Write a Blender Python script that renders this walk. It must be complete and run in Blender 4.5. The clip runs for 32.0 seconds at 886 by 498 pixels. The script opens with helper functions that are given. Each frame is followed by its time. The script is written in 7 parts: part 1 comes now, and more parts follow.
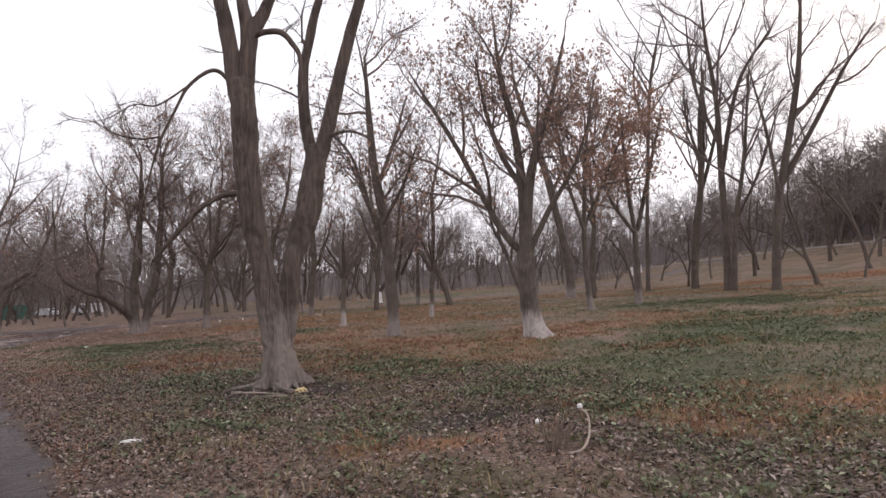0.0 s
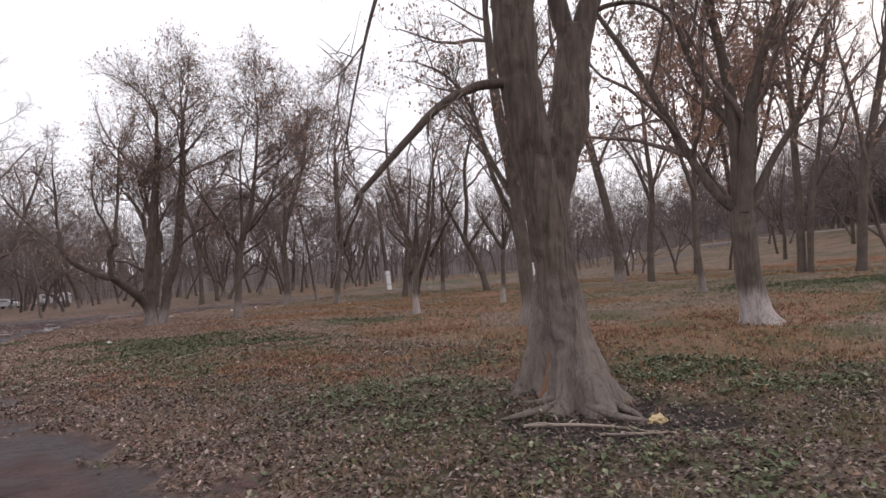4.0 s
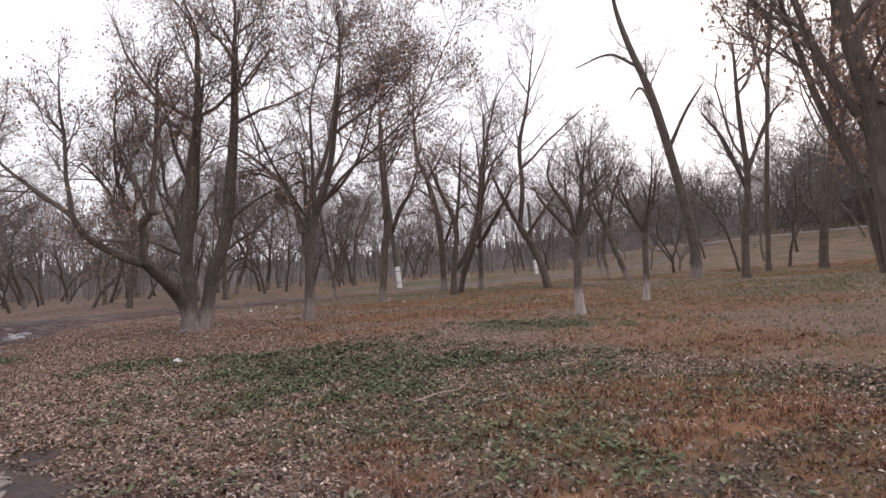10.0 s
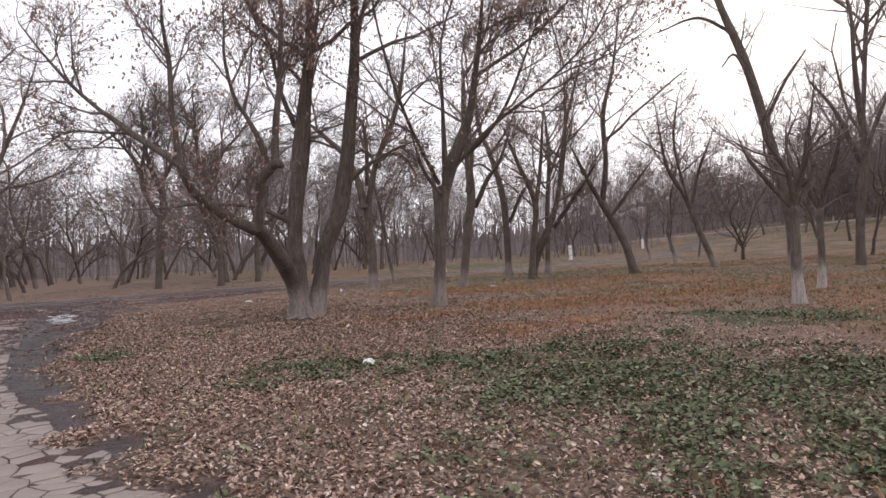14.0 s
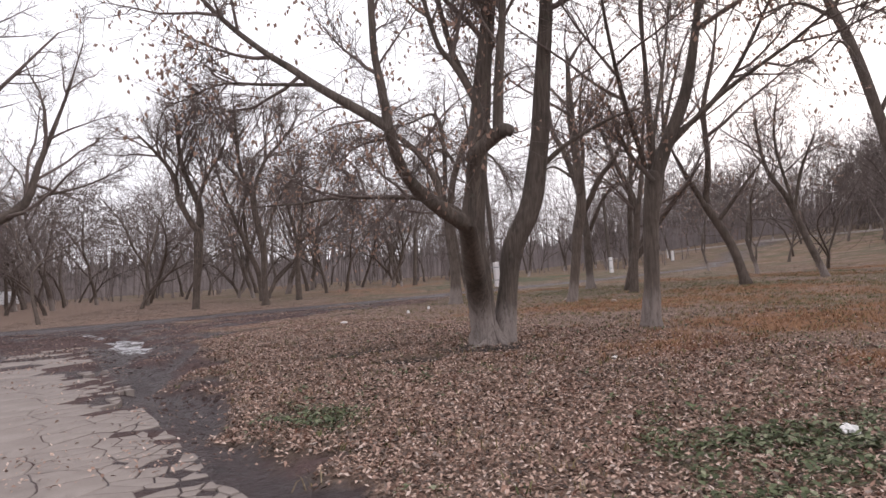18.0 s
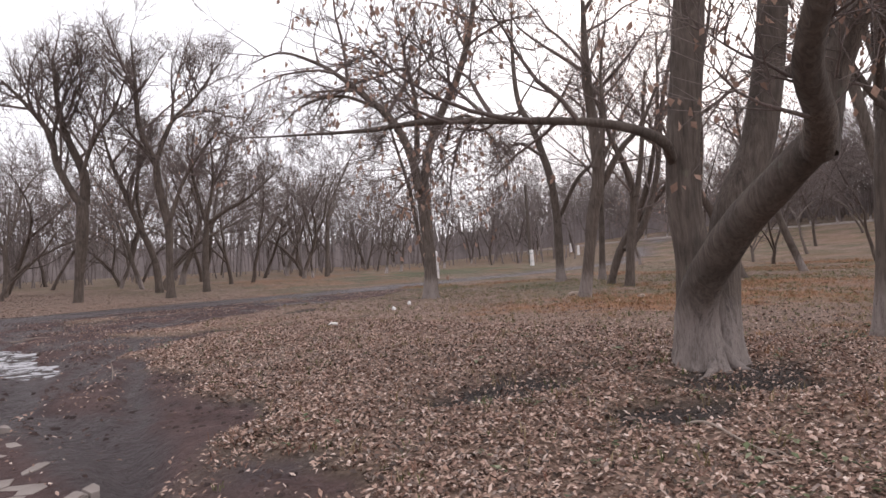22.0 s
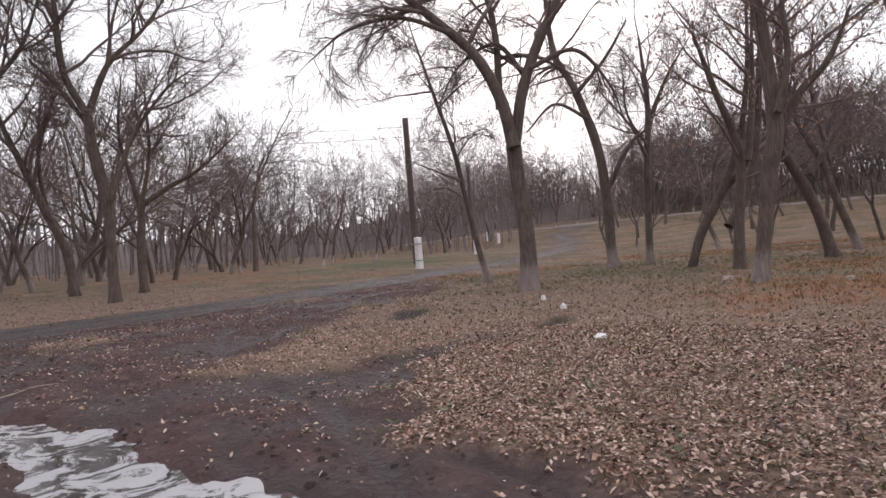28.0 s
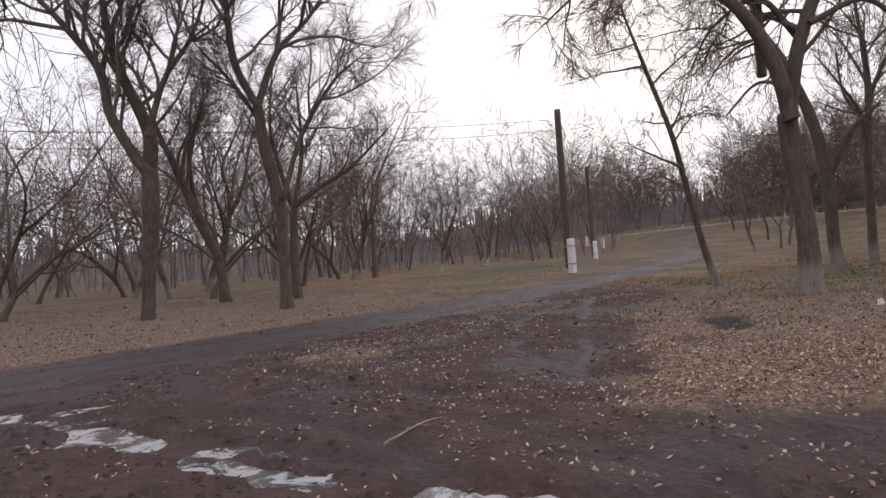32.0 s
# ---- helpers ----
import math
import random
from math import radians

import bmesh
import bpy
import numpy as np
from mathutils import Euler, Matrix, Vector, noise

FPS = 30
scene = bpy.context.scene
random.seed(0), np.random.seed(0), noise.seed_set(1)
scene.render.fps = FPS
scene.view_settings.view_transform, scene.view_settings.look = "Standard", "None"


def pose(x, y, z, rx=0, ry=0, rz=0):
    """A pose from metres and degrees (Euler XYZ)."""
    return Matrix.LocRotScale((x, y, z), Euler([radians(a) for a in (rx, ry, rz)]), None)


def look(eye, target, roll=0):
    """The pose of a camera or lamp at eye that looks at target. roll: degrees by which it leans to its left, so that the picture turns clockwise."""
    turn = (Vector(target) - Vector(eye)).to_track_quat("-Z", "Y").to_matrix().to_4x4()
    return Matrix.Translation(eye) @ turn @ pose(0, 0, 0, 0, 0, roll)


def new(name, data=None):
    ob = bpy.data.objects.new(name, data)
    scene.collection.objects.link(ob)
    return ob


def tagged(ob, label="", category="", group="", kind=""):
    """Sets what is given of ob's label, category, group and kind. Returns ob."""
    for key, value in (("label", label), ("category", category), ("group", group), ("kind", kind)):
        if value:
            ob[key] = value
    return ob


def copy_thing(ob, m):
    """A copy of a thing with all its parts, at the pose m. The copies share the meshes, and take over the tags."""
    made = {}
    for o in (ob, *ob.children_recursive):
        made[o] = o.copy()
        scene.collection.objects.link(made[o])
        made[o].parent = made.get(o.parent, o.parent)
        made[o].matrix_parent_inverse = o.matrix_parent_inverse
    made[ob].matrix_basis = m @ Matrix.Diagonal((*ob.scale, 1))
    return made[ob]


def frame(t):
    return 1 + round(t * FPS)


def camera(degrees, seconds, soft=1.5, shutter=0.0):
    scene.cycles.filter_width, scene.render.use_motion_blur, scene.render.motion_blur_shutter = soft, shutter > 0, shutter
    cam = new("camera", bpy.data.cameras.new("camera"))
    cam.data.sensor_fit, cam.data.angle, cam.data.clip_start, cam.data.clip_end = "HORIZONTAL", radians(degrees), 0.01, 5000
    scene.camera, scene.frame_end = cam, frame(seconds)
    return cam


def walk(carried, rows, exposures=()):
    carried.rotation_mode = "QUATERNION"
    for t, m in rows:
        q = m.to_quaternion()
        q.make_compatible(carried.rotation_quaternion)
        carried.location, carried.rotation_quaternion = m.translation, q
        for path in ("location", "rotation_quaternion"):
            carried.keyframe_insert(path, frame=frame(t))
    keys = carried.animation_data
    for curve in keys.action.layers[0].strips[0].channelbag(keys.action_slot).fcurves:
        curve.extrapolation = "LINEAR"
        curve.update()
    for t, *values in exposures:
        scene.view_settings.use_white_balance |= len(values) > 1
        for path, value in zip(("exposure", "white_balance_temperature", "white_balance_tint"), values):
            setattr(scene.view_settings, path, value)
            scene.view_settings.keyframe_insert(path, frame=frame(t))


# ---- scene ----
import colorsys

cam = camera(68.0, 32.0, soft=1.5)
# seconds, eye x, y, z, yaw, pitch, roll
PATH = [
    (0.0, 0.256, -0.645, 1.638, -0.03, 4.58, 2.15),
    (0.5, -0.297, 0.102, 1.609, -0.13, 4.50, 2.01),
    (1.0, -0.911, 0.822, 1.605, 1.40, 4.53, 1.38),
    (1.5, -1.519, 1.508, 1.604, 3.83, 3.81, 1.99),
    (2.0, -2.160, 2.138, 1.625, 6.00, 4.20, 2.88),
    (2.5, -2.713, 2.754, 1.614, 4.84, 4.88, 3.22),
    (3.0, -3.331, 3.369, 1.609, 0.63, 5.42, 2.39),
    (3.5, -3.940, 3.932, 1.572, -1.81, 4.00, 2.17),
    (4.0, -4.639, 4.448, 1.563, -3.35, 3.52, 2.49),
    (4.5, -5.267, 4.907, 1.560, -6.19, 2.21, 2.23),
    (6.5, -7.326, 7.261, 1.550, -15.43, 1.48, 1.33),
    (7.0, -7.827, 7.959, 1.549, -14.26, 2.67, 1.16),
    (7.5, -8.301, 8.670, 1.542, -14.61, 3.01, 1.93),
    (8.0, -8.750, 9.376, 1.534, -15.02, 4.15, 1.14),
    (8.5, -9.180, 10.062, 1.527, -15.23, 3.76, 1.36),
    (9.0, -9.606, 10.721, 1.532, -11.80, 3.52, 1.17),
    (9.5, -10.036, 11.351, 1.539, -9.96, 3.14, 1.76),
    (10.0, -10.476, 11.956, 1.538, -8.48, 3.49, 2.33),
    (10.5, -10.925, 12.537, 1.527, -9.80, 2.74, 3.54),
    (11.0, -11.379, 13.101, 1.516, -10.85, 2.74, 3.13),
    (11.5, -11.826, 13.656, 1.511, -13.98, 2.53, 3.07),
    (12.0, -12.272, 14.202, 1.515, -16.77, 2.68, 2.57),
    (12.5, -12.717, 14.735, 1.517, -17.23, 2.62, 2.94),
    (13.0, -13.161, 15.244, 1.517, -15.54, 2.94, 2.22),
    (13.5, -13.599, 15.726, 1.516, -12.91, 2.25, 2.22),
    (14.0, -14.034, 16.195, 1.521, -9.08, 2.27, 1.46),
    (14.5, -14.474, 16.667, 1.534, -6.07, 1.92, 1.60),
    (15.0, -14.915, 17.148, 1.544, -4.12, 1.87, 1.74),
    (15.5, -15.357, 17.640, 1.547, -3.36, 1.61, 2.42),
    (17.5, -17.168, 19.876, 1.559, -8.90, 2.76, 2.49),
    (18.0, -17.533, 20.526, 1.573, -9.42, 3.69, 2.24),
    (18.5, -17.867, 21.199, 1.579, -11.44, 3.45, 2.87),
    (19.0, -18.183, 21.900, 1.588, -12.61, 3.85, 2.54),
    (19.5, -18.478, 22.622, 1.593, -13.35, 3.56, 2.32),
    (20.0, -18.772, 23.360, 1.603, -12.96, 3.76, 1.21),
    (20.5, -19.061, 24.094, 1.616, -13.19, 3.57, 1.53),
    (21.0, -19.344, 24.804, 1.628, -15.72, 4.10, 1.41),
    (21.5, -19.619, 25.489, 1.628, -18.41, 3.20, 1.92),
    (22.0, -19.888, 26.179, 1.638, -19.80, 2.72, 1.70),
    (22.5, -20.149, 26.890, 1.659, -19.79, 2.38, 1.88),
    (23.0, -20.401, 27.624, 1.689, -19.91, 2.43, 1.31),
    (23.5, -20.643, 28.372, 1.714, -18.77, 2.73, 1.33),
    (24.0, -20.892, 29.121, 1.730, -17.38, 3.90, 1.29),
    (24.5, -21.174, 29.851, 1.735, -16.14, 4.12, 1.62),
    (25.0, -21.492, 30.563, 1.744, -15.33, 4.25, 1.75),
    (25.5, -21.827, 31.248, 1.747, -16.27, 3.30, 3.40),
    (26.0, -22.163, 31.910, 1.748, -19.29, 3.34, 3.58),
    (26.5, -22.489, 32.547, 1.742, -23.50, 3.09, 4.37),
    (28.5, -23.766, 34.964, 1.763, -31.39, 1.55, 2.82),
    (29.0, -24.063, 35.520, 1.766, -28.34, 2.05, 2.68),
    (29.5, -24.354, 36.051, 1.758, -26.60, 3.16, 2.79),
    (30.0, -24.653, 36.584, 1.759, -29.08, 4.14, 3.52),
    (30.5, -24.958, 37.108, 1.775, -31.52, 4.44, 3.14),
    (31.0, -25.259, 37.617, 1.792, -30.20, 3.95, 3.89),
    (31.5, -25.552, 38.108, 1.800, -28.02, 3.62, 3.31),
    (32.0, -25.836, 38.594, 1.804, -24.69, 2.68, 3.39),

]
walk(cam, [(t, pose(x, y, z, 90 + pitch, roll, yaw)) for t, x, y, z, yaw, pitch, roll in PATH],
     exposures=tuple((t, e, 6450, 15) for t, e in ((0.0, 0.06), (2.0, 0.04), (3.0, -0.10), (4.0, 0.02), (4.5, 0.10), (6.5, 0.46), (7.0, 0.40), (9.0, 0.16), (13.0, 0.20), (15.0, 0.24), (18.0, 0.26),
                                                       (22.5, 0.36), (24.0, 0.25), (26.0, 0.12), (29.0, 0.20), (30.0, 0.14), (31.0, -0.05), (32.0, -0.10))))

# ---- world and sun: flat overcast, slightly brighter low in the east ----
world = bpy.data.worlds.new("overcast_sky")
scene.world = world
world.use_nodes = True
wn = world.node_tree.nodes
wl = world.node_tree.links
wn.clear()
w_out = wn.new("ShaderNodeOutputWorld")
w_bg = wn.new("ShaderNodeBackground")
w_sky = wn.new("ShaderNodeTexSky")
w_sky.sky_type = "NISHITA"
w_sky.sun_disc = False
w_sky.sun_elevation = radians(24)
w_sky.sun_rotation = radians(40)
w_sky.air_density = 1.0
w_sky.dust_density = 6.0
w_sky.ozone_density = 1.0
w_mix = wn.new("ShaderNodeMix")
w_mix.data_type = "RGBA"
w_mix.inputs["Factor"].default_value = 0.96
w_mix.inputs["B"].default_value = (9.6, 9.6, 9.9, 1)
wl.new(w_sky.outputs["Color"], w_mix.inputs["A"])
wl.new(w_mix.outputs["Result"], w_bg.inputs["Color"])
w_bg.inputs["Strength"].default_value = 0.115
wl.new(w_bg.outputs["Background"], w_out.inputs["Surface"])

sun_data = bpy.data.lights.new("sun", "SUN")
sun_data.energy = 0.6
sun_data.angle = radians(25)
sun_data.color = (1.0, 0.95, 0.9)
sun = new("sun", sun_data)
sun.matrix_world = look((40, 20, 30), (0, 32, 0))


# ---- materials ----
def node_material(name):
    m = bpy.data.materials.new(name)
    m.use_nodes = True
    nt = m.node_tree
    return m, nt, nt.nodes["Principled BSDF"]


class Graph:
    """Short hand for wiring a node tree."""

    def __init__(self, nt):
        self.nt = nt

    def node(self, kind, **inputs):
        n = self.nt.nodes.new(kind)
        for k, v in inputs.items():
            self.set(n, k.replace("_", " "), v)
        return n

    def set(self, n, key, v):
        if isinstance(v, bpy.types.NodeSocket):
            self.nt.links.new(v, n.inputs[key])
        else:
            n.inputs[key].default_value = v

    def coords(self, which="Object"):
        return self.node("ShaderNodeTexCoord").outputs[which]

    def stretch(self, vec, sx, sy, sz):
        n = self.node("ShaderNodeMapping", Vector=vec)
        n.inputs["Scale"].default_value = (sx, sy, sz)
        return n.outputs["Vector"]

    def noise(self, vec, scale, detail=4.0, rough=0.6, distortion=0.0):
        n = self.node("ShaderNodeTexNoise", Vector=vec, Scale=scale, Detail=detail, Roughness=rough, Distortion=distortion)
        return n.outputs["Fac"]

    def voronoi(self, vec, scale, feature="F1", out="Distance"):
        n = self.node("ShaderNodeTexVoronoi", Vector=vec, Scale=scale)
        n.feature = feature
        return n.outputs[out]

    def ramp(self, fac, *stops):
        n = self.node("ShaderNodeValToRGB", Fac=fac)
        e = n.color_ramp.elements
        while len(e) < len(stops):
            e.new(0.5)
        for el, (p, c) in zip(e, stops):
            el.position = p
            el.color = (*c, 1) if len(c) == 3 else c
        return n.outputs["Color"]

    def step(self, v, lo, hi, to_lo=0.0, to_hi=1.0):
        n = self.node("ShaderNodeMapRange")
        n.interpolation_type = "SMOOTHSTEP"
        self.set(n, "Value", v)
        n.inputs["From Min"].default_value = lo
        n.inputs["From Max"].default_value = hi
        n.inputs["To Min"].default_value = to_lo
        n.inputs["To Max"].default_value = to_hi
        return n.outputs["Result"]

    def math(self, op, a, b=0.0):
        n = self.node("ShaderNodeMath")
        n.operation = op
        self.set(n, 0, a)
        self.set(n, 1, b)
        return n.outputs[0]

    def mix(self, fac, a, b, blend="MIX"):
        n = self.node("ShaderNodeMix")
        n.data_type = "RGBA"
        n.blend_type = blend
        self.set(n, "Factor", fac)
        for key, v in (("A", a), ("B", b)):
            self.set(n, key, (*v, 1) if isinstance(v, tuple) and len(v) == 3 else v)
        return n.outputs["Result"]

    def attribute(self, name):
        n = self.node("ShaderNodeAttribute")
        n.attribute_name = name
        return n.outputs["Fac"]

    def bump(self, height, strength, distance):
        return self.node("ShaderNodeBump", Height=height, Strength=strength, Distance=distance).outputs["Normal"]


def bark_material(name, light, dark, wash=None, wash_top=0.0, wash_cover=0.0, furrow=1.0, coarse=1.0):
    m, nt, bsdf = node_material(name)
    g = Graph(nt)
    v = g.coords()
    ridges = g.noise(g.stretch(v, 20 * coarse, 20 * coarse, 2.2 * coarse), 1.0, 6.0, 0.62, 1.0)
    fine = g.noise(g.stretch(v, 60, 60, 22), 1.0, 4.0, 0.65)
    patch = g.noise(v, 1.7, 3.0)
    col = g.ramp(ridges, (0.30, dark), (0.62, light))
    col = g.mix(g.step(patch, 0.45, 0.7, 0.0, 0.5), col, tuple(c * 0.62 for c in dark))
    lichen = g.step(g.noise(v, 5.5, 4.0), 0.62, 0.72, 0.0, 0.28)
    col = g.mix(lichen, col, (0.17, 0.18, 0.13))
    rnd = g.node("ShaderNodeObjectInfo").outputs["Random"]
    col = g.mix(g.math("MULTIPLY", rnd, 0.3), col, tuple(c * 0.7 for c in light))
    if wash:
        z = g.node("ShaderNodeSeparateXYZ", Vector=v).outputs["Z"]
        ragged = g.math("ADD", z, g.math("MULTIPLY", g.noise(g.stretch(v, 9, 9, 3), 1.0, 4.0), 0.5))
        below = g.step(ragged, wash_top - 0.02, wash_top + 0.42, 1.0, 0.0)
        worn = g.step(g.math("ADD", g.math("MULTIPLY", ridges, 0.6), g.math("MULTIPLY", fine, 0.4)), 0.36, 0.56, 0.35, 1.0)
        col = g.mix(g.math("MULTIPLY", g.math("MULTIPLY", below, worn), wash_cover), col, wash)
    nt.links.new(col, bsdf.inputs["Base Color"])
    bsdf.inputs["Roughness"].default_value = 0.92
    h = g.math("ADD", ridges, g.math("MULTIPLY", fine, 0.35))
    nt.links.new(g.bump(h, 0.9, 0.03 * furrow), bsdf.inputs["Normal"])
    return m


BARK = bark_material("bark_dark", (0.145, 0.112, 0.092), (0.048, 0.036, 0.031))
BARK_LIME = bark_material("bark_limewashed_grey", (0.15, 0.118, 0.098), (0.05, 0.038, 0.032), (0.36, 0.305, 0.285), 0.75, 0.55)
BARK_WHITE = bark_material("bark_limewashed_white", (0.15, 0.118, 0.098), (0.05, 0.038, 0.032), (0.50, 0.44, 0.42), 0.75, 0.75)
BARK_OLD = bark_material("bark_furrowed_old", (0.165, 0.122, 0.10), (0.045, 0.033, 0.028), (0.34, 0.29, 0.26), 1.35, 0.42, 2.4, 0.55)
TWIG = bark_material("twig_bark", (0.215, 0.168, 0.152), (0.115, 0.088, 0.08))
TWIG_HILL = bark_material("hill_twig_bark", (0.19, 0.148, 0.134), (0.10, 0.078, 0.072))
TWIG_WOOD = bark_material("wood_twig_bark", (0.215, 0.172, 0.16), (0.115, 0.092, 0.086))
# twig bark of the distant wood, air haze put into its paler colour
TWIG_HAZE = bark_material("hazed_far_twig_bark", (0.235, 0.195, 0.187), (0.14, 0.115, 0.11))


def island_material(name, stops, rough=0.75, through_light=0.0):
    """Small loose pieces, each with a tint of its own."""
    m, nt, bsdf = node_material(name)
    g = Graph(nt)
    rnd = g.node("ShaderNodeNewGeometry").outputs["Random Per Island"]
    col = g.ramp(rnd, *stops)
    col = g.mix(g.step(g.noise(g.coords(), 45.0, 3.0), 0.4, 0.75, 0.0, 0.45), col, tuple(c * 0.5 for c in stops[0][1]))
    nt.links.new(col, bsdf.inputs["Base Color"])
    bsdf.inputs["Roughness"].default_value = rough
    bsdf.inputs["Specular IOR Level"].default_value = 0.3
    if through_light:
        t = g.node("ShaderNodeBsdfTranslucent", Color=g.mix(0.5, col, (0.62, 0.42, 0.33)))
        mx = g.node("ShaderNodeMixShader", Fac=through_light)
        nt.links.new(bsdf.outputs["BSDF"], mx.inputs[1])
        nt.links.new(t.outputs["BSDF"], mx.inputs[2])
        nt.links.new(mx.outputs["Shader"], nt.nodes["Material Output"].inputs["Surface"])
    return m


FALLEN = island_material("fallen_leaf", ((0.0, (0.15, 0.09, 0.072)), (0.28, (0.32, 0.20, 0.152)), (0.55, (0.455, 0.305, 0.238)),
                                         (0.82, (0.58, 0.42, 0.34)), (1.0, (0.72, 0.585, 0.51))), 0.7)
FALLEN_RED = island_material("fallen_leaf_red_brown", ((0.0, (0.13, 0.07, 0.052)), (0.4, (0.25, 0.14, 0.10)), (0.75, (0.38, 0.235, 0.17)),
                                                       (1.0, (0.42, 0.29, 0.22))), 0.7)
FALLEN_DARK = island_material("wet_dark_fallen_leaf", ((0.0, (0.05, 0.034, 0.028)), (0.4, (0.11, 0.074, 0.06)), (0.75, (0.185, 0.13, 0.108)), (1.0, (0.34, 0.265, 0.23))), 0.6)
DRY_LEAF = island_material("dry_leaf_on_tree", ((0.0, (0.13, 0.075, 0.055)), (0.4, (0.26, 0.165, 0.13)), (0.7, (0.36, 0.235, 0.185)), (1.0, (0.44, 0.30, 0.235))), 0.65, 0.45)
RUSTY_LEAF = island_material("rusty_leaf_on_tree", ((0.0, (0.15, 0.07, 0.045)), (0.5, (0.31, 0.165, 0.11)), (1.0, (0.42, 0.255, 0.18))), 0.65, 0.45)
RUST_GRASS = island_material("rust_grass", ((0.0, (0.16, 0.08, 0.046)), (0.4, (0.29, 0.15, 0.08)), (0.75, (0.38, 0.215, 0.12)), (1.0, (0.45, 0.31, 0.19))), 0.8)
RED_GRASS = island_material("red_weed", ((0.0, (0.12, 0.052, 0.036)), (0.5, (0.225, 0.10, 0.068)), (1.0, (0.35, 0.20, 0.14))), 0.8)
STRAW = island_material("straw_grass", ((0.0, (0.16, 0.12, 0.06)), (0.5, (0.26, 0.195, 0.10)), (1.0, (0.38, 0.30, 0.19))), 0.8)
CLOD = island_material("mud_clod", ((0.0, (0.036, 0.024, 0.022)), (0.6, (0.075, 0.049, 0.044)), (1.0, (0.12, 0.082, 0.074))), 0.9)
GREEN_GRASS = island_material("green_grass", ((0.0, (0.05, 0.065, 0.022)), (0.5, (0.115, 0.13, 0.048)), (1.0, (0.21, 0.20, 0.085))), 0.75)
GREEN_WEED = island_material("green_weed", ((0.0, (0.048, 0.06, 0.026)), (0.45, (0.09, 0.11, 0.05)), (0.8, (0.145, 0.165, 0.085)), (1.0, (0.32, 0.315, 0.21))), 0.6)


def ground_material():
    m, nt, bsdf = node_material("park_ground")
    g = Graph(nt)
    v = g.coords()
    big = g.noise(v, 0.35, 5.0, 0.6)
    mid = g.noise(v, 2.2, 5.0, 0.65)
    fine = g.noise(v, 26.0, 4.0, 0.7)
    cells = g.voronoi(v, 26.0, "F1", "Color")
    cell_v = g.node("ShaderNodeSeparateColor", Color=cells).outputs["Red"]
    litter = g.ramp(cell_v, (0.0, (0.10, 0.064, 0.049)), (0.35, (0.18, 0.117, 0.087)), (0.7, (0.27, 0.18, 0.135)), (1.0, (0.36, 0.26, 0.20)))
    litter = g.mix(g.step(fine, 0.4, 0.7, 0.0, 0.5), litter, (0.075, 0.053, 0.043))
    turf = g.ramp(mid, (0.25, (0.056, 0.06, 0.026)), (0.5, (0.092, 0.086, 0.04)), (0.75, (0.125, 0.098, 0.05)))
    turf = g.mix(g.step(fine, 0.45, 0.75, 0.0, 0.5), turf, (0.05, 0.042, 0.02))
    rust = g.ramp(mid, (0.25, (0.155, 0.076, 0.042)), (0.55, (0.26, 0.125, 0.062)), (0.8, (0.33, 0.175, 0.095)))
    rust = g.mix(g.step(fine, 0.45, 0.75, 0.0, 0.55), rust, (0.085, 0.048, 0.026))
    green = g.ramp(fine, (0.3, (0.055, 0.055, 0.032)), (0.55, (0.095, 0.10, 0.052)), (0.75, (0.14, 0.135, 0.08)))
    soil = g.ramp(mid, (0.3, (0.024, 0.018, 0.016)), (0.7, (0.055, 0.042, 0.037)))
    mud = g.ramp(g.math("ADD", g.math("MULTIPLY", mid, 0.6), g.math("MULTIPLY", fine, 0.4)), (0.3, (0.042, 0.024, 0.0235)), (0.46, (0.082, 0.048, 0.045)), (0.6, (0.125, 0.077, 0.071)), (0.76, (0.19, 0.125, 0.114)))
    col = g.mix(g.step(big, 0.4, 0.6), litter, turf)
    col = g.mix(g.attribute("leafy"), col, litter)
    col = g.mix(g.attribute("rust"), col, rust)
    col = g.mix(g.attribute("green"), col, green)
    col = g.mix(g.attribute("soil"), col, soil)
    mud_f = g.attribute("mud")
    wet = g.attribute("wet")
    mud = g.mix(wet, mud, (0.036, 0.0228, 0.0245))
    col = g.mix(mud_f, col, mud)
    nt.links.new(col, bsdf.inputs["Base Color"])
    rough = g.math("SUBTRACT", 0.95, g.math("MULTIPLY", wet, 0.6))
    nt.links.new(rough, bsdf.inputs["Roughness"])
    bsdf.inputs["Specular IOR Level"].default_value = 0.35
    h = g.math("ADD", g.math("MULTIPLY", fine, 0.5), g.math("ADD", mid, g.math("MULTIPLY", cell_v, 0.4)))
    clod = g.math("ADD", g.math("MULTIPLY", g.noise(v, 7.0, 6.0, 0.7, 0.6), 1.6), g.math("MULTIPLY", g.voronoi(v, 13.0, "F1"), 0.6))
    h = g.math("ADD", h, g.math("MULTIPLY", mud_f, clod))
    nt.links.new(g.bump(h, 0.9, 0.06), bsdf.inputs["Normal"])
    return m


GROUND = ground_material()


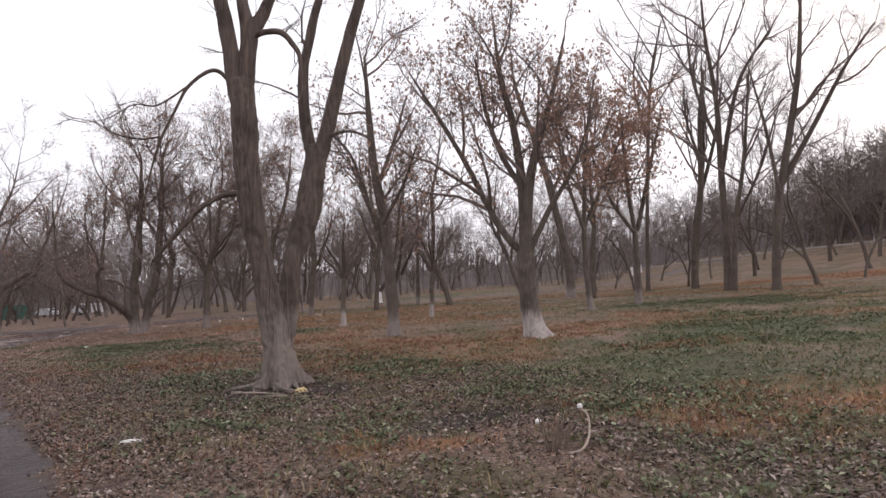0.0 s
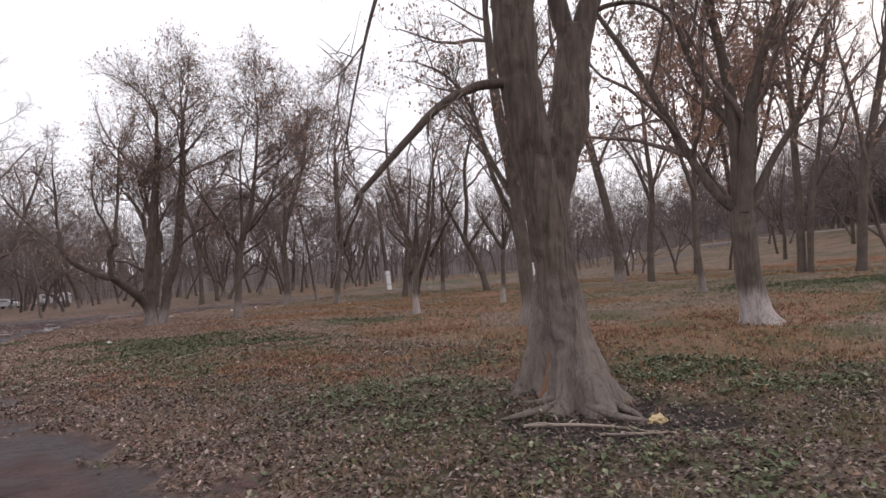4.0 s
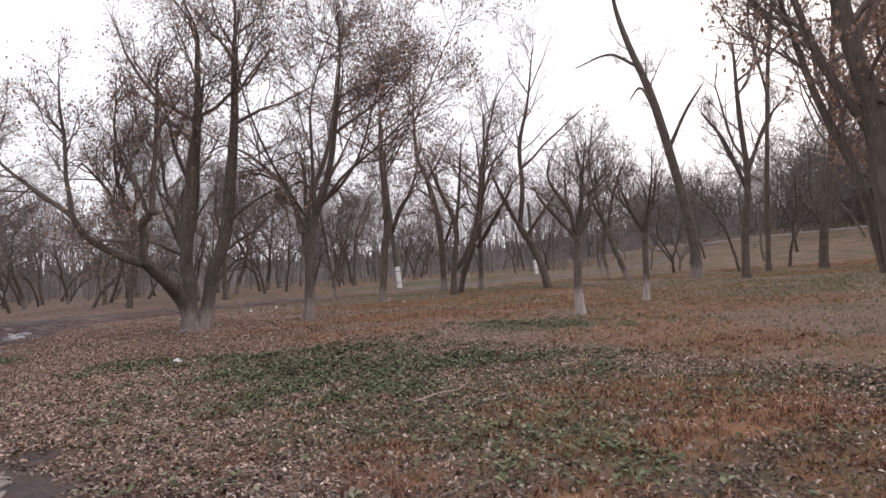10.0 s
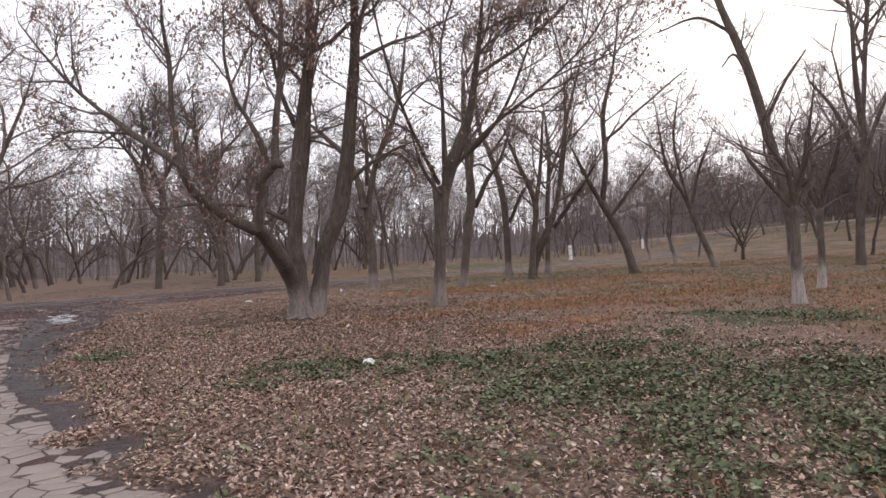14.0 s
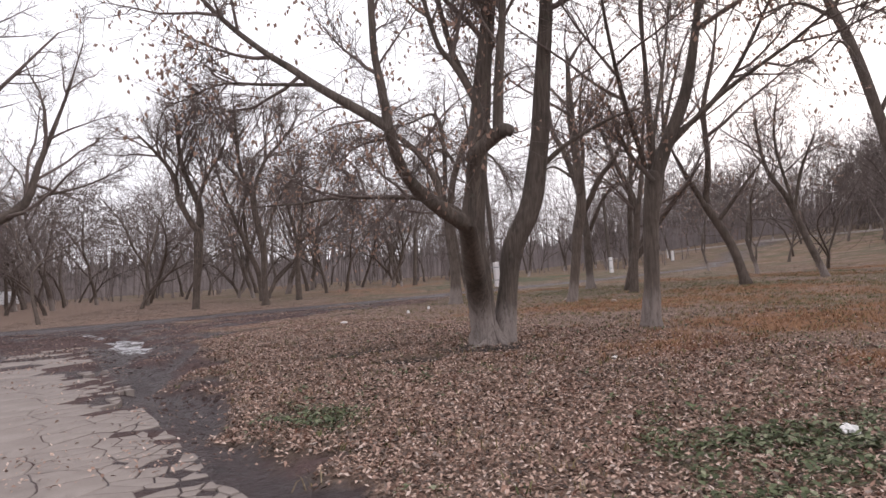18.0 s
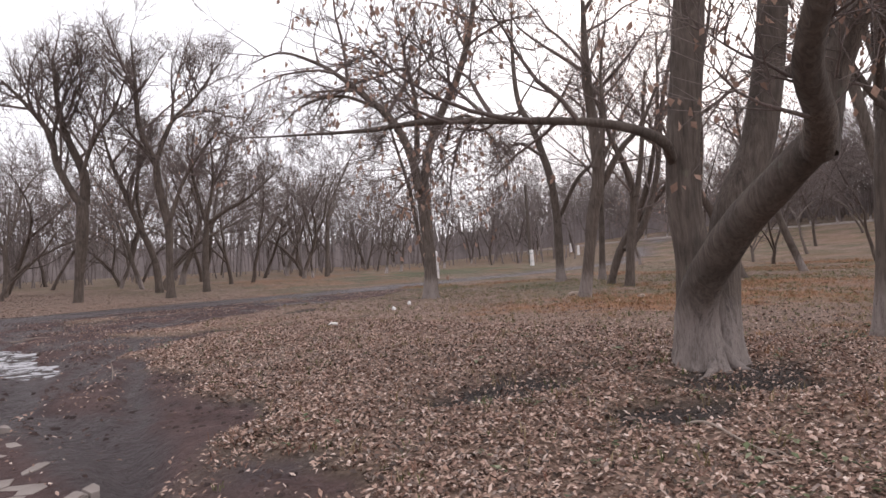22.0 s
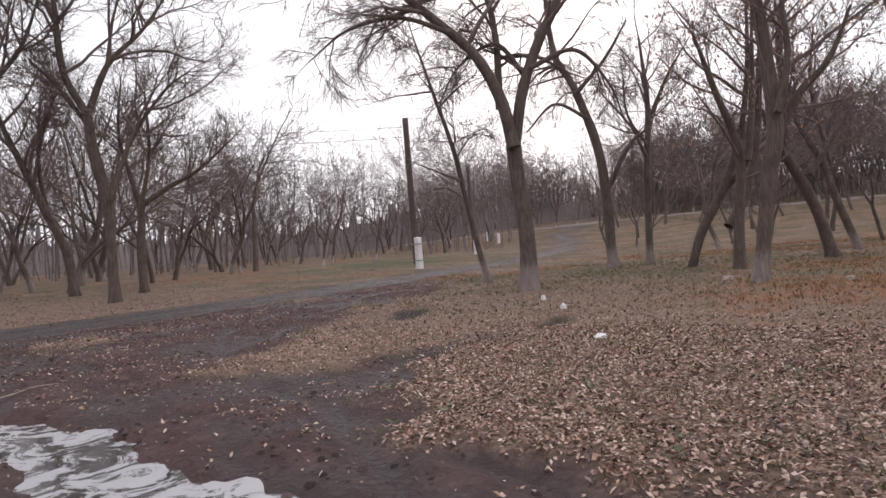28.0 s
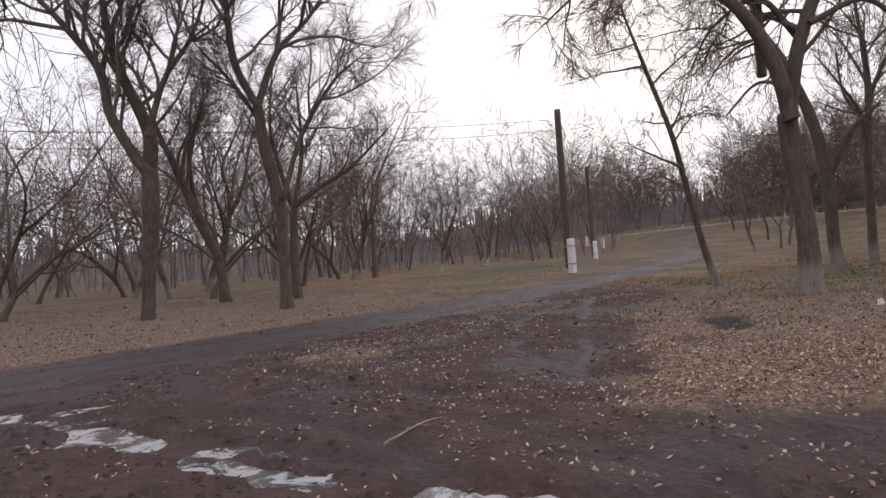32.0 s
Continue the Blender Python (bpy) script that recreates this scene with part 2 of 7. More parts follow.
def asphalt_material():
    m, nt, bsdf = node_material("worn_asphalt")
    g = Graph(nt)
    v = g.coords("Object")
    rnd = g.node("ShaderNodeObjectInfo").outputs["Random"]
    fine = g.noise(v, 90.0, 3.0, 0.7)
    mid = g.noise(v, 1.6, 5.0, 0.6)
    col = g.ramp(mid, (0.3, (0.205, 0.168, 0.148)), (0.55, (0.275, 0.23, 0.205)), (0.75, (0.33, 0.28, 0.25)))
    col = g.mix(g.step(fine, 0.45, 0.75, 0.0, 0.4), col, (0.16, 0.135, 0.125))
    col = g.mix(g.math("MULTIPLY", rnd, 0.28), col, (0.19, 0.155, 0.142))
    stain = g.step(g.noise(v, 1.1, 5.0, 0.65, 1.2), 0.48, 0.68, 0.0, 0.65)
    col = g.mix(stain, col, (0.11, 0.09, 0.083))
    nt.links.new(col, bsdf.inputs["Base Color"])
    bsdf.inputs["Roughness"].default_value = 0.8
    nt.links.new(g.bump(fine, 0.5, 0.008), bsdf.inputs["Normal"])
    return m


ASPHALT = asphalt_material()


def plain(name, color, rough=0.8, vary=0.25, scale=8.0, metal=0.0, bump=0.3):
    """A painted or bare surface with blotches at two scales."""
    m, nt, bsdf = node_material(name)
    g = Graph(nt)
    v = g.coords()
    a = g.noise(v, scale, 5.0, 0.6)
    b = g.noise(v, scale * 9, 3.0, 0.6)
    col = g.mix(g.step(a, 0.4, 0.7, 0.0, vary), color, tuple(c * 0.45 for c in color))
    col = g.mix(g.step(b, 0.5, 0.75, 0.0, vary * 0.7), col, tuple(c * 0.6 for c in color))
    nt.links.new(col, bsdf.inputs["Base Color"])
    bsdf.inputs["Roughness"].default_value = rough
    bsdf.inputs["Metallic"].default_value = metal
    nt.links.new(g.bump(b, bump, 0.006), bsdf.inputs["Normal"])
    return m


ROT = plain("rotten_orange_wood", (0.20, 0.105, 0.055), 0.9, 0.6, 9.0)
LIME = plain("limewash_on_concrete", (0.80, 0.77, 0.77), 0.85, 0.16, 5.0)
POLE_WOOD = plain("weathered_pole_wood", (0.115, 0.092, 0.08), 0.9, 0.5, 4.0)
# next but two: horizon brush, greyed to stand for haze in the air
BRUSH_HAZE = plain("hazed_far_brush", (0.23, 0.195, 0.19), 1.0, 0.5, 0.35, 0.0, 0.0)
STEEL = plain("galvanised_steel", (0.32, 0.33, 0.34), 0.5, 0.3, 6.0, 0.8)
PORCELAIN = plain("brown_porcelain", (0.14, 0.07, 0.05), 0.25, 0.1, 6.0)
PAPER = plain("wet_white_paper", (0.74, 0.72, 0.70), 0.7, 0.15, 20.0)
BREAD = plain("pale_yellow_crust", (0.55, 0.43, 0.24), 0.85, 0.35, 20.0)
WITHERED = plain("withered_brown_stem", (0.17, 0.125, 0.095), 0.9, 0.45, 14.0)
DEADWOOD = plain("bleached_dead_wood", (0.36, 0.29, 0.24), 0.85, 0.45, 14.0)
FENCE_GREEN = plain("green_painted_metal", (0.035, 0.11, 0.085), 0.55, 0.3, 3.0)
CAR_WHITE = plain("white_car_paint", (0.72, 0.73, 0.76), 0.3, 0.05, 3.0)
CAR_DARK = plain("dark_car_paint", (0.05, 0.055, 0.065), 0.3, 0.05, 3.0)
TYRE = plain("tyre_rubber", (0.02, 0.02, 0.02), 0.85, 0.2, 10.0)
GLASS_DARK = plain("car_window_glass", (0.03, 0.035, 0.04), 0.08, 0.05, 3.0)


def water_material():
    m, nt, bsdf = node_material("puddle_water")
    g = Graph(nt)
    v = g.coords()
    bsdf.inputs["Base Color"].default_value = (0.035, 0.03, 0.028, 1)
    film = g.step(g.noise(v, 2.2, 6.0, 0.7, 1.2), 0.46, 0.56, 0.0, 1.0)
    nt.links.new(g.mix(film, (0.05, 0.044, 0.042), (0.42, 0.41, 0.43)), bsdf.inputs["Base Color"])
    nt.links.new(g.step(film, 0.0, 1.0, 0.06, 0.4), bsdf.inputs["Roughness"])
    bsdf.inputs["IOR"].default_value = 1.33
    nt.links.new(g.bump(g.noise(v, 14.0, 3.0), 0.25, 0.01), bsdf.inputs["Normal"])
    return m


WATER = water_material()


# ---- helpers for meshes ----
def mesh_from(name, verts, faces, material, smooth=False):
    """A mesh from arrays: verts n x 3, faces m x 3 or m x 4."""
    verts = np.asarray(verts, dtype=np.float32)
    faces = np.asarray(faces, dtype=np.int32)
    me = bpy.data.meshes.new(name)
    me.vertices.add(len(verts))
    me.vertices.foreach_set("co", verts.ravel())
    k = faces.shape[1]
    me.loops.add(faces.size)
    me.loops.foreach_set("vertex_index", faces.ravel())
    me.polygons.add(len(faces))
    me.polygons.foreach_set("loop_start", np.arange(len(faces), dtype=np.int32) * k)
    if smooth:
        me.polygons.foreach_set("use_smooth", np.ones(len(faces), dtype=bool))
    me.materials.append(material)
    me.update(calc_edges=True)
    return me


def part(name, data, material, parent=None, label=""):
    """One mesh object, from a bmesh or a mesh, under a thing or a part."""
    if isinstance(data, bmesh.types.BMesh):
        me = bpy.data.meshes.new(name)
        data.to_mesh(me)
        data.free()
        me.materials.append(material)
    else:
        me = data
    ob = new(name, me)
    if parent is not None:
        ob.parent = parent
    if label:
        ob["label"] = label
    return ob


def thing(name, m, label, category, group="", kind=""):
    ob = new(name)
    ob.empty_display_size = 0.2
    ob.matrix_world = m
    return tagged(ob, label, category, group, kind)


# ---- smooth value noise on arrays ----
LATTICE = np.random.RandomState(5).rand(256, 256)


def vnoise(x, y, scale, shift=0.0):
    x = np.asarray(x, float) * scale + shift * 17.3
    y = np.asarray(y, float) * scale + shift * 9.1
    xi, yi = np.floor(x).astype(int), np.floor(y).astype(int)
    fx, fy = x - xi, y - yi
    fx, fy = fx * fx * (3 - 2 * fx), fy * fy * (3 - 2 * fy)
    a, b = LATTICE[xi % 256, yi % 256], LATTICE[(xi + 1) % 256, yi % 256]
    c, d = LATTICE[xi % 256, (yi + 1) % 256], LATTICE[(xi + 1) % 256, (yi + 1) % 256]
    return (a * (1 - fx) + b * fx) * (1 - fy) + (c * (1 - fx) + d * fx) * fy


def fbm(x, y, scale, octaves=3, shift=0.0):
    return sum(vnoise(x, y, scale * 2 ** i, shift + i) / 2 ** i for i in range(octaves)) / sum(0.5 ** i for i in range(octaves))


def sstep(v, lo, hi):
    q = np.clip((v - lo) / (hi - lo), 0, 1)
    return q * q * (3 - 2 * q)


def line_distance(x, y, line):
    """Distance to a polyline, and the side of it: positive on its right."""
    best = np.full(np.shape(x), 1e9)
    side = np.zeros(np.shape(x))
    for (ax, ay), (bx, by) in zip(line, line[1:]):
        dx, dy = bx - ax, by - ay
        u = np.clip(((x - ax) * dx + (y - ay) * dy) / (dx * dx + dy * dy), 0, 1)
        d = np.hypot(x - ax - u * dx, y - ay - u * dy)
        s = np.sign((x - ax) * dy - (y - ay) * dx)
        near = d < best
        best = np.where(near, d, best)
        side = np.where(near, s, side)
    return best, side


# the right edge of the old asphalt lane, and the middle of the dirt track beyond its end
LANE = [(8.0, -11.0), (-0.8, 0.6), (-3.6, 4.6), (-7.4, 9.8), (-10.7, 13.9), (-13.6, 17.8), (-16.55, 22.2), (-18.72, 25.5), (-19.9, 28.5), (-21.1, 31.4), (-22.9, 35.6), (-24.7, 40.2)]
TRACK = [(-80.0, 40.0), (-45.0, 46.0), (-27.8, 50.6), (-21.5, 53.2), (-14.0, 57.0), (-8.0, 61.0), (0.0, 66.5), (6.0, 71.0), (20.0, 83.0), (45.0, 112.0), (80.0, 140.0)]
ARCS = [[(-20.3, 29.5), (-20.4, 32.0), (-20.7, 35.0), (-20.9, 38.0), (-21.4, 42.0), (-21.3, 44.5), (-20.6, 47.5), (-18.6, 50.6), (-15.0, 53.6)], [(-21.9, 33.0), (-22.2, 38.0), (-22.9, 42.4), (-23.2, 44.6), (-22.9, 47.2), (-21.4, 49.6), (-18.0, 52.6)],
        [(-23.6, 40.5), (-24.0, 44.0), (-25.4, 46.3), (-28.5, 48.2), (-33.0, 49.4)], [(-22.2, 36.0), (-23.2, 41.5), (-25.0, 44.4), (-27.6, 46.6), (-32.0, 48.0)], [(-17.8, 44.0), (-19.6, 42.1), (-21.2, 40.4), (-21.8, 37.0)], [(-16.2, 46.4), (-18.6, 44.6), (-21.0, 43.6), (-23.4, 45.4), (-24.2, 48.6)],
        [(-13.4, 54.8), (-17.0, 50.4), (-20.0, 46.4), (-22.6, 43.6)]]
MUD = [([(-21.3, 30.0), (-21.8, 36.0)], 1.5), ([(-19.3, 27.0), (-20.1, 31.5), (-21.0, 37.0)], 0.9), ([(-22.0, 36.0), (-23.2, 42.0)], 2.0), ([(-24.2, 41.0), (-27.2, 48.0)], 3.3), ([(-23.8, 44.6), (-17.8, 51.0)], 2.5), ([(-22.6, 40.6), (-18.0, 42.6)], 0.7), ([(-34.0, 46.8), (-26.0, 49.4), (-19.0, 52.2)], 2.0),
       ([(-26.0, 47.0), (-34.0, 49.0)], 3.0), ([(-17.5, 50.5), (-12.5, 55.0)], 2.0)]


def land(x, y):
    """The lie of the land: a gentle slope that steepens to a wooded hill in the east."""
    x, y = np.asarray(x, float), np.asarray(y, float)
    q = np.clip((x + 0.05 * y - 24) / 70, 0, 1)
    far = np.clip(np.hypot(x + 10, y - 40) / 160, 0, 1)
    base = 0.0265 * x + 0.026 * y + 0.027 * np.logaddexp(0, (y - 32) / 5) + 5.5 * q * q * (3 - 2 * q)
    base = base + 0.22 * np.exp(-((x + 13.5) ** 2 + (y - 32) ** 2) / 50)
    lift = sstep(far, 0.75, 1.0) * 0.5
    return base * (1 - 0.6 * lift)


def regions(x, y):
    """Shares of each kind of ground at a place."""
    wob = fbm(x, y, 0.55, 3, 1) - 0.5
    wob2 = fbm(x, y, 1.9, 3, 4) - 0.5
    d_lane, side = line_distance(x, y, LANE)
    lane = np.where(side > 0, d_lane, -d_lane)
    before_end = sstep(-y, -42.0, -38.0)
    mud = sstep(0.75 + 1.5 * wob2 + 0.6 * sstep(y, 22, 27) + 0.45 * sstep(14.0 - y, 0.0, 4.0) - lane, 0.0, 0.45) * sstep(lane + 5.0 + 2.2 * wob, 0, 0.8) * before_end
    for line, half in MUD:
        d, _ = line_distance(x, y, line)
        mud = np.maximum(mud, sstep(half + 1.6 * wob + 1.3 * wob2 - d, 0.0, 0.7))
    d_track, _ = line_distance(x, y, TRACK)
    mud = np.maximum(mud, sstep(1.75 + 0.5 * wob - d_track, 0.0, 0.5))

    def blob(cx, cy, rx, ry, turn=0.0, soft=0.5):
        c, s = math.cos(turn), math.sin(turn)
        u, w = (x - cx) * c + (y - cy) * s, -(x - cx) * s + (y - cy) * c
        return sstep(1 + 1.5 * wob + 1.6 * wob2 - np.hypot(u / rx, w / ry), -0.15, soft + 0.25)

    green = blob(8.8, 16.0, 7.5, 3.8, 0.75)
    for b in ((-10.9, 22.4, 2.9, 2.5), (-13.2, 24.4, 1.8, 1.2), (-6.0, 27.0, 3.0, 1.7), (-8.3, 21.8, 2.0, 1.1), (-0.5, 12.8, 2.4, 1.4), (2.2, 7.6, 0.8, 0.5), (-17.8, 27.2, 0.9, 0.6), (14, 30, 7, 4), (0.0, 80.0, 16.0, 8.0, 0.8), (-2.7, 7.8, 0.9, 0.5)):
        green = np.maximum(green, blob(*b))
    green = np.maximum(green, 0.6 * sstep(fbm(x, y, 0.5, 3, 35), 0.42, 0.6) * sstep(18.0 - y - 0.4 * x, 0.0, 6.0) * sstep(lane - 2.0, 0.0, 2.0))
    rust = blob(4.3, 7.3, 2.8, 1.5, -0.2)
    for b in ((-7.8, 17.0, 3.8, 2.1, -0.35), (-0.7, 6.6, 1.1, 0.5, -1.2), (-8.2, 32.2, 4.6, 2.6, 0.4), (-3.6, 33.8, 4.0, 2.0, 0.3), (-7.5, 41.0, 5.0, 3.6), (-1.0, 45.0, 5.0, 3.0), (28.0, 52.0, 15.0, 4.5, -0.5), (20.0, 42.0, 8.0, 2.5, -0.4),
              (-10.0, 27.5, 2.4, 1.2, 0.5), (0.2, 6.3, 1.2, 0.5), (-12.5, 29.5, 2.0, 1.0), (6.0, 14.0, 2.5, 1.0)):
        rust = np.maximum(rust, blob(*b))
    rust = np.maximum(rust, 0.55 * sstep(fbm(x, y, 0.22, 3, 7), 0.52, 0.66) * sstep(x + 0.2 * y, -9, 2) * (1 - 0.6 * sstep(x + 0.1 * y, 16, 26)))
    soil = blob(0.5, 7.4, 1.15, 0.9, 0.0, 0.35)
    for b in ((-2.7, 10.75, 1.6, 0.9, 0.2), (-3.5, 11.3, 0.6, 0.5), (-17.0, 32.1, 0.9, 0.4, 0.5), (-16.5, 30.5, 0.7, 0.32, 0.3), (-14.9, 31.2, 1.0, 0.5), (-16.4, 42.8, 1.0, 0.3, 0.5), (-17.0, 46.5, 1.1, 0.4, 0.8)):
        soil = np.maximum(soil, blob(*b, *((0.3,) if len(b) == 5 else ())) if len(b) == 5 else blob(*b, 0.0, 0.3))
    leafy = np.maximum(sstep(y - 0.2 * x, 20.0, 27.0), sstep(3.2 + 2.5 * wob - lane, 0, 2.0)) * (1 - 0.75 * sstep(x + 0.55 * y, 10.5, 17.0))
    leafy = np.maximum(leafy, sstep(d_track - 2.0, 0, 2.0) * sstep(y - x * 0.72, 66.0, 72.0) * 0.4)
    leafy = leafy * (1 - 0.75 * sstep(15.0 - y, 0.0, 5.0) * sstep(lane - 1.0, 0.0, 1.0))
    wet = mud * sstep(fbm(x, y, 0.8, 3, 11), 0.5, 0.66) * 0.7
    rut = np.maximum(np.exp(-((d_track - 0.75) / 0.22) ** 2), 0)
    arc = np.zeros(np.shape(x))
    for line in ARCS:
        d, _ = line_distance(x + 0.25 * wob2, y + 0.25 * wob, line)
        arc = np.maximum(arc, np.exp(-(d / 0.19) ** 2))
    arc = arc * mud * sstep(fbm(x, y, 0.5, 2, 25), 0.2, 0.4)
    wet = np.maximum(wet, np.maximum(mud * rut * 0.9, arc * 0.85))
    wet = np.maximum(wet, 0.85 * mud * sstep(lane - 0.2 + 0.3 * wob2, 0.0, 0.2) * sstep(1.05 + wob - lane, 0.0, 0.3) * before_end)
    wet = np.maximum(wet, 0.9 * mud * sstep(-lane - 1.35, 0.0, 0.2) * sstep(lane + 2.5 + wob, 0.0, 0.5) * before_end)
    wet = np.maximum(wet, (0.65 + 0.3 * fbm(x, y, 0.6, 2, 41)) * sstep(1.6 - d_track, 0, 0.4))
    grassy = 1 - np.maximum(mud, soil)
    return dict(mud=mud, wet=wet, rust=rust * grassy, green=green * grassy, soil=soil, leafy=leafy * grassy, lane=lane, d_track=d_track, rut=rut, arc=arc)


POOL = [([(-22.65, 38.0), (-22.95, 39.3), (-23.5, 41.0), (-24.3, 42.5)], 0.36), ([(-24.5, 42.9), (-25.5, 44.4), (-26.4, 46.4), (-27.4, 47.8)], 0.14), ([(-27.1, 47.65), (-26.2, 47.4)], 0.12),
        ([(-24.4, 49.45), (-23.4, 49.25)], 0.09)]
POOL_Z = 0.055


def ground_height(x, y, reg=None):
    reg = reg or regions(x, y)
    z = land(x, y)
    near = sstep(-np.hypot(x + 12, y - 30), -90, -60)
    bed = sstep(-reg["lane"] + 0.38, 0, 0.2) * sstep(reg["lane"] + 1.55, 0, 0.12) * sstep(41.5 - y, 0, 2)
    rough = near * (1 - 0.9 * bed)
    z = z + rough * ((fbm(x, y, 0.35, 3, 2) - 0.5) * 0.10 * (1 - 0.6 * reg["mud"]) + (fbm(x, y, 2.6, 3, 3) - 0.5) * 0.05)
    z = z - 0.035 * reg["mud"] - 0.06 * reg["rut"] * sstep(3 - reg["d_track"], 0, 1) - 0.05 * reg["soil"]
    z = z + reg["mud"] * rough * ((fbm(x, y, 1.3, 3, 8) - 0.5) * 0.07 + (fbm(x * 0.5 + y * 0.85, y * 0.5 - x * 0.85, 4.2, 3, 22) - 0.5) * 0.045 * sstep(reg["d_track"], 1.2, 2.0))
    # the wheel rut beside the asphalt edge
    z = z * (1 - bed) + (land(x, y) - 0.020 - 0.010 * (fbm(x, y, 1.7, 3, 31) - 0.5)) * bed
    rut = np.exp(-((reg["lane"] - 0.75) / 0.22) ** 2) * sstep(y, 24, 28) * sstep(-y, -36, -33)
    z = z - 0.11 * rut
    z = z - 0.085 * reg["arc"] * near
    z = z + 0.10 * np.exp(-((x + 2.65) ** 2 + (y - 12.2) ** 2) / 1.1)
    for line, half in POOL:
        d, _ = line_distance(x, y, line)
        dip = sstep(half + min(0.9, 4.0 * half) * (fbm(x, y, 1.5, 3, 9) - 0.5) - d, -0.25, 0.2)
        z = z * (1 - dip) + (land(x, y) - 0.17) * dip
    return z


def build_ground():
    def axis(lo, hi, step):
        fine = np.arange(lo, hi, step)
        out = step * np.cumsum(1.11 ** np.arange(1, 60))
        return np.concatenate([lo - out[::-1], fine, hi + out])

    gx, gy = axis(-30.0, 6.0, 0.14), axis(3.0, 57.0, 0.15)
    n, n2 = len(gx), len(gy)
    X, Y = np.meshgrid(gx, gy, indexing="ij")
    reg = regions(X, Y)
    Z = ground_height(X, Y, reg)
    idx = np.arange(n * n2).reshape(n, n2)
    faces = np.stack([idx[:-1, :-1], idx[1:, :-1], idx[1:, 1:], idx[:-1, 1:]], -1).reshape(-1, 4)
    me = mesh_from("ground", np.stack([X, Y, Z], -1).reshape(-1, 3), faces, GROUND, True)
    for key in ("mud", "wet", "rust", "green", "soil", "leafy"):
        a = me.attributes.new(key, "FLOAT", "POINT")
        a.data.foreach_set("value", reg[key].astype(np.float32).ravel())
    return tagged(new("ground", me), "sloping park ground of leaf litter, dry rust grass, green weeds and dark mud", "ground", kind="structure")


ground = build_ground()


def z_at(x, y):
    return float(ground_height(np.array([x]), np.array([y]))[0])


def build_pool():
    """Shallow melt water with thin ice, lying in the dips of the mud."""
    n = 110
    X, Y = np.meshgrid(np.linspace(-29.0, -21.0, n), np.linspace(36.0, 50.5, n), indexing="ij")
    d = np.min([line_distance(X, Y, line)[0] - half for line, half in POOL], axis=0)
    Z = land(X, Y) - POOL_Z - 0.062
    idx = np.arange(n * n).reshape(n, n)
    faces = np.stack([idx[:-1, :-1], idx[1:, :-1], idx[1:, 1:], idx[:-1, 1:]], -1).reshape(-1, 4)
    keep = (d.ravel()[faces] < 0.4).any(1)
    me = mesh_from("puddle", np.stack([X, Y, Z], -1).reshape(-1, 3), faces[keep], WATER, True)
    used = np.zeros(n * n, bool)
    used[faces[keep].ravel()] = True
    bm = bmesh.new()
    bm.from_mesh(me)
    bmesh.ops.delete(bm, geom=[v for v in bm.verts if not v.link_faces], context="VERTS")
    bm.to_mesh(me)
    bm.free()
    return tagged(new("puddle", me), "shallow muddy puddle with thin whitish ice on the dirt", "puddle", kind="structure")


build_pool()


# ---- trees ----
def catmull(points, k):
    """k points evenly along a smooth curve through rows of x, y, z, r."""
    p = np.asarray(points, float)
    if len(p) == 2:
        p = np.stack([p[0], (p[0] * 2 + p[1]) / 3, (p[0] + p[1] * 2) / 3, p[1]])
    ext = np.vstack([2 * p[0] - p[1], p, 2 * p[-1] - p[-2]])
    ext[:, 3] = np.maximum(ext[:, 3], 0.004)
    out = []
    for i in range(1, len(ext) - 2):
        a, b, c, d = ext[i - 1:i + 3]
        for u in np.linspace(0, 1, 12, endpoint=False):
            out.append(0.5 * (2 * b + (c - a) * u + (2 * a - 5 * b + 4 * c - d) * u * u + (3 * b - a - 3 * c + d) * u ** 3))
    out.append(ext[-2])
    out = np.array(out)
    s = np.concatenate([[0], np.cumsum(np.linalg.norm(np.diff(out[:, :3], axis=0), axis=1))])
    return np.stack([np.interp(np.linspace(0, s[-1], k), s, out[:, j]) for j in range(4)], 1)


def ring_frames(P):
    T = np.gradient(P, axis=1)
    T /= np.linalg.norm(T, axis=2, keepdims=True) + 1e-9
    mean = T.mean(1)
    ref = np.where(np.abs(mean[:, 2:3]) > 0.8, np.array([[1.0, 0.13, 0.0]]), np.array([[0.0, 0.1, 1.0]]))
    U = np.cross(T, ref[:, None, :])
    U /= np.linalg.norm(U, axis=2, keepdims=True) + 1e-9
    return T, U, np.cross(T, U)


def tubes(P, R, sides):
    """Tapered tubes round many curves at once: P n x k x 3, R n x k."""
    n, k, _ = P.shape
    _, U, V = ring_frames(P)
    a = np.arange(sides) * 2 * np.pi / sides
    verts = P[:, :, None] + R[:, :, None, None] * (np.cos(a)[:, None] * U[:, :, None] + np.sin(a)[:, None] * V[:, :, None])
    base = (np.arange(n)[:, None, None] * k + np.arange(k - 1)[None, :, None]) * sides
    i = np.arange(sides)[None, None]
    j = (i + 1) % sides
    faces = np.stack([base + i, base + j, base + sides + j, base + sides + i], -1).reshape(-1, 4)
    return verts.reshape(-1, 3), faces


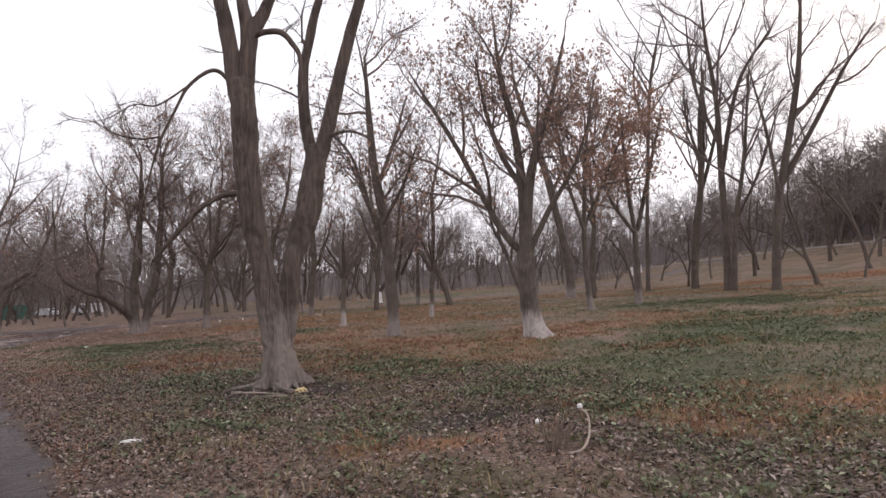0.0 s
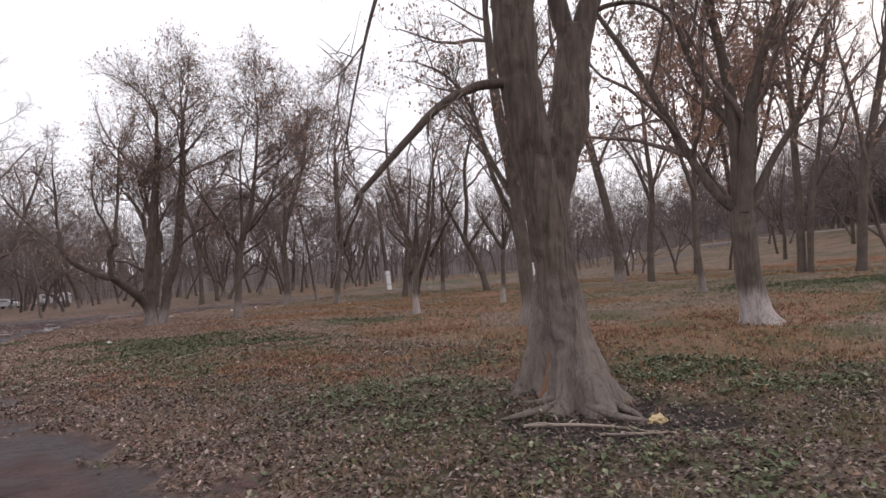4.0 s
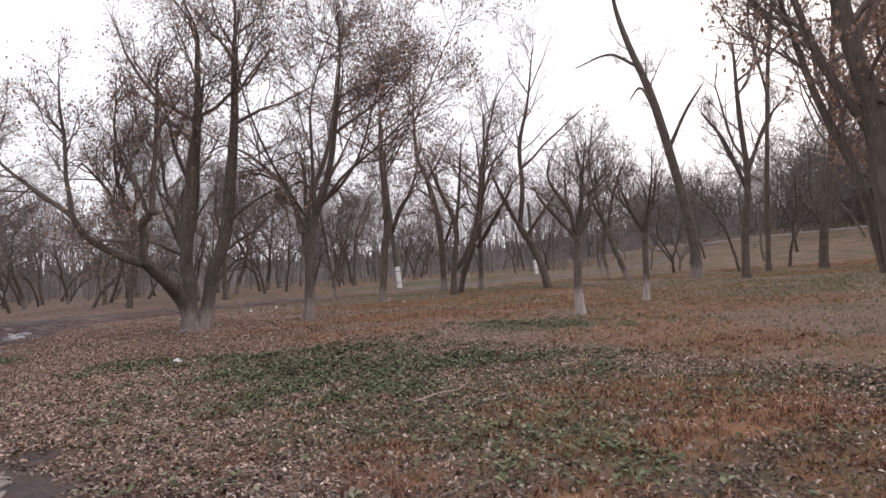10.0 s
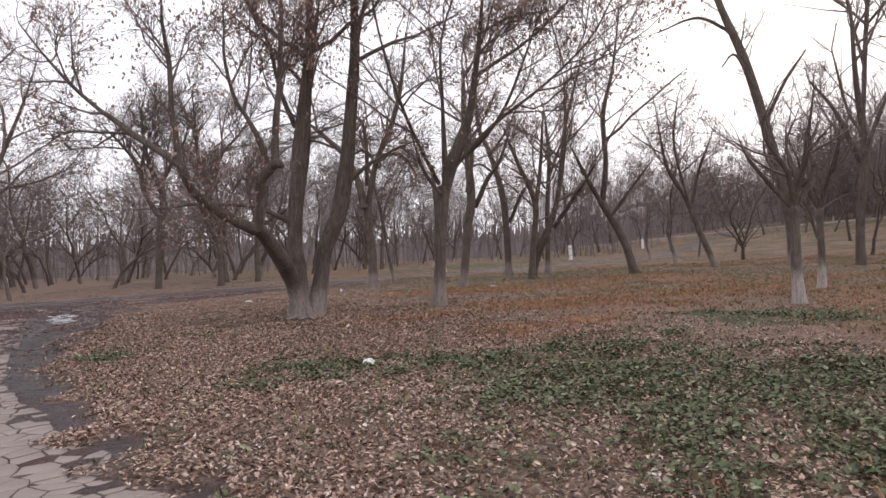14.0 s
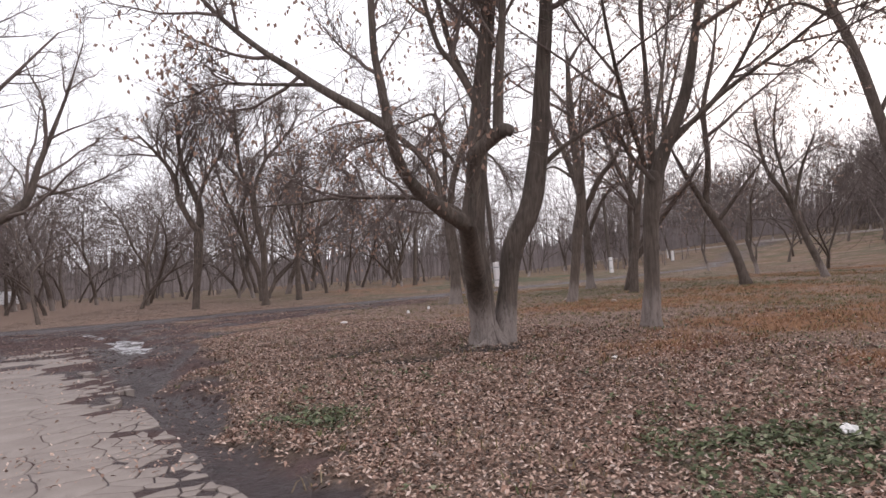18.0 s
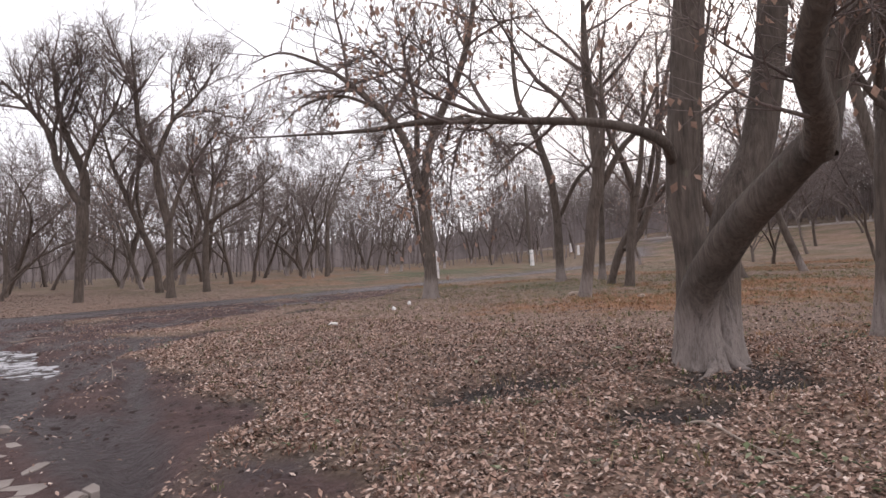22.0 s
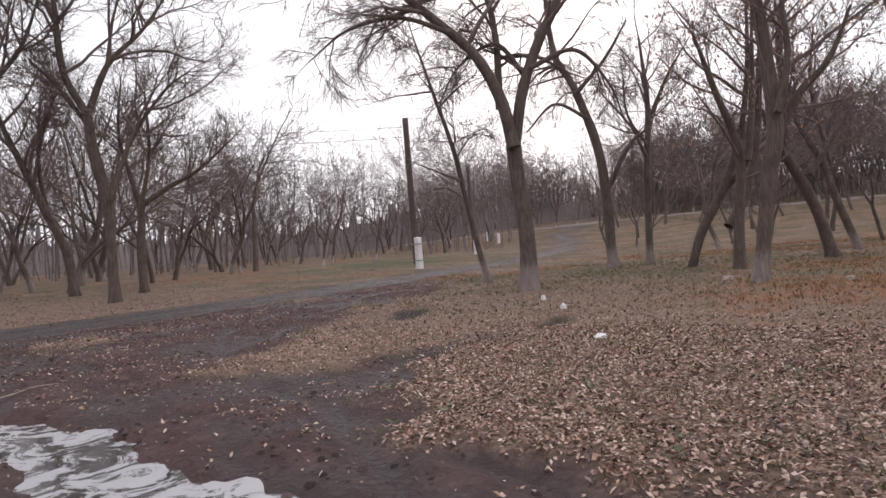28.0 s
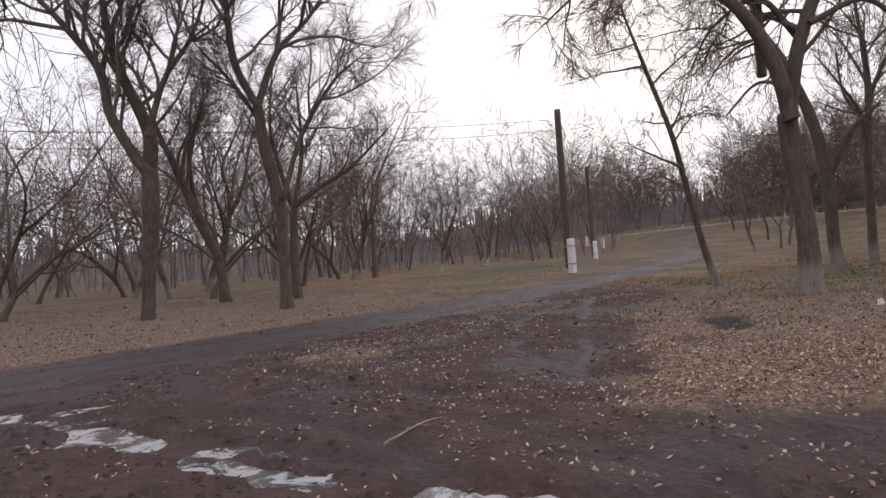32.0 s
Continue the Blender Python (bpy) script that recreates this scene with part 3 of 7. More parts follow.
def grow(rng, P, R, per, u_min, length, angle, k, rise, wander, ratio, u_max=0.99, thin=0.0035):
    """Side branches from many parent curves at once."""
    n, kp, _ = P.shape
    m = n * per
    par = np.repeat(np.arange(n), per)
    lo = np.broadcast_to(np.asarray(u_min, float), (n,))[par]
    u = lo + (u_max - lo) * rng.rand(m) ** 0.8
    u = np.where(np.arange(m) % per == 0, 0.995, u)
    f = u * (kp - 1)
    i0 = np.minimum(f.astype(int), kp - 2)
    w = (f - i0)[:, None]
    pos = P[par, i0] * (1 - w) + P[par, i0 + 1] * w
    rad = R[par, i0] * (1 - w[:, 0]) + R[par, i0 + 1] * w[:, 0]
    t = P[par, i0 + 1] - P[par, i0]
    t /= np.linalg.norm(t, axis=1, keepdims=True) + 1e-9
    q = np.cross(t, rng.randn(m, 3))
    q /= np.linalg.norm(q, axis=1, keepdims=True) + 1e-9
    a = np.radians(angle) * (0.65 + 0.7 * rng.rand(m))
    a = np.where(np.arange(m) % per == 0, a * 0.35, a)[:, None]
    d = t * np.cos(a) + q * np.sin(a)
    plen = np.linalg.norm(np.diff(P, axis=1), axis=2).sum(1)[par]
    L = np.where(length > 0, abs(length), 1) * (plen if length > 0 else abs(length) * np.ones(m))
    L = L * (1.15 - 0.6 * u) * (0.6 + 0.7 * rng.rand(m))
    pts = [pos]
    for _ in range(k - 1):
        d = d + wander * rng.randn(m, 3) + np.array([0, 0, rise])
        d /= np.linalg.norm(d, axis=1, keepdims=True)
        pos = pos + d * (L / (k - 1))[:, None]
        pts.append(pos)
    r0 = np.minimum(rad * 0.72, ratio * L)
    r0 = np.maximum(r0, thin)
    taper = np.linspace(1, 0.3, k)
    return np.stack(pts, 1), r0[:, None] * taper[None]


def trunk_mesh(name, stem, sides, rings, material, flare=0.0, lobes=5, rough=0.0, seed=0):
    """One thick stem with root flare and knobbly bark."""
    c = catmull(stem, rings)
    P, R = c[None, :, :3], c[None, :, 3]
    _, U, V = ring_frames(P)
    a = np.arange(sides) * 2 * np.pi / sides
    z = c[:, 2][:, None]
    rr = c[:, 3][:, None] * np.ones((1, sides))
    if flare:
        rr = rr * (1 + flare * np.exp(-np.maximum(z, 0) / 0.22) * (0.55 + 0.6 * np.cos(lobes * a + seed + 0.8 * np.sin(2 * a + seed))[None]))
    if rough:
        s = np.arange(rings)[:, None]
        furrow = vnoise(a[None] * sides * 0.16 + 0.06 * s, s * 0.22 + 0 * a[None], 1.0, seed) - 0.5
        knots = vnoise(a[None] * 1.9 + 0 * s, s * 0.16 + 0 * a[None], 1.0, seed + 3) - 0.5
        rr = rr * (1 + rough * (furrow * 0.8 + knots * 0.9))
    verts = P[0][:, None] + rr[..., None] * (np.cos(a)[None, :, None] * U[0][:, None] + np.sin(a)[None, :, None] * V[0][:, None])
    i = np.arange(sides)
    base = (np.arange(rings - 1) * sides)[:, None]
    faces = np.stack([base + i, base + (i + 1) % sides, base + sides + (i + 1) % sides, base + sides + i], -1).reshape(-1, 4)
    tip = len(verts.reshape(-1, 3))
    verts = np.vstack([verts.reshape(-1, 3), c[-1:, :3]])
    cap = np.stack([base[-1] + sides + i, base[-1] + sides + (i + 1) % sides, np.full(sides, tip), np.full(sides, tip)], -1)
    tri = cap[:, :3]
    me = bpy.data.meshes.new(name)
    me.from_pydata(verts.tolist(), [], faces.tolist() + tri.tolist())
    me.polygons.foreach_set("use_smooth", np.ones(len(me.polygons), dtype=bool))
    me.materials.append(material)
    me.update()
    return me


def leaf_cards(rng, where, size, hang, spread):
    """Small folded leaves round given places: two triangles each, hanging or lying as hang says."""
    n = len(where)
    axis = rng.randn(n, 3) * (1 - hang * 0.6) + np.array([0, 0, -1.0]) * hang * 1.6
    axis /= np.linalg.norm(axis, axis=1, keepdims=True)
    side = np.cross(axis, rng.randn(n, 3))
    side /= np.linalg.norm(side, axis=1, keepdims=True) + 1e-9
    up = np.cross(axis, side)
    s = (size * (0.55 + 0.9 * rng.rand(n)))[:, None]
    p = where + rng.randn(n, 3) * spread
    fold = (0.08 + 0.2 * rng.rand(n))[:, None]
    verts = np.stack([p, p + axis * s * 0.55 + side * s * 0.3 + up * s * fold, p + axis * s, p + axis * s * 0.5 - side * s * 0.3 + up * s * fold], 1)
    i = np.arange(n)[:, None] * 4
    faces = np.concatenate([i + np.array([[0, 1, 2]]), i + np.array([[0, 2, 3]])])
    return verts.reshape(-1, 3), faces


def tree(x, y, stems, label, seed, bark=None, group="park trees", low=0.55, per=(6, 5, 5), rise=(0.10, 0.06, 0.03), spread=(48, 45, 45), size=(0.42, 0.42, 0.7),
         leaves=0, leaf_mat=None, leaf_size=0.07, flare=0.5, detail=1, scale=1.0, name="tree", sides=12, sink=0.06, thin=0.0055, twig_k=2, roots=0, twig_mat=None, taller=0.0):
    """A tree: stems[0] is the trunk from the ground, the others are limbs; crown and leaves grow from them."""
    rng = np.random.RandomState(seed)
    bark = bark or BARK
    if group == "park trees" and y > 40:
        thin = 0.0065
    if group == "park trees":
        per = (per[0] + 2, per[1] + 2, int(per[2] * 1.5))
    if taller:
        for st in stems:
            a, b = np.array(st[-2]), np.array(st[-1])
            if b[2] > 4.6 and b[3] < 0.06:
                d = (b - a)[:3] / (np.linalg.norm((b - a)[:3]) + 1e-6)
                d = d * 0.7 + np.array([rng.randn() * 0.15, rng.randn() * 0.15, 0.4])
                st[-1] = (*b[:3], b[3] * 1.4 + 0.008)
                st.append((*(b[:3] + d * taller * 0.5), b[3] * 1.0 + 0.004))
                st.append((*(b[:3] + d * taller + rng.randn(3) * 0.1), 0.012))
    ob = thing(name, pose(x, y, z_at(x, y) - sink), label, "tree", group)
    for i, st in enumerate(stems):
        is_trunk = i == 0 or st[0][2] < 0.35
        if is_trunk:
            st = [(st[0][0], st[0][1], -0.25, st[0][3] * 1.05), *[p for p in st if p[2] > 0.05]]
        if st[-1][3] > 0.11 and st[-1][2] > 0.8:
            a, b = np.array(st[-2]), np.array(st[-1])
            d = (b - a)[:3] / (np.linalg.norm((b - a)[:3]) + 1e-6)
            st = [*st[:-1], (*b[:3], b[3] * 0.88), (*(b[:3] + d * b[3] * 0.45), b[3] * 0.62), (*(b[:3] + d * b[3] * 0.7), b[3] * 0.15)]
        n_rings = max(6, int(len(st) * (10 if detail > 1 else 5)))
        me = trunk_mesh("trunk" if i == 0 else "limb", st, sides * (3 if detail > 2 and is_trunk else 2 if detail > 1 and is_trunk else 1), n_rings * (2 if detail > 2 and is_trunk else 1), bark,
                        flare if is_trunk else 0, rough=0.16 if detail > 2 else 0.12 if detail > 1 else 0.09, seed=seed + i)
        part("trunk" if i == 0 else "limb", me, bark, ob)
    k0 = 9
    C = np.stack([catmull(st, k0) for st in stems])
    P, R = C[:, :, :3], C[:, :, 3]
    starts = np.array([low if (i == 0 or st[0][2] < 0.35) else 0.18 for i, st in enumerate(stems)])
    has_tip = np.array([st[-1][3] < 0.09 for st in stems])
    P, R, starts = P[has_tip], R[has_tip], starts[has_tip]
    P1, R1 = grow(rng, P, R, per[0], starts, size[0], spread[0], 6, rise[0], 0.16, 0.02, thin=thin * 2)
    P2, R2 = grow(rng, P1, R1, per[1], 0.15, size[1], spread[1], 5 if detail > 1 else 4, rise[1], 0.2, 0.014, thin=thin * 1.5)
    P3, R3 = grow(rng, P2, R2, per[2], 0.1, -size[2], spread[2], twig_k, rise[2], 0.2, 0.009, thin=thin)
    long1 = np.linalg.norm(np.diff(P1, axis=1), axis=2).sum(1)
    long2 = np.linalg.norm(np.diff(P2, axis=1), axis=2).sum(1)
    keep1 = rng.rand(len(P2)) < np.repeat(np.clip(long1 / 1.4, 0.12, 1), per[1])
    keep2 = np.repeat(keep1, per[2]) & (rng.rand(len(P3)) < np.repeat(np.clip(long2 / 0.65, 0.1, 1), per[2]))
    P2, R2, P3, R3 = P2[keep1], R2[keep1], P3[keep2], R3[keep2]
    sets = [tubes(P1, R1, 6 if detail > 1 else 4), tubes(P2, R2, 4 if detail > 1 else 3), tubes(P3, R3, 3)]
    off, V, Fc = 0, [], []
    for v, f in sets:
        V.append(v)
        Fc.append(f + off)
        off += len(v)
    part("crown", mesh_from("crown", np.vstack(V), np.vstack(Fc), twig_mat or TWIG, True), TWIG, ob, "fine bare twigs")
    for i in range(roots):
        b = 6.283 * (i + 0.35 * rng.rand()) / roots
        L = stems[0][0][3] * (2.2 + 1.6 * rng.rand())
        bend = rng.randn() * 0.35
        c0 = stems[0][0]
        rt = [(c0[0] + math.cos(b) * c0[3] * 0.5, c0[1] + math.sin(b) * c0[3] * 0.5, 0.26, c0[3] * 0.30), (c0[0] + math.cos(b) * c0[3] * 1.15, c0[1] + math.sin(b) * c0[3] * 1.15, 0.07, c0[3] * 0.19),
              (c0[0] + math.cos(b + bend * 0.5) * L * 0.75, c0[1] + math.sin(b + bend * 0.5) * L * 0.75, 0.0, c0[3] * 0.11), (c0[0] + math.cos(b + bend) * L, c0[1] + math.sin(b + bend) * L, -0.06, c0[3] * 0.05)]
        part("root", trunk_mesh("root", rt, 12, 16, bark, 0, rough=0.14, seed=seed + i), bark, ob)
    if leaves:
        at = np.concatenate([P3[:, -1], P3[:, 1], P2[:, -1]])
        pick = at[rng.randint(len(at), size=leaves)]
        v, f = leaf_cards(rng, pick, leaf_size, 0.75, 0.05)
        part("leaves", mesh_from("leaves", v, f, leaf_mat or DRY_LEAF), leaf_mat or DRY_LEAF, ob, "withered hanging leaves and seed keys")
    return ob


def random_stems(rng, height, girth, lean, forks, fork_at):
    """Stems of an ordinary young tree."""
    a = rng.rand() * 2 * math.pi
    bx, by = lean * math.cos(a), lean * math.sin(a)
    zf = height * fork_at
    trunk = [(0, 0, 0, girth), (bx * 0.25 + rng.randn() * 0.05, by * 0.25, zf * 0.4, girth * 0.85), (bx * 0.6, by * 0.6 + rng.randn() * 0.08, zf * 0.75, girth * 0.78), (bx, by, zf, girth * 0.72)]
    out = [trunk]
    a0 = rng.rand() * 6.28
    for i in range(forks):
        b = a0 + i * 2 * math.pi / forks + rng.randn() * 0.4
        reach = height * (0.10 + 0.16 * rng.rand())
        top = height * (0.82 + 0.25 * rng.rand())
        out.append([(bx, by, zf * 0.97, girth * 0.58), (bx + math.cos(b) * reach * 0.4, by + math.sin(b) * reach * 0.4, zf + (top - zf) * 0.28, girth * 0.42),
                    (bx + math.cos(b) * reach * 0.8 + rng.randn() * 0.15, by + math.sin(b) * reach * 0.8 + rng.randn() * 0.15, zf + (top - zf) * 0.65, girth * 0.24), (bx + math.cos(b) * reach, by + math.sin(b) * reach, top, girth * 0.07)])
    return out


# ---- the broken asphalt of the lane ----
def lane_point(s, w):
    """A place s metres along the lane's right edge and w metres to its left."""
    for (ax, ay), (bx, by) in zip(LANE, LANE[1:]):
        d = math.hypot(bx - ax, by - ay)
        if s <= d:
            u = s / d
            return ax + (bx - ax) * u - (by - ay) / d * w, ay + (by - ay) * u + (bx - ax) / d * w
        s -= d
    return bx - (by - ay) / d * w, by + (bx - ax) / d * w


def clip_half(poly, px, py, nx, ny):
    out = []
    for (ax, ay), (bx, by) in zip(poly, poly[1:] + poly[:1]):
        da, db = (ax - px) * nx + (ay - py) * ny, (bx - px) * nx + (by - py) * ny
        if da <= 0:
            out.append((ax, ay))
        if da * db < 0:
            u = da / (da - db)
            out.append((ax + (bx - ax) * u, ay + (by - ay) * u))
    return out


def crooked(s, w):
    """Bends a straight crack line into an irregular one."""
    q = np.array([s]), np.array([w])
    ds = (vnoise(*q, 2.1, 3) - 0.5) * 0.14 + (vnoise(*q, 7.0, 5) - 0.5) * 0.055 + (vnoise(*q, 19.0, 2) - 0.5) * 0.03
    dw = (vnoise(*q, 2.1, 8) - 0.5) * 0.14 + (vnoise(*q, 7.0, 9) - 0.5) * 0.055 + (vnoise(*q, 19.0, 6) - 0.5) * 0.03
    return s + float(ds[0]), w + float(dw[0])


def cracked_lane():
    rng = np.random.RandomState(12)
    road = thing("road", pose(0, 0, 0), "worn grey-beige asphalt lane broken by cracks, crumbling into mud", "road", kind="structure")
    seeds = []
    for s0, s1, rows in ((12.0, 33.0, ((-0.15, 0.5, 0.7), (0.5, 1.4, 1.2))), (33.0, 54.0, ((-0.33, 0.15, 0.17), (0.15, 0.5, 0.26), (0.5, 1.4, 0.8))), (54.0, 61.5, ((0.0, 0.5, 0.5), (0.5, 1.4, 0.9)))):
        for w0, w1, cell in rows:
            for _ in range(int((s1 - s0) * (w1 - w0) / cell ** 2)):
                for _ in range(12):
                    c = (s0 + (s1 - s0) * rng.rand(), w0 + (w1 - w0) * rng.rand())
                    if all(abs(c[0] - a) > cell or math.hypot(c[0] - a, c[1] - b) > cell * 0.62 for a, b in seeds):
                        seeds.append(c)
                        break
    seeds = np.array(seeds)
    for cs, cw in seeds:
        d = np.hypot(seeds[:, 0] - cs, seeds[:, 1] - cw)
        edge = -0.33 + 0.43 * (1 - float(sstep(cs, 33.0, 36.0)))
        if cw < edge:
            continue
        poly = [(cs - 1.3, max(cw - 1.3, edge)), (cs + 1.3, max(cw - 1.3, edge)), (cs + 1.3, min(cw + 1.3, 1.45)), (cs - 1.3, min(cw + 1.3, 1.45))]
        for j in np.argsort(d)[1:]:
            if d[j] > 3.0:
                break
            ox, oy = seeds[j]
            L = d[j]
            gap = 0.0025 if cw > 0.5 else 0.005 if cw > edge + 0.25 else 0.012
            poly = clip_half(poly, (cs + ox) / 2 - (ox - cs) / L * gap, (cw + oy) / 2 - (oy - cw) / L * gap, (ox - cs) / L, (oy - cw) / L)
            if len(poly) < 3:
                break
        if len(poly) < 3:
            continue
        if cs > 56 and rng.rand() < (cs - 56) / 6.0 or cs > 49 and cw < 0.35 and rng.rand() < 0.75 or cw < edge + 0.2 and rng.rand() < (0.28 if cs > 33 else 0.12) or cw < edge + 0.45 and rng.rand() < 0.08:
            continue
        cx, cy = lane_point(cs, cw)
        cz = z_at(cx, cy)
        drop = (0.002 if cw > 0.3 else 0.007) * rng.rand()
        tilt = 0.006 * rng.randn(2) * (cw < 0.4)
        ring = []
        step = 0.10 if cs > 28 else 0.3
        for (as_, aw), (bs, bw) in zip(poly, poly[1:] + poly[:1]):
            k = max(1, int(math.hypot(bs - as_, bw - aw) / step))
            for i in range(k):
                u = i / k
                ps, pw = crooked(as_ + (bs - as_) * u, aw + (bw - aw) * u)
                x, y = lane_point(ps, pw)
                ring.append((x, y, float(land(x, y)) - 0.012 - drop - max(0, ps - 54) * 0.0008 + tilt[0] * (x - cx) + tilt[1] * (y - cy)))
        n = len(ring)
        mid = np.mean(ring, axis=0)
        verts = [(x - cx, y - cy, z - 0.10 - cz) for x, y, z in ring] + [(x - cx, y - cy, z - 0.008 - cz) for x, y, z in ring]
        verts += [(x - cx + (mid[0] - x) * 0.03, y - cy + (mid[1] - y) * 0.03, z - cz) for x, y, z in ring]
        verts.append((mid[0] - cx, mid[1] - cy, mid[2] - cz))
        faces = [(2 * n + k, 2 * n + (k + 1) % n, 3 * n) for k in range(n)]
        for k in range(n):
            k2 = (k + 1) % n
            faces += [(k, k2, n + k2, n + k), (n + k, n + k2, 2 * n + k2, 2 * n + k)]
        me = bpy.data.meshes.new("slab")
        me.from_pydata(verts, [], faces)
        me.materials.append(ASPHALT)
        ob = new("slab", me)
        ob.parent = road
        ob.matrix_basis = pose(cx, cy, cz)
    return road


# ---- the trees that stand by the lane, one by one ----
old_tree = tree(-2.76, 11.66, [
     [(0.02, -0.06, 0.14, 0.300), (-0.09, -0.04, 0.74, 0.250), (-0.19, -0.06, 1.37, 0.225), (-0.28, -0.08, 2.00, 0.210), (-0.39, -0.11, 2.63, 0.205), (-0.46, -0.16, 3.08, 0.215), (-0.53, -0.16, 3.70, 0.225), (-0.56, -0.18, 4.30, 0.235), (-0.58, -0.24, 5.08, 0.235), (-0.61, -0.26, 5.61, 0.240)],
     [(-0.30, 0.62, 0.00, 0.270), (-0.22, 0.70, 0.55, 0.230), (-0.08, 0.84, 1.24, 0.210), (-0.02, 0.84, 1.91, 0.185), (0.06, 0.89, 2.42, 0.190), (0.18, 1.04, 2.95, 0.235), (0.32, 1.09, 3.36, 0.255), (0.42, 1.14, 4.01, 0.235), (0.50, 1.19, 4.64, 0.235)],
     [(0.50, 1.19, 4.43, 0.160), (0.33, 1.21, 4.92, 0.125), (0.24, 1.24, 5.77, 0.115), (0.26, 1.24, 6.44, 0.105), (0.39, 1.24, 7.03, 0.100), (0.51, 1.24, 7.56, 0.090), (0.67, 1.24, 8.17, 0.075), (0.83, 1.29, 9.46, 0.030)],
     [(0.52, 1.19, 4.43, 0.170), (0.72, 1.19, 5.01, 0.150), (0.90, 1.14, 5.64, 0.145), (1.08, 1.09, 6.36, 0.135), (1.31, 1.04, 7.13, 0.120), (1.52, 0.99, 7.77, 0.105), (1.83, 0.94, 8.84, 0.075), (2.10, 0.89, 9.80, 0.030)],
     [(-0.69, -0.26, 5.40, 0.165), (-0.80, -0.28, 6.27, 0.155), (-0.88, -0.31, 6.85, 0.145), (-0.95, -0.36, 7.23, 0.135), (-1.05, -0.41, 7.98, 0.100), (-1.09, -0.46, 8.95, 0.035)],
     [(-0.57, -0.24, 5.40, 0.180), (-0.50, -0.21, 6.17, 0.165), (-0.46, -0.21, 6.59, 0.160), (-0.57, -0.21, 7.13, 0.110), (-0.64, -0.16, 7.76, 0.090), (-0.73, -0.16, 8.89, 0.030)],
     [(-0.46, -0.21, 6.45, 0.125), (-0.30, -0.21, 6.77, 0.120), (-0.15, -0.18, 7.11, 0.110), (0.07, -0.16, 7.73, 0.090), (0.24, -0.11, 8.77, 0.030)],
     [(-0.33, -0.26, 6.56, 0.060), (-0.12, -0.31, 6.59, 0.058), (0.18, -0.36, 6.55, 0.055), (0.39, -0.36, 6.32, 0.050), (0.51, -0.36, 6.08, 0.042), (0.55, -0.36, 5.54, 0.018)],
     [(-0.60, -0.20, 3.59, 0.085), (-0.78, -0.20, 3.56, 0.060), (-1.05, -0.18, 3.52, 0.052), (-1.43, -0.16, 3.32, 0.048), (-1.81, -0.13, 2.95, 0.042), (-2.14, -0.10, 2.60, 0.034), (-2.34, -0.08, 2.39, 0.028), (-2.38, -0.08, 2.29, 0.012)],
     [(0.65, 1.19, 4.79, 0.039), (0.89, 1.09, 4.96, 0.033), (1.33, 0.99, 4.96, 0.027), (1.71, 0.94, 4.69, 0.022), (1.67, 0.94, 4.12, 0.009)],
     [(-0.72, -0.28, 5.56, 0.046), (-1.07, -0.36, 5.87, 0.038), (-1.50, -0.46, 5.57, 0.031), (-1.75, -0.51, 5.09, 0.026), (-1.98, -0.56, 4.57, 0.022), (-2.13, -0.56, 4.12, 0.017), (-2.27, -0.56, 3.56, 0.012), (-2.40, -0.56, 2.95, 0.009), (-2.49, -0.56, 2.41, 0.004)],
     [(-1.97, -0.56, 4.59, 0.018), (-2.33, -0.61, 4.55, 0.014), (-2.73, -0.66, 4.63, 0.011), (-3.14, -0.66, 4.87, 0.008), (-3.55, -0.66, 4.98, 0.004)],
     [(-1.50, -0.46, 5.57, 0.021), (-2.05, -0.56, 5.18, 0.015), (-2.46, -0.61, 5.19, 0.012), (-2.93, -0.66, 4.93, 0.008), (-3.33, -0.66, 4.88, 0.004)],
     ], "old twin-trunked tree with furrowed bark and spreading roots", 40, bark=BARK_OLD, roots=7, detail=3, sides=16, flare=0.75, low=0.97, per=(4, 4, 5), spread=(50, 45, 45), rise=(-0.03, -0.03, -0.05), size=(0.3, 0.42, 0.5))
part("rotten_hollow", trunk_mesh("rotten_hollow", [(-0.16, 0.24, -0.1, 0.24), (-0.17, 0.27, 0.22, 0.16), (-0.17, 0.30, 0.5, 0.10), (-0.17, 0.32, 0.72, 0.06), (-0.17, 0.33, 0.9, 0.02)], 20, 24, ROT, 0.3, rough=0.25, seed=6), ROT, old_tree, "crumbling orange-brown rotten wood")
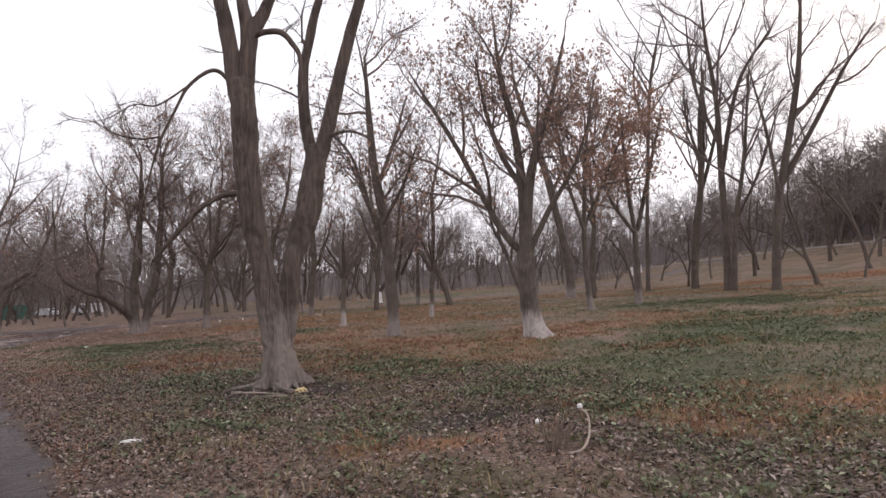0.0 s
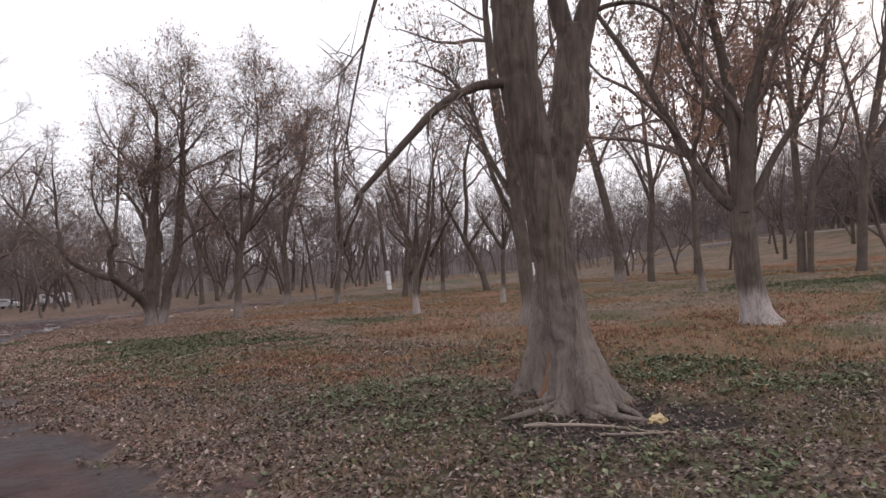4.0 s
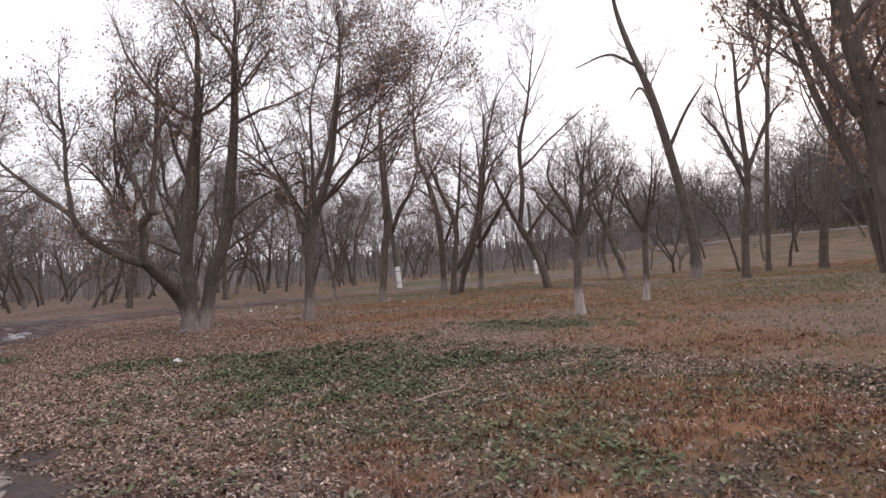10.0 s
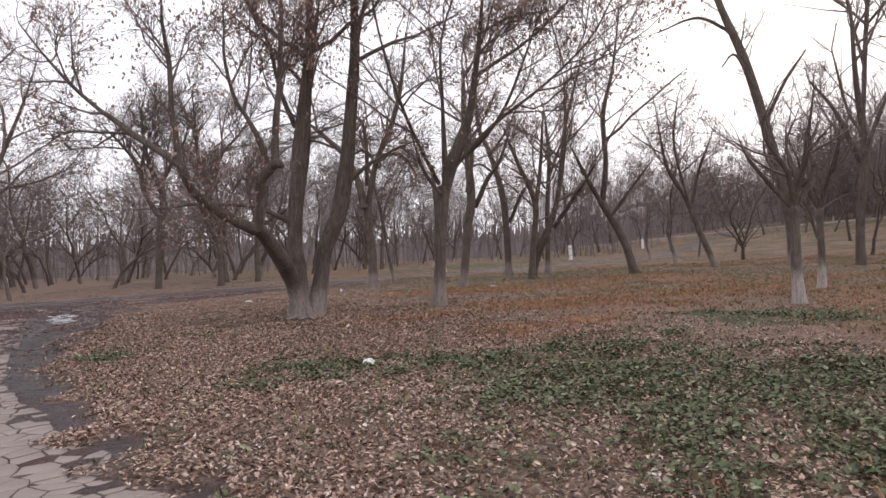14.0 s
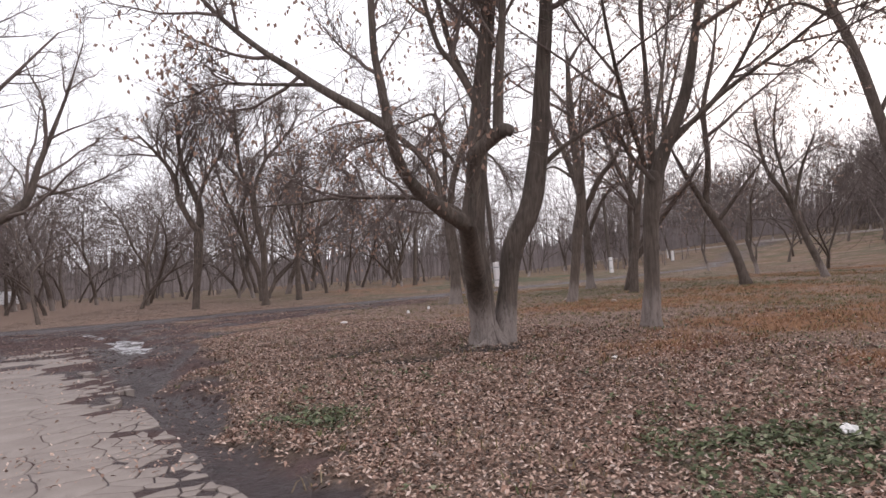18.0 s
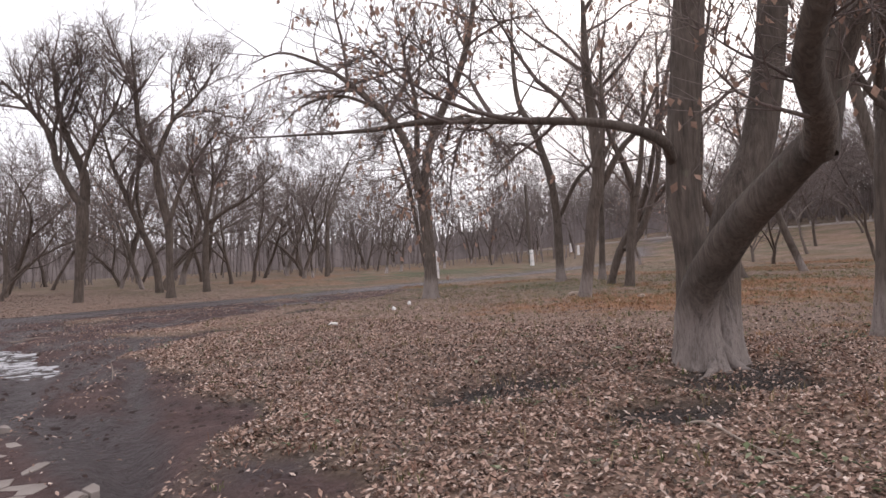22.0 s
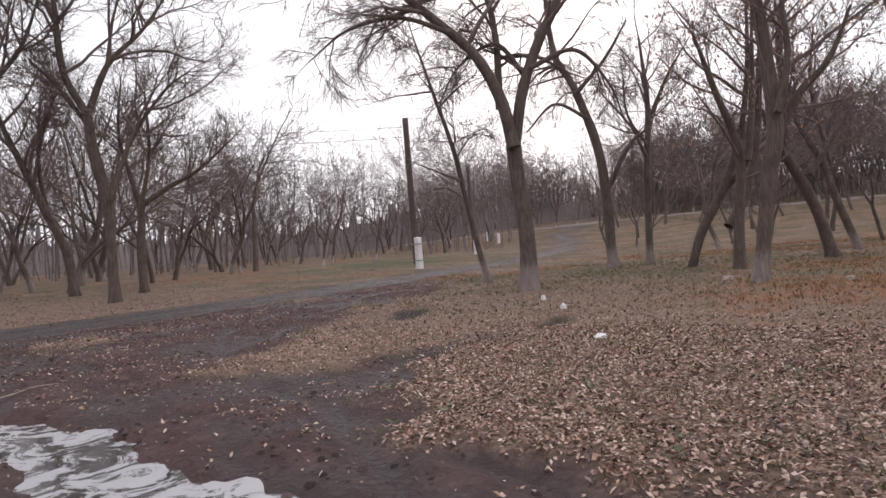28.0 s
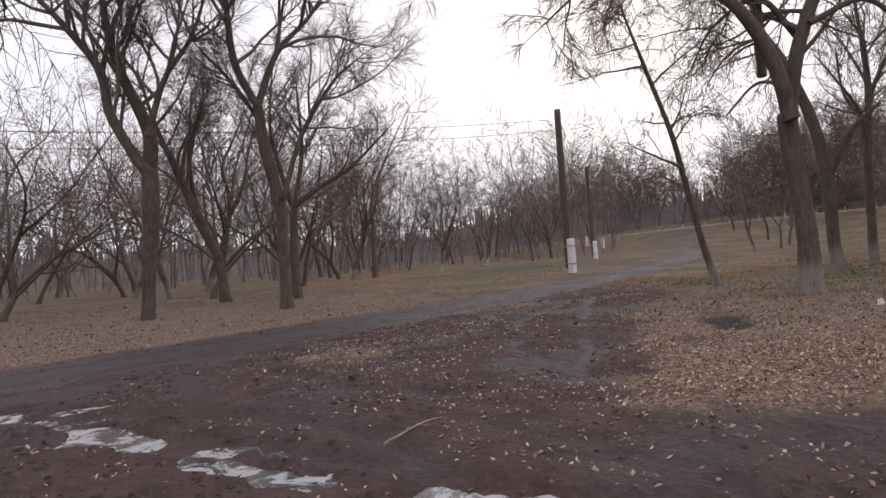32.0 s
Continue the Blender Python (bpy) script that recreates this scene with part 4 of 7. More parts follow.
tree(3.0, 18.0, [
     [(-0.09, 0.03, 0.00, 0.348), (-0.27, 0.09, 0.91, 0.264), (-0.32, 0.10, 2.07, 0.264), (-0.33, 0.11, 2.45, 0.264)],
     [(-0.31, 0.10, 2.39, 0.118), (-0.78, 0.25, 2.89, 0.104), (-1.31, 0.43, 3.88, 0.090), (-1.96, 0.64, 5.34, 0.076), (-2.78, 0.90, 6.91, 0.056), (-3.52, 1.15, 8.25, 0.021)],
     [(-0.32, 0.21, 2.47, 0.182), (-0.29, 0.20, 3.77, 0.154), (-0.36, 0.22, 5.11, 0.133), (-0.53, 0.28, 6.49, 0.098), (-0.80, 0.37, 7.93, 0.063), (-0.94, 0.41, 9.66, 0.028)],
     [(-0.33, 0.00, 2.44, 0.166), (-0.14, -0.06, 4.36, 0.138), (0.16, -0.16, 5.61, 0.104), (0.57, -0.29, 6.84, 0.069), (1.01, -0.43, 8.57, 0.028)],
     [(-0.26, 0.09, 2.38, 0.097), (0.39, -0.13, 3.66, 0.076), (1.11, -0.36, 4.83, 0.056), (1.63, -0.53, 6.26, 0.021)],
     [(-0.29, 0.30, 4.32, 0.091), (-0.81, 0.48, 5.35, 0.084), (-1.22, 0.61, 6.67, 0.063), (-1.49, 0.70, 8.44, 0.028)],
     ], "limewashed tree with many upright limbs and withered leaves", 41, bark=BARK_WHITE, detail=2, per=(9, 7, 6), leaves=5200, leaf_mat=DRY_LEAF, leaf_size=0.10, low=0.75)
tree(-1.5, 21.6, [
     [(0.09, -0.04, -0.11, 0.233), (0.08, -0.04, 0.90, 0.181), (0.00, -0.00, 2.18, 0.181), (-0.12, 0.06, 3.86, 0.168), (-0.42, 0.20, 5.71, 0.142), (-0.56, 0.26, 7.44, 0.116), (-0.68, 0.31, 9.87, 0.039)],
     [(-0.06, 0.03, 3.21, 0.084), (-0.74, 0.34, 4.68, 0.071), (-1.18, 0.55, 6.17, 0.052), (-1.76, 0.82, 7.03, 0.039), (-2.61, 1.21, 7.60, 0.019)],
     [(0.20, 0.35, 1.03, 0.100), (-0.11, 0.49, 2.75, 0.086), (-0.61, 0.72, 4.24, 0.066), (-1.05, 0.93, 6.17, 0.033)],
     [(-0.19, -0.24, 3.80, 0.070), (0.62, -0.62, 5.13, 0.051), (1.10, -0.84, 6.35, 0.025)],
     [(-0.25, 0.45, 5.53, 0.073), (0.25, 0.22, 6.69, 0.059), (0.76, -0.02, 8.24, 0.026)],
     ], "slender tree with faded limewash and a few withered leaves", 42, bark=BARK_LIME, detail=2, per=(9, 7, 6), leaves=2600, leaf_size=0.10, low=0.4)
tree(-4.6, 47.5, [
     [(-0.02, 0.01, -0.02, 0.187), (0.09, -0.02, 1.50, 0.172)],
     [(0.09, -0.02, 1.44, 0.158), (0.26, -0.07, 3.80, 0.144), (-0.50, 0.13, 5.86, 0.100), (-1.14, 0.30, 7.64, 0.043)],
     [(0.22, 0.46, 1.46, 0.160), (0.90, 0.28, 2.37, 0.146), (1.55, 0.11, 4.40, 0.117), (1.96, -0.00, 7.64, 0.087), (2.80, -0.23, 10.90, 0.044)],
     [(0.14, -0.45, 3.47, 0.113), (0.40, -0.52, 5.18, 0.099), (0.66, -0.59, 8.35, 0.043)],
     ], "small forked fruit tree with twisting bare limbs", 43, per=(8, 7, 6), leaves=900, leaf_size=0.12, low=0.8)
tree(0.8, 47.5, [
     [(0.08, -0.04, -0.02, 0.212), (-0.47, 0.20, 1.83, 0.197), (-1.36, 0.59, 3.69, 0.197)],
     [(-1.36, 0.59, 3.63, 0.121), (-2.13, 0.92, 5.27, 0.106), (-2.69, 1.16, 6.69, 0.045)],
     [(-1.25, 0.87, 3.66, 0.168), (-1.02, 0.77, 5.86, 0.137), (-1.06, 0.79, 8.34, 0.122), (-0.54, 0.56, 10.79, 0.076), (-0.14, 0.39, 13.88, 0.030)],
     [(-1.15, -0.05, 3.02, 0.104), (-0.14, -0.48, 4.46, 0.075), (0.77, -0.88, 5.74, 0.030)],
     ], "leaning dark tree forking into bare limbs", 44, per=(9, 7, 6), low=0.8)
tree(6.3, 49.5, [
     [(0.14, -0.08, 0.07, 0.169), (-0.48, 0.27, 1.95, 0.169), (-1.09, 0.62, 3.99, 0.136), (-1.88, 1.07, 5.74, 0.102), (-2.21, 1.26, 8.14, 0.051)],
     [(-0.61, 0.92, 3.18, 0.103), (-0.23, 0.71, 5.35, 0.086), (0.42, 0.34, 7.32, 0.034)],
     [(-1.20, 0.11, 3.60, 0.084), (-1.76, 0.43, 6.97, 0.067), (-1.51, 0.28, 9.62, 0.033)],
     ], "leaning thin tree with limewashed foot and sparse leaves", 45, bark=BARK_LIME, per=(9, 7, 6), leaves=900, leaf_size=0.12, low=0.6)
tree(-8.7, 44.1, [
     [(-0.04, 0.05, -0.00, 0.188), (0.11, -0.12, 1.28, 0.172), (0.23, -0.25, 2.64, 0.188), (0.37, -0.41, 3.86, 0.188), (0.28, -0.31, 5.84, 0.156), (0.20, -0.22, 7.29, 0.141), (0.19, -0.21, 9.45, 0.063)],
     [(0.58, -0.19, 3.49, 0.119), (1.04, -0.71, 4.63, 0.095), (1.47, -1.18, 5.32, 0.071), (1.84, -1.59, 6.56, 0.032)],
     [(0.16, -0.62, 4.07, 0.100), (0.35, -0.84, 5.38, 0.077), (0.33, -0.81, 7.04, 0.046), (0.49, -0.99, 8.63, 0.023)],
     ], "tall bare tree with pale limewashed foot beside a leaning tree", 46, bark=BARK_LIME, detail=2, per=(9, 7, 6), leaves=900, leaf_size=0.09, low=0.5)
tree(-4.0, 50.2, [
     [(0.16, -0.21, -0.12, 0.118), (0.43, -0.56, 1.23, 0.172), (0.87, -1.12, 2.57, 0.150), (1.31, -1.70, 4.46, 0.107), (1.57, -2.03, 7.15, 0.075), (1.62, -2.10, 10.28, 0.032)],
     [(1.22, -0.93, 2.64, 0.120), (1.79, -1.66, 3.70, 0.109), (2.36, -2.41, 4.78, 0.076), (2.81, -2.99, 5.65, 0.033)],
     ], "dark tree leaning strongly, forked halfway up", 47, detail=2, per=(9, 7, 6), low=0.5, leaves=500, leaf_size=0.09)
tree(-12.3, 48.4, [
     [(-0.07, 0.04, 0.03, 0.265), (-0.05, 0.03, 1.44, 0.215), (-0.17, 0.10, 2.92, 0.198), (-0.24, 0.14, 4.01, 0.231)],
     [(-0.42, -0.10, 3.91, 0.179), (-0.66, 0.04, 5.22, 0.163), (-1.21, 0.37, 6.46, 0.138), (-2.15, 0.93, 7.53, 0.114), (-2.98, 1.43, 8.34, 0.081), (-3.77, 1.90, 8.91, 0.065), (-4.89, 2.58, 9.37, 0.041), (-6.01, 3.24, 9.02, 0.016)],
     [(-0.21, 0.13, 3.95, 0.165), (0.06, -0.04, 5.55, 0.149), (0.49, -0.29, 6.82, 0.141), (0.97, -0.58, 7.92, 0.132), (1.43, -0.85, 9.68, 0.099), (1.73, -1.04, 12.33, 0.041)],
     [(-0.21, 0.71, 5.14, 0.110), (-0.21, 0.71, 7.13, 0.093), (-0.51, 0.89, 8.54, 0.068), (-1.49, 1.47, 8.38, 0.042), (-2.56, 2.12, 8.11, 0.025)],
     [(-1.83, 0.51, 7.01, 0.072), (-2.95, 1.18, 7.48, 0.056), (-4.14, 1.89, 7.24, 0.040), (-5.09, 2.46, 6.43, 0.016)],
     [(0.34, 0.15, 5.94, 0.076), (-0.34, 0.55, 6.90, 0.059), (-1.24, 1.09, 6.34, 0.034), (-1.74, 1.39, 5.37, 0.017)],
     [(0.13, -0.31, 6.05, 0.074), (1.17, -0.94, 6.47, 0.057), (1.91, -1.37, 5.56, 0.033), (2.23, -1.57, 4.55, 0.016)],
     ], "broad bare tree with arching limbs and drooping twigs", 48, bark=BARK_LIME, detail=2, per=(11, 8, 7), rise=(-0.03, -0.10, -0.16), spread=(55, 50, 40), low=0.85, size=(0.42, 0.5, 0.9))
tree(-11.0, 52.4, [
     [(0.03, -0.02, 0.20, 0.112), (-0.16, 0.11, 1.10, 0.093), (-0.45, 0.33, 2.99, 0.084), (-0.69, 0.51, 4.51, 0.074), (-1.15, 0.84, 6.43, 0.056), (-1.47, 1.08, 7.79, 0.037), (-1.73, 1.27, 8.95, 0.019)],
     [(-0.35, 0.30, 2.79, 0.026), (-0.95, 0.80, 3.3, 0.018), (-1.6, 1.3, 3.1, 0.010)],
     [(-0.68, 0.45, 4.26, 0.027), (-0.16, 0.05, 5.0, 0.018), (0.35, -0.44, 4.8, 0.010)],
     ], "slim leaning tree with horizontal side twigs", 49, bark=BARK_LIME, detail=2, per=(16, 8, 6), rise=(0.0, -0.08, -0.12), spread=(70, 50, 45), low=0.3, size=(0.26, 0.5, 0.7))
tree(-4.25, 53.4, [
     [(0.05, -0.05, 0.25, 0.231), (0.02, -0.02, 0.97, 0.196), (-0.02, 0.03, 2.99, 0.196), (-0.20, 0.21, 5.04, 0.185), (-0.72, 0.76, 7.40, 0.150), (-1.20, 1.27, 8.86, 0.127), (-1.35, 1.43, 11.21, 0.092), (-1.33, 1.41, 13.78, 0.035)],
     [(0.24, 0.18, 3.13, 0.105), (0.83, -0.44, 4.75, 0.093), (1.44, -1.09, 5.56, 0.047)],
     [(-0.86, 0.48, 7.08, 0.091), (-0.07, -0.36, 8.28, 0.069), (0.57, -1.04, 9.71, 0.034)],
     [(-0.53, 0.27, 6.04, 0.080), (-1.41, 1.21, 6.75, 0.057), (-2.23, 2.07, 5.74, 0.034)],
     ], "tall leaning dark tree with drooping bare twigs", 50, bark=BARK_LIME, detail=2, per=(11, 8, 6), rise=(-0.04, -0.08, -0.12), spread=(65, 50, 40), low=0.3, size=(0.25, 0.5, 0.8))
tree(-1.8, 53.7, [
     [(0.05, -0.06, 0.33, 0.174), (0.07, -0.08, 1.56, 0.149), (0.11, -0.13, 3.93, 0.137), (0.24, -0.28, 6.76, 0.112), (0.12, -0.15, 9.66, 0.050)],
     [(0.35, -0.10, 5.98, 0.088), (0.94, -0.80, 7.89, 0.063), (1.57, -1.53, 9.41, 0.025)],
     [(-0.06, -0.39, 5.06, 0.061), (-0.51, 0.14, 6.32, 0.049), (-0.60, 0.24, 8.01, 0.025)],
     ], "straight slender bare tree with ascending branches", 51, bark=BARK_LIME, per=(9, 7, 6), low=0.4)
tree(-25.3, 61.6, [
     [(-0.36, 0.01, -0.10, 0.178), (-0.27, 0.01, 1.55, 0.218), (-0.14, 0.00, 3.36, 0.277), (-0.14, 0.00, 4.74, 0.277)],
     [(-0.19, 0.00, 4.74, 0.198), (-0.61, 0.01, 5.37, 0.168), (-1.22, 0.03, 6.63, 0.158), (-1.50, 0.03, 8.07, 0.139), (-2.47, 0.06, 9.43, 0.099), (-3.50, 0.08, 10.56, 0.049)],
     [(-0.12, 0.40, 4.81, 0.242), (-0.13, 0.40, 6.22, 0.211), (-0.86, 0.42, 8.06, 0.161), (-1.23, 0.43, 9.52, 0.131), (-1.48, 0.43, 11.93, 0.070)],
     [(-0.15, -0.40, 5.85, 0.107), (0.38, -0.41, 7.71, 0.088), (1.29, -0.43, 9.28, 0.068), (1.90, -0.44, 11.27, 0.029)],
     [(-1.43, 0.23, 7.95, 0.090), (-1.05, 0.22, 9.65, 0.070), (-0.15, 0.20, 11.65, 0.030)],
     ], "large dark tree forking into two heavy bare limbs", 52, detail=2, per=(13, 9, 7), size=(0.6, 0.5, 0.9), low=0.85)
tree(-21.6, 60.4, [
     [(0.12, -0.01, 0.02, 0.198), (0.06, -0.01, 2.01, 0.165), (0.03, -0.00, 3.59, 0.198), (-0.36, 0.03, 5.36, 0.187), (-0.53, 0.05, 6.83, 0.176)],
     [(-0.54, 0.05, 6.77, 0.132), (-1.21, 0.10, 8.24, 0.121), (-1.39, 0.12, 10.37, 0.088), (-1.58, 0.13, 12.69, 0.033)],
     [(-0.50, 0.34, 6.80, 0.133), (0.21, 0.28, 8.67, 0.100), (1.36, 0.19, 10.04, 0.067), (2.37, 0.10, 11.65, 0.033)],
     [(0.09, -0.31, 3.65, 0.098), (0.78, -0.37, 5.75, 0.076), (1.94, -0.47, 7.64, 0.054), (2.93, -0.55, 8.56, 0.022)],
     [(-0.43, 0.34, 6.31, 0.078), (-1.22, 0.40, 7.54, 0.067), (-2.18, 0.49, 8.63, 0.033)],
     ], "dark crooked tree with a wide bare crown", 53, detail=2, per=(13, 9, 7), size=(0.6, 0.5, 0.9), low=0.7)
tree(-20.0, 66.3, [
     [(0.14, -0.02, 0.22, 0.190), (0.09, -0.01, 2.08, 0.190), (0.18, -0.02, 4.02, 0.163)],
     [(0.18, -0.02, 3.94, 0.136), (1.20, -0.14, 4.70, 0.109), (2.65, -0.32, 5.61, 0.081), (4.45, -0.54, 7.38, 0.027)],
     [(0.17, 0.28, 3.98, 0.123), (-0.21, 0.33, 5.35, 0.096), (-0.60, 0.37, 7.34, 0.069), (-0.40, 0.35, 9.87, 0.027)],
     [(0.14, -0.32, 3.96, 0.108), (0.53, -0.37, 6.27, 0.081), (0.44, -0.36, 9.01, 0.040)],
     ], "short-trunked tree with one long limb reaching sideways", 54, detail=2, per=(13, 9, 7), low=0.8)
tree(-22.7, 68.6, [
     [(0.26, -0.01, -0.09, 0.217), (-0.05, 0.00, 2.02, 0.188), (-0.75, 0.02, 3.79, 0.174), (-1.64, 0.05, 6.01, 0.145), (-2.31, 0.07, 7.70, 0.101), (-2.95, 0.09, 10.08, 0.043)],
     [(-0.65, 0.32, 3.57, 0.117), (-1.01, 0.33, 6.08, 0.088), (-0.81, 0.33, 9.39, 0.029)],
     [(-1.25, -0.26, 4.99, 0.086), (-0.76, -0.28, 7.49, 0.057), (-0.05, -0.30, 9.81, 0.029)],
     ], "leaning dark tree with a bare one-sided crown", 55, detail=2, per=(13, 9, 7), low=0.5)
tree(-14.85, 31.9, [
     [(0.02, 0.01, -0.13, 0.285), (-0.15, -0.06, 0.69, 0.207), (-0.40, -0.82, 1.37, 0.178), (-0.74, -2.07, 1.99, 0.151)],
     [(-0.79, -2.16, 1.96, 0.121), (-1.13, -2.47, 2.11, 0.105), (-1.54, -2.75, 2.37, 0.090), (-1.80, -3.09, 2.64, 0.076), (-1.96, -3.35, 3.06, 0.070)],
     [(-1.95, -3.36, 3.03, 0.064), (-2.02, -3.33, 3.55, 0.055), (-2.10, -3.31, 4.05, 0.046), (-2.14, -3.29, 4.93, 0.026)],
     [(-1.96, -3.35, 3.06, 0.067), (-2.29, -3.24, 3.30, 0.061), (-2.80, -3.07, 3.65, 0.055), (-3.15, -2.96, 3.93, 0.046), (-3.50, -2.84, 4.19, 0.038), (-4.04, -2.66, 4.69, 0.017)],
     [(-0.78, -2.17, 1.93, 0.121), (-0.67, -2.20, 2.44, 0.110), (-0.65, -2.42, 2.89, 0.107), (-0.47, -2.58, 3.10, 0.106), (-0.31, -2.74, 3.19, 0.098), (-0.20, -2.78, 3.14, 0.067)],
     [(-0.48, -2.58, 3.17, 0.061), (-0.70, -2.51, 3.78, 0.051), (-0.94, -2.43, 4.23, 0.044), (-1.13, -2.36, 4.54, 0.038), (-1.33, -2.30, 5.36, 0.017)],
     [(-0.37, -2.62, 3.19, 0.079), (-0.32, -2.64, 4.03, 0.068), (-0.24, -2.66, 4.88, 0.051), (-0.19, -2.68, 6.04, 0.024)],
     [(0.24, 0.05, -0.03, 0.215), (0.43, 0.17, 1.03, 0.177), (0.55, 0.13, 1.77, 0.187), (0.90, 0.02, 2.59, 0.187), (1.09, -0.05, 3.80, 0.168), (1.21, -0.09, 5.13, 0.145), (1.31, -0.12, 6.29, 0.117), (1.34, -0.13, 8.37, 0.047)],
     [(1.11, -0.05, 3.22, 0.051), (1.61, -0.22, 3.62, 0.042), (2.32, -0.46, 3.99, 0.023), (2.84, -0.63, 4.14, 0.009)],
     [(-0.06, 0.03, -0.02, 0.225), (-0.08, 0.03, 1.06, 0.185), (-0.16, 0.05, 1.97, 0.177), (-0.07, 0.02, 3.35, 0.177), (0.06, -0.02, 4.74, 0.156), (0.24, -0.08, 6.25, 0.115), (0.28, -0.10, 7.99, 0.047)],
     [(-0.28, 0.05, 2.28, 0.062), (-0.62, -0.18, 2.46, 0.055), (-1.05, 0.10, 2.66, 0.046), (-1.67, 0.52, 2.76, 0.041), (-2.65, 1.20, 2.86, 0.035), (-3.30, 1.66, 2.83, 0.024), (-4.30, 2.35, 2.86, 0.010)],
     [(-2.89, -3.04, 3.69, 0.026), (-3.51, -2.84, 3.75, 0.020), (-4.06, -2.65, 3.80, 0.014), (-4.67, -2.45, 3.60, 0.006)],
     [(-0.11, 0.04, 4.56, 0.068), (-0.42, 0.14, 5.34, 0.054), (-0.65, 0.22, 6.33, 0.027)],
     [(-0.01, 0.32, 2.93, 0.075), (0.15, 0.16, 4.04, 0.069), (0.21, 0.03, 5.14, 0.064), (0.27, -0.09, 6.04, 0.050)],
     ], "big many-stemmed tree with a sawn-off stub and low limbs", 56, bark=BARK_LIME, detail=2, sides=14, roots=5, per=(10, 8, 7), low=0.55, leaves=9500, leaf_size=0.068, size=(0.36, 0.45, 0.7), taller=1.4)
tree(-11.6, 32.3, [
     [(0.01, -0.01, -0.07, 0.180), (0.07, -0.04, 1.03, 0.143), (0.10, -0.06, 2.03, 0.148), (0.19, -0.12, 2.93, 0.191)],
     [(0.22, -0.14, 2.91, 0.138), (0.37, -0.24, 3.41, 0.127), (0.75, -0.47, 4.46, 0.106), (0.97, -0.62, 5.74, 0.074), (1.13, -0.71, 7.13, 0.026)],
     [(0.27, 0.07, 2.95, 0.097), (0.27, 0.07, 3.90, 0.070), (0.25, 0.08, 5.16, 0.048), (0.26, 0.07, 6.76, 0.016)],
     [(0.09, -0.29, 2.80, 0.052), (-0.29, -0.05, 3.45, 0.042), (-0.57, 0.12, 4.42, 0.021)],
     [(0.58, -0.13, 3.65, 0.065), (1.16, -0.49, 4.16, 0.048), (1.65, -0.81, 4.88, 0.022)],
     [(0.30, -0.10, 3.30, 0.060), (1.20, -0.90, 4.30, 0.045), (2.40, -1.60, 5.20, 0.030), (3.40, -2.00, 6.20, 0.012)],
     [(0.10, 0.00, 3.10, 0.050), (-0.70, -0.80, 4.40, 0.040), (-1.30, -1.50, 5.80, 0.025), (-1.60, -2.00, 7.20, 0.010)],
     [(0.30, 0.10, 3.60, 0.050), (1.00, 0.90, 5.00, 0.040), (1.60, 1.60, 6.40, 0.020), (2.00, 2.00, 7.60, 0.010)],
     ], "forked tree with rough dark bark and clinging brown leaves", 57, bark=BARK_LIME, detail=2, per=(12, 10, 7), leaves=9500, leaf_size=0.08, low=0.5, taller=2.4)
tree(9.64, 47.3, [
     [(0.02, -0.01, 0.03, 0.345), (-0.08, 0.05, 2.31, 0.294), (-0.65, 0.40, 5.98, 0.259), (-1.58, 0.97, 10.81, 0.242), (-2.62, 1.61, 14.44, 0.190), (-3.19, 1.96, 17.00, 0.121), (-3.34, 2.05, 19.49, 0.052)],
     [(-2.15, 1.67, 13.09, 0.104), (-3.51, 2.51, 14.07, 0.070), (-5.30, 3.61, 13.57, 0.035)],
     [(-1.52, 0.58, 9.69, 0.103), (-2.23, 1.02, 11.50, 0.069), (-2.81, 1.38, 10.93, 0.034)],
     [(-0.95, 0.59, 7.69, 0.121), (-0.03, 0.02, 9.86, 0.086), (0.84, -0.51, 11.35, 0.035)],
     ], "very tall slanting tree with short sparse side branches", 58, bark=BARK_LIME, per=(11, 7, 5), rise=(0.05, 0.02, 0.0), spread=(65, 50, 45), size=(0.13, 0.5, 0.9), low=0.35)
tree(18.8, 41.0, [
     [(-0.02, 0.01, 0.07, 0.175), (0.14, -0.06, 2.95, 0.175), (0.40, -0.18, 5.06, 0.136), (0.97, -0.45, 8.58, 0.116), (1.58, -0.72, 14.28, 0.058)],
     [(0.47, 0.12, 4.56, 0.098), (1.92, -0.55, 7.81, 0.078), (2.98, -1.03, 11.24, 0.039)],
     ], "thin dark young tree on the grassy rise", 59, per=(9, 7, 5), low=0.4)
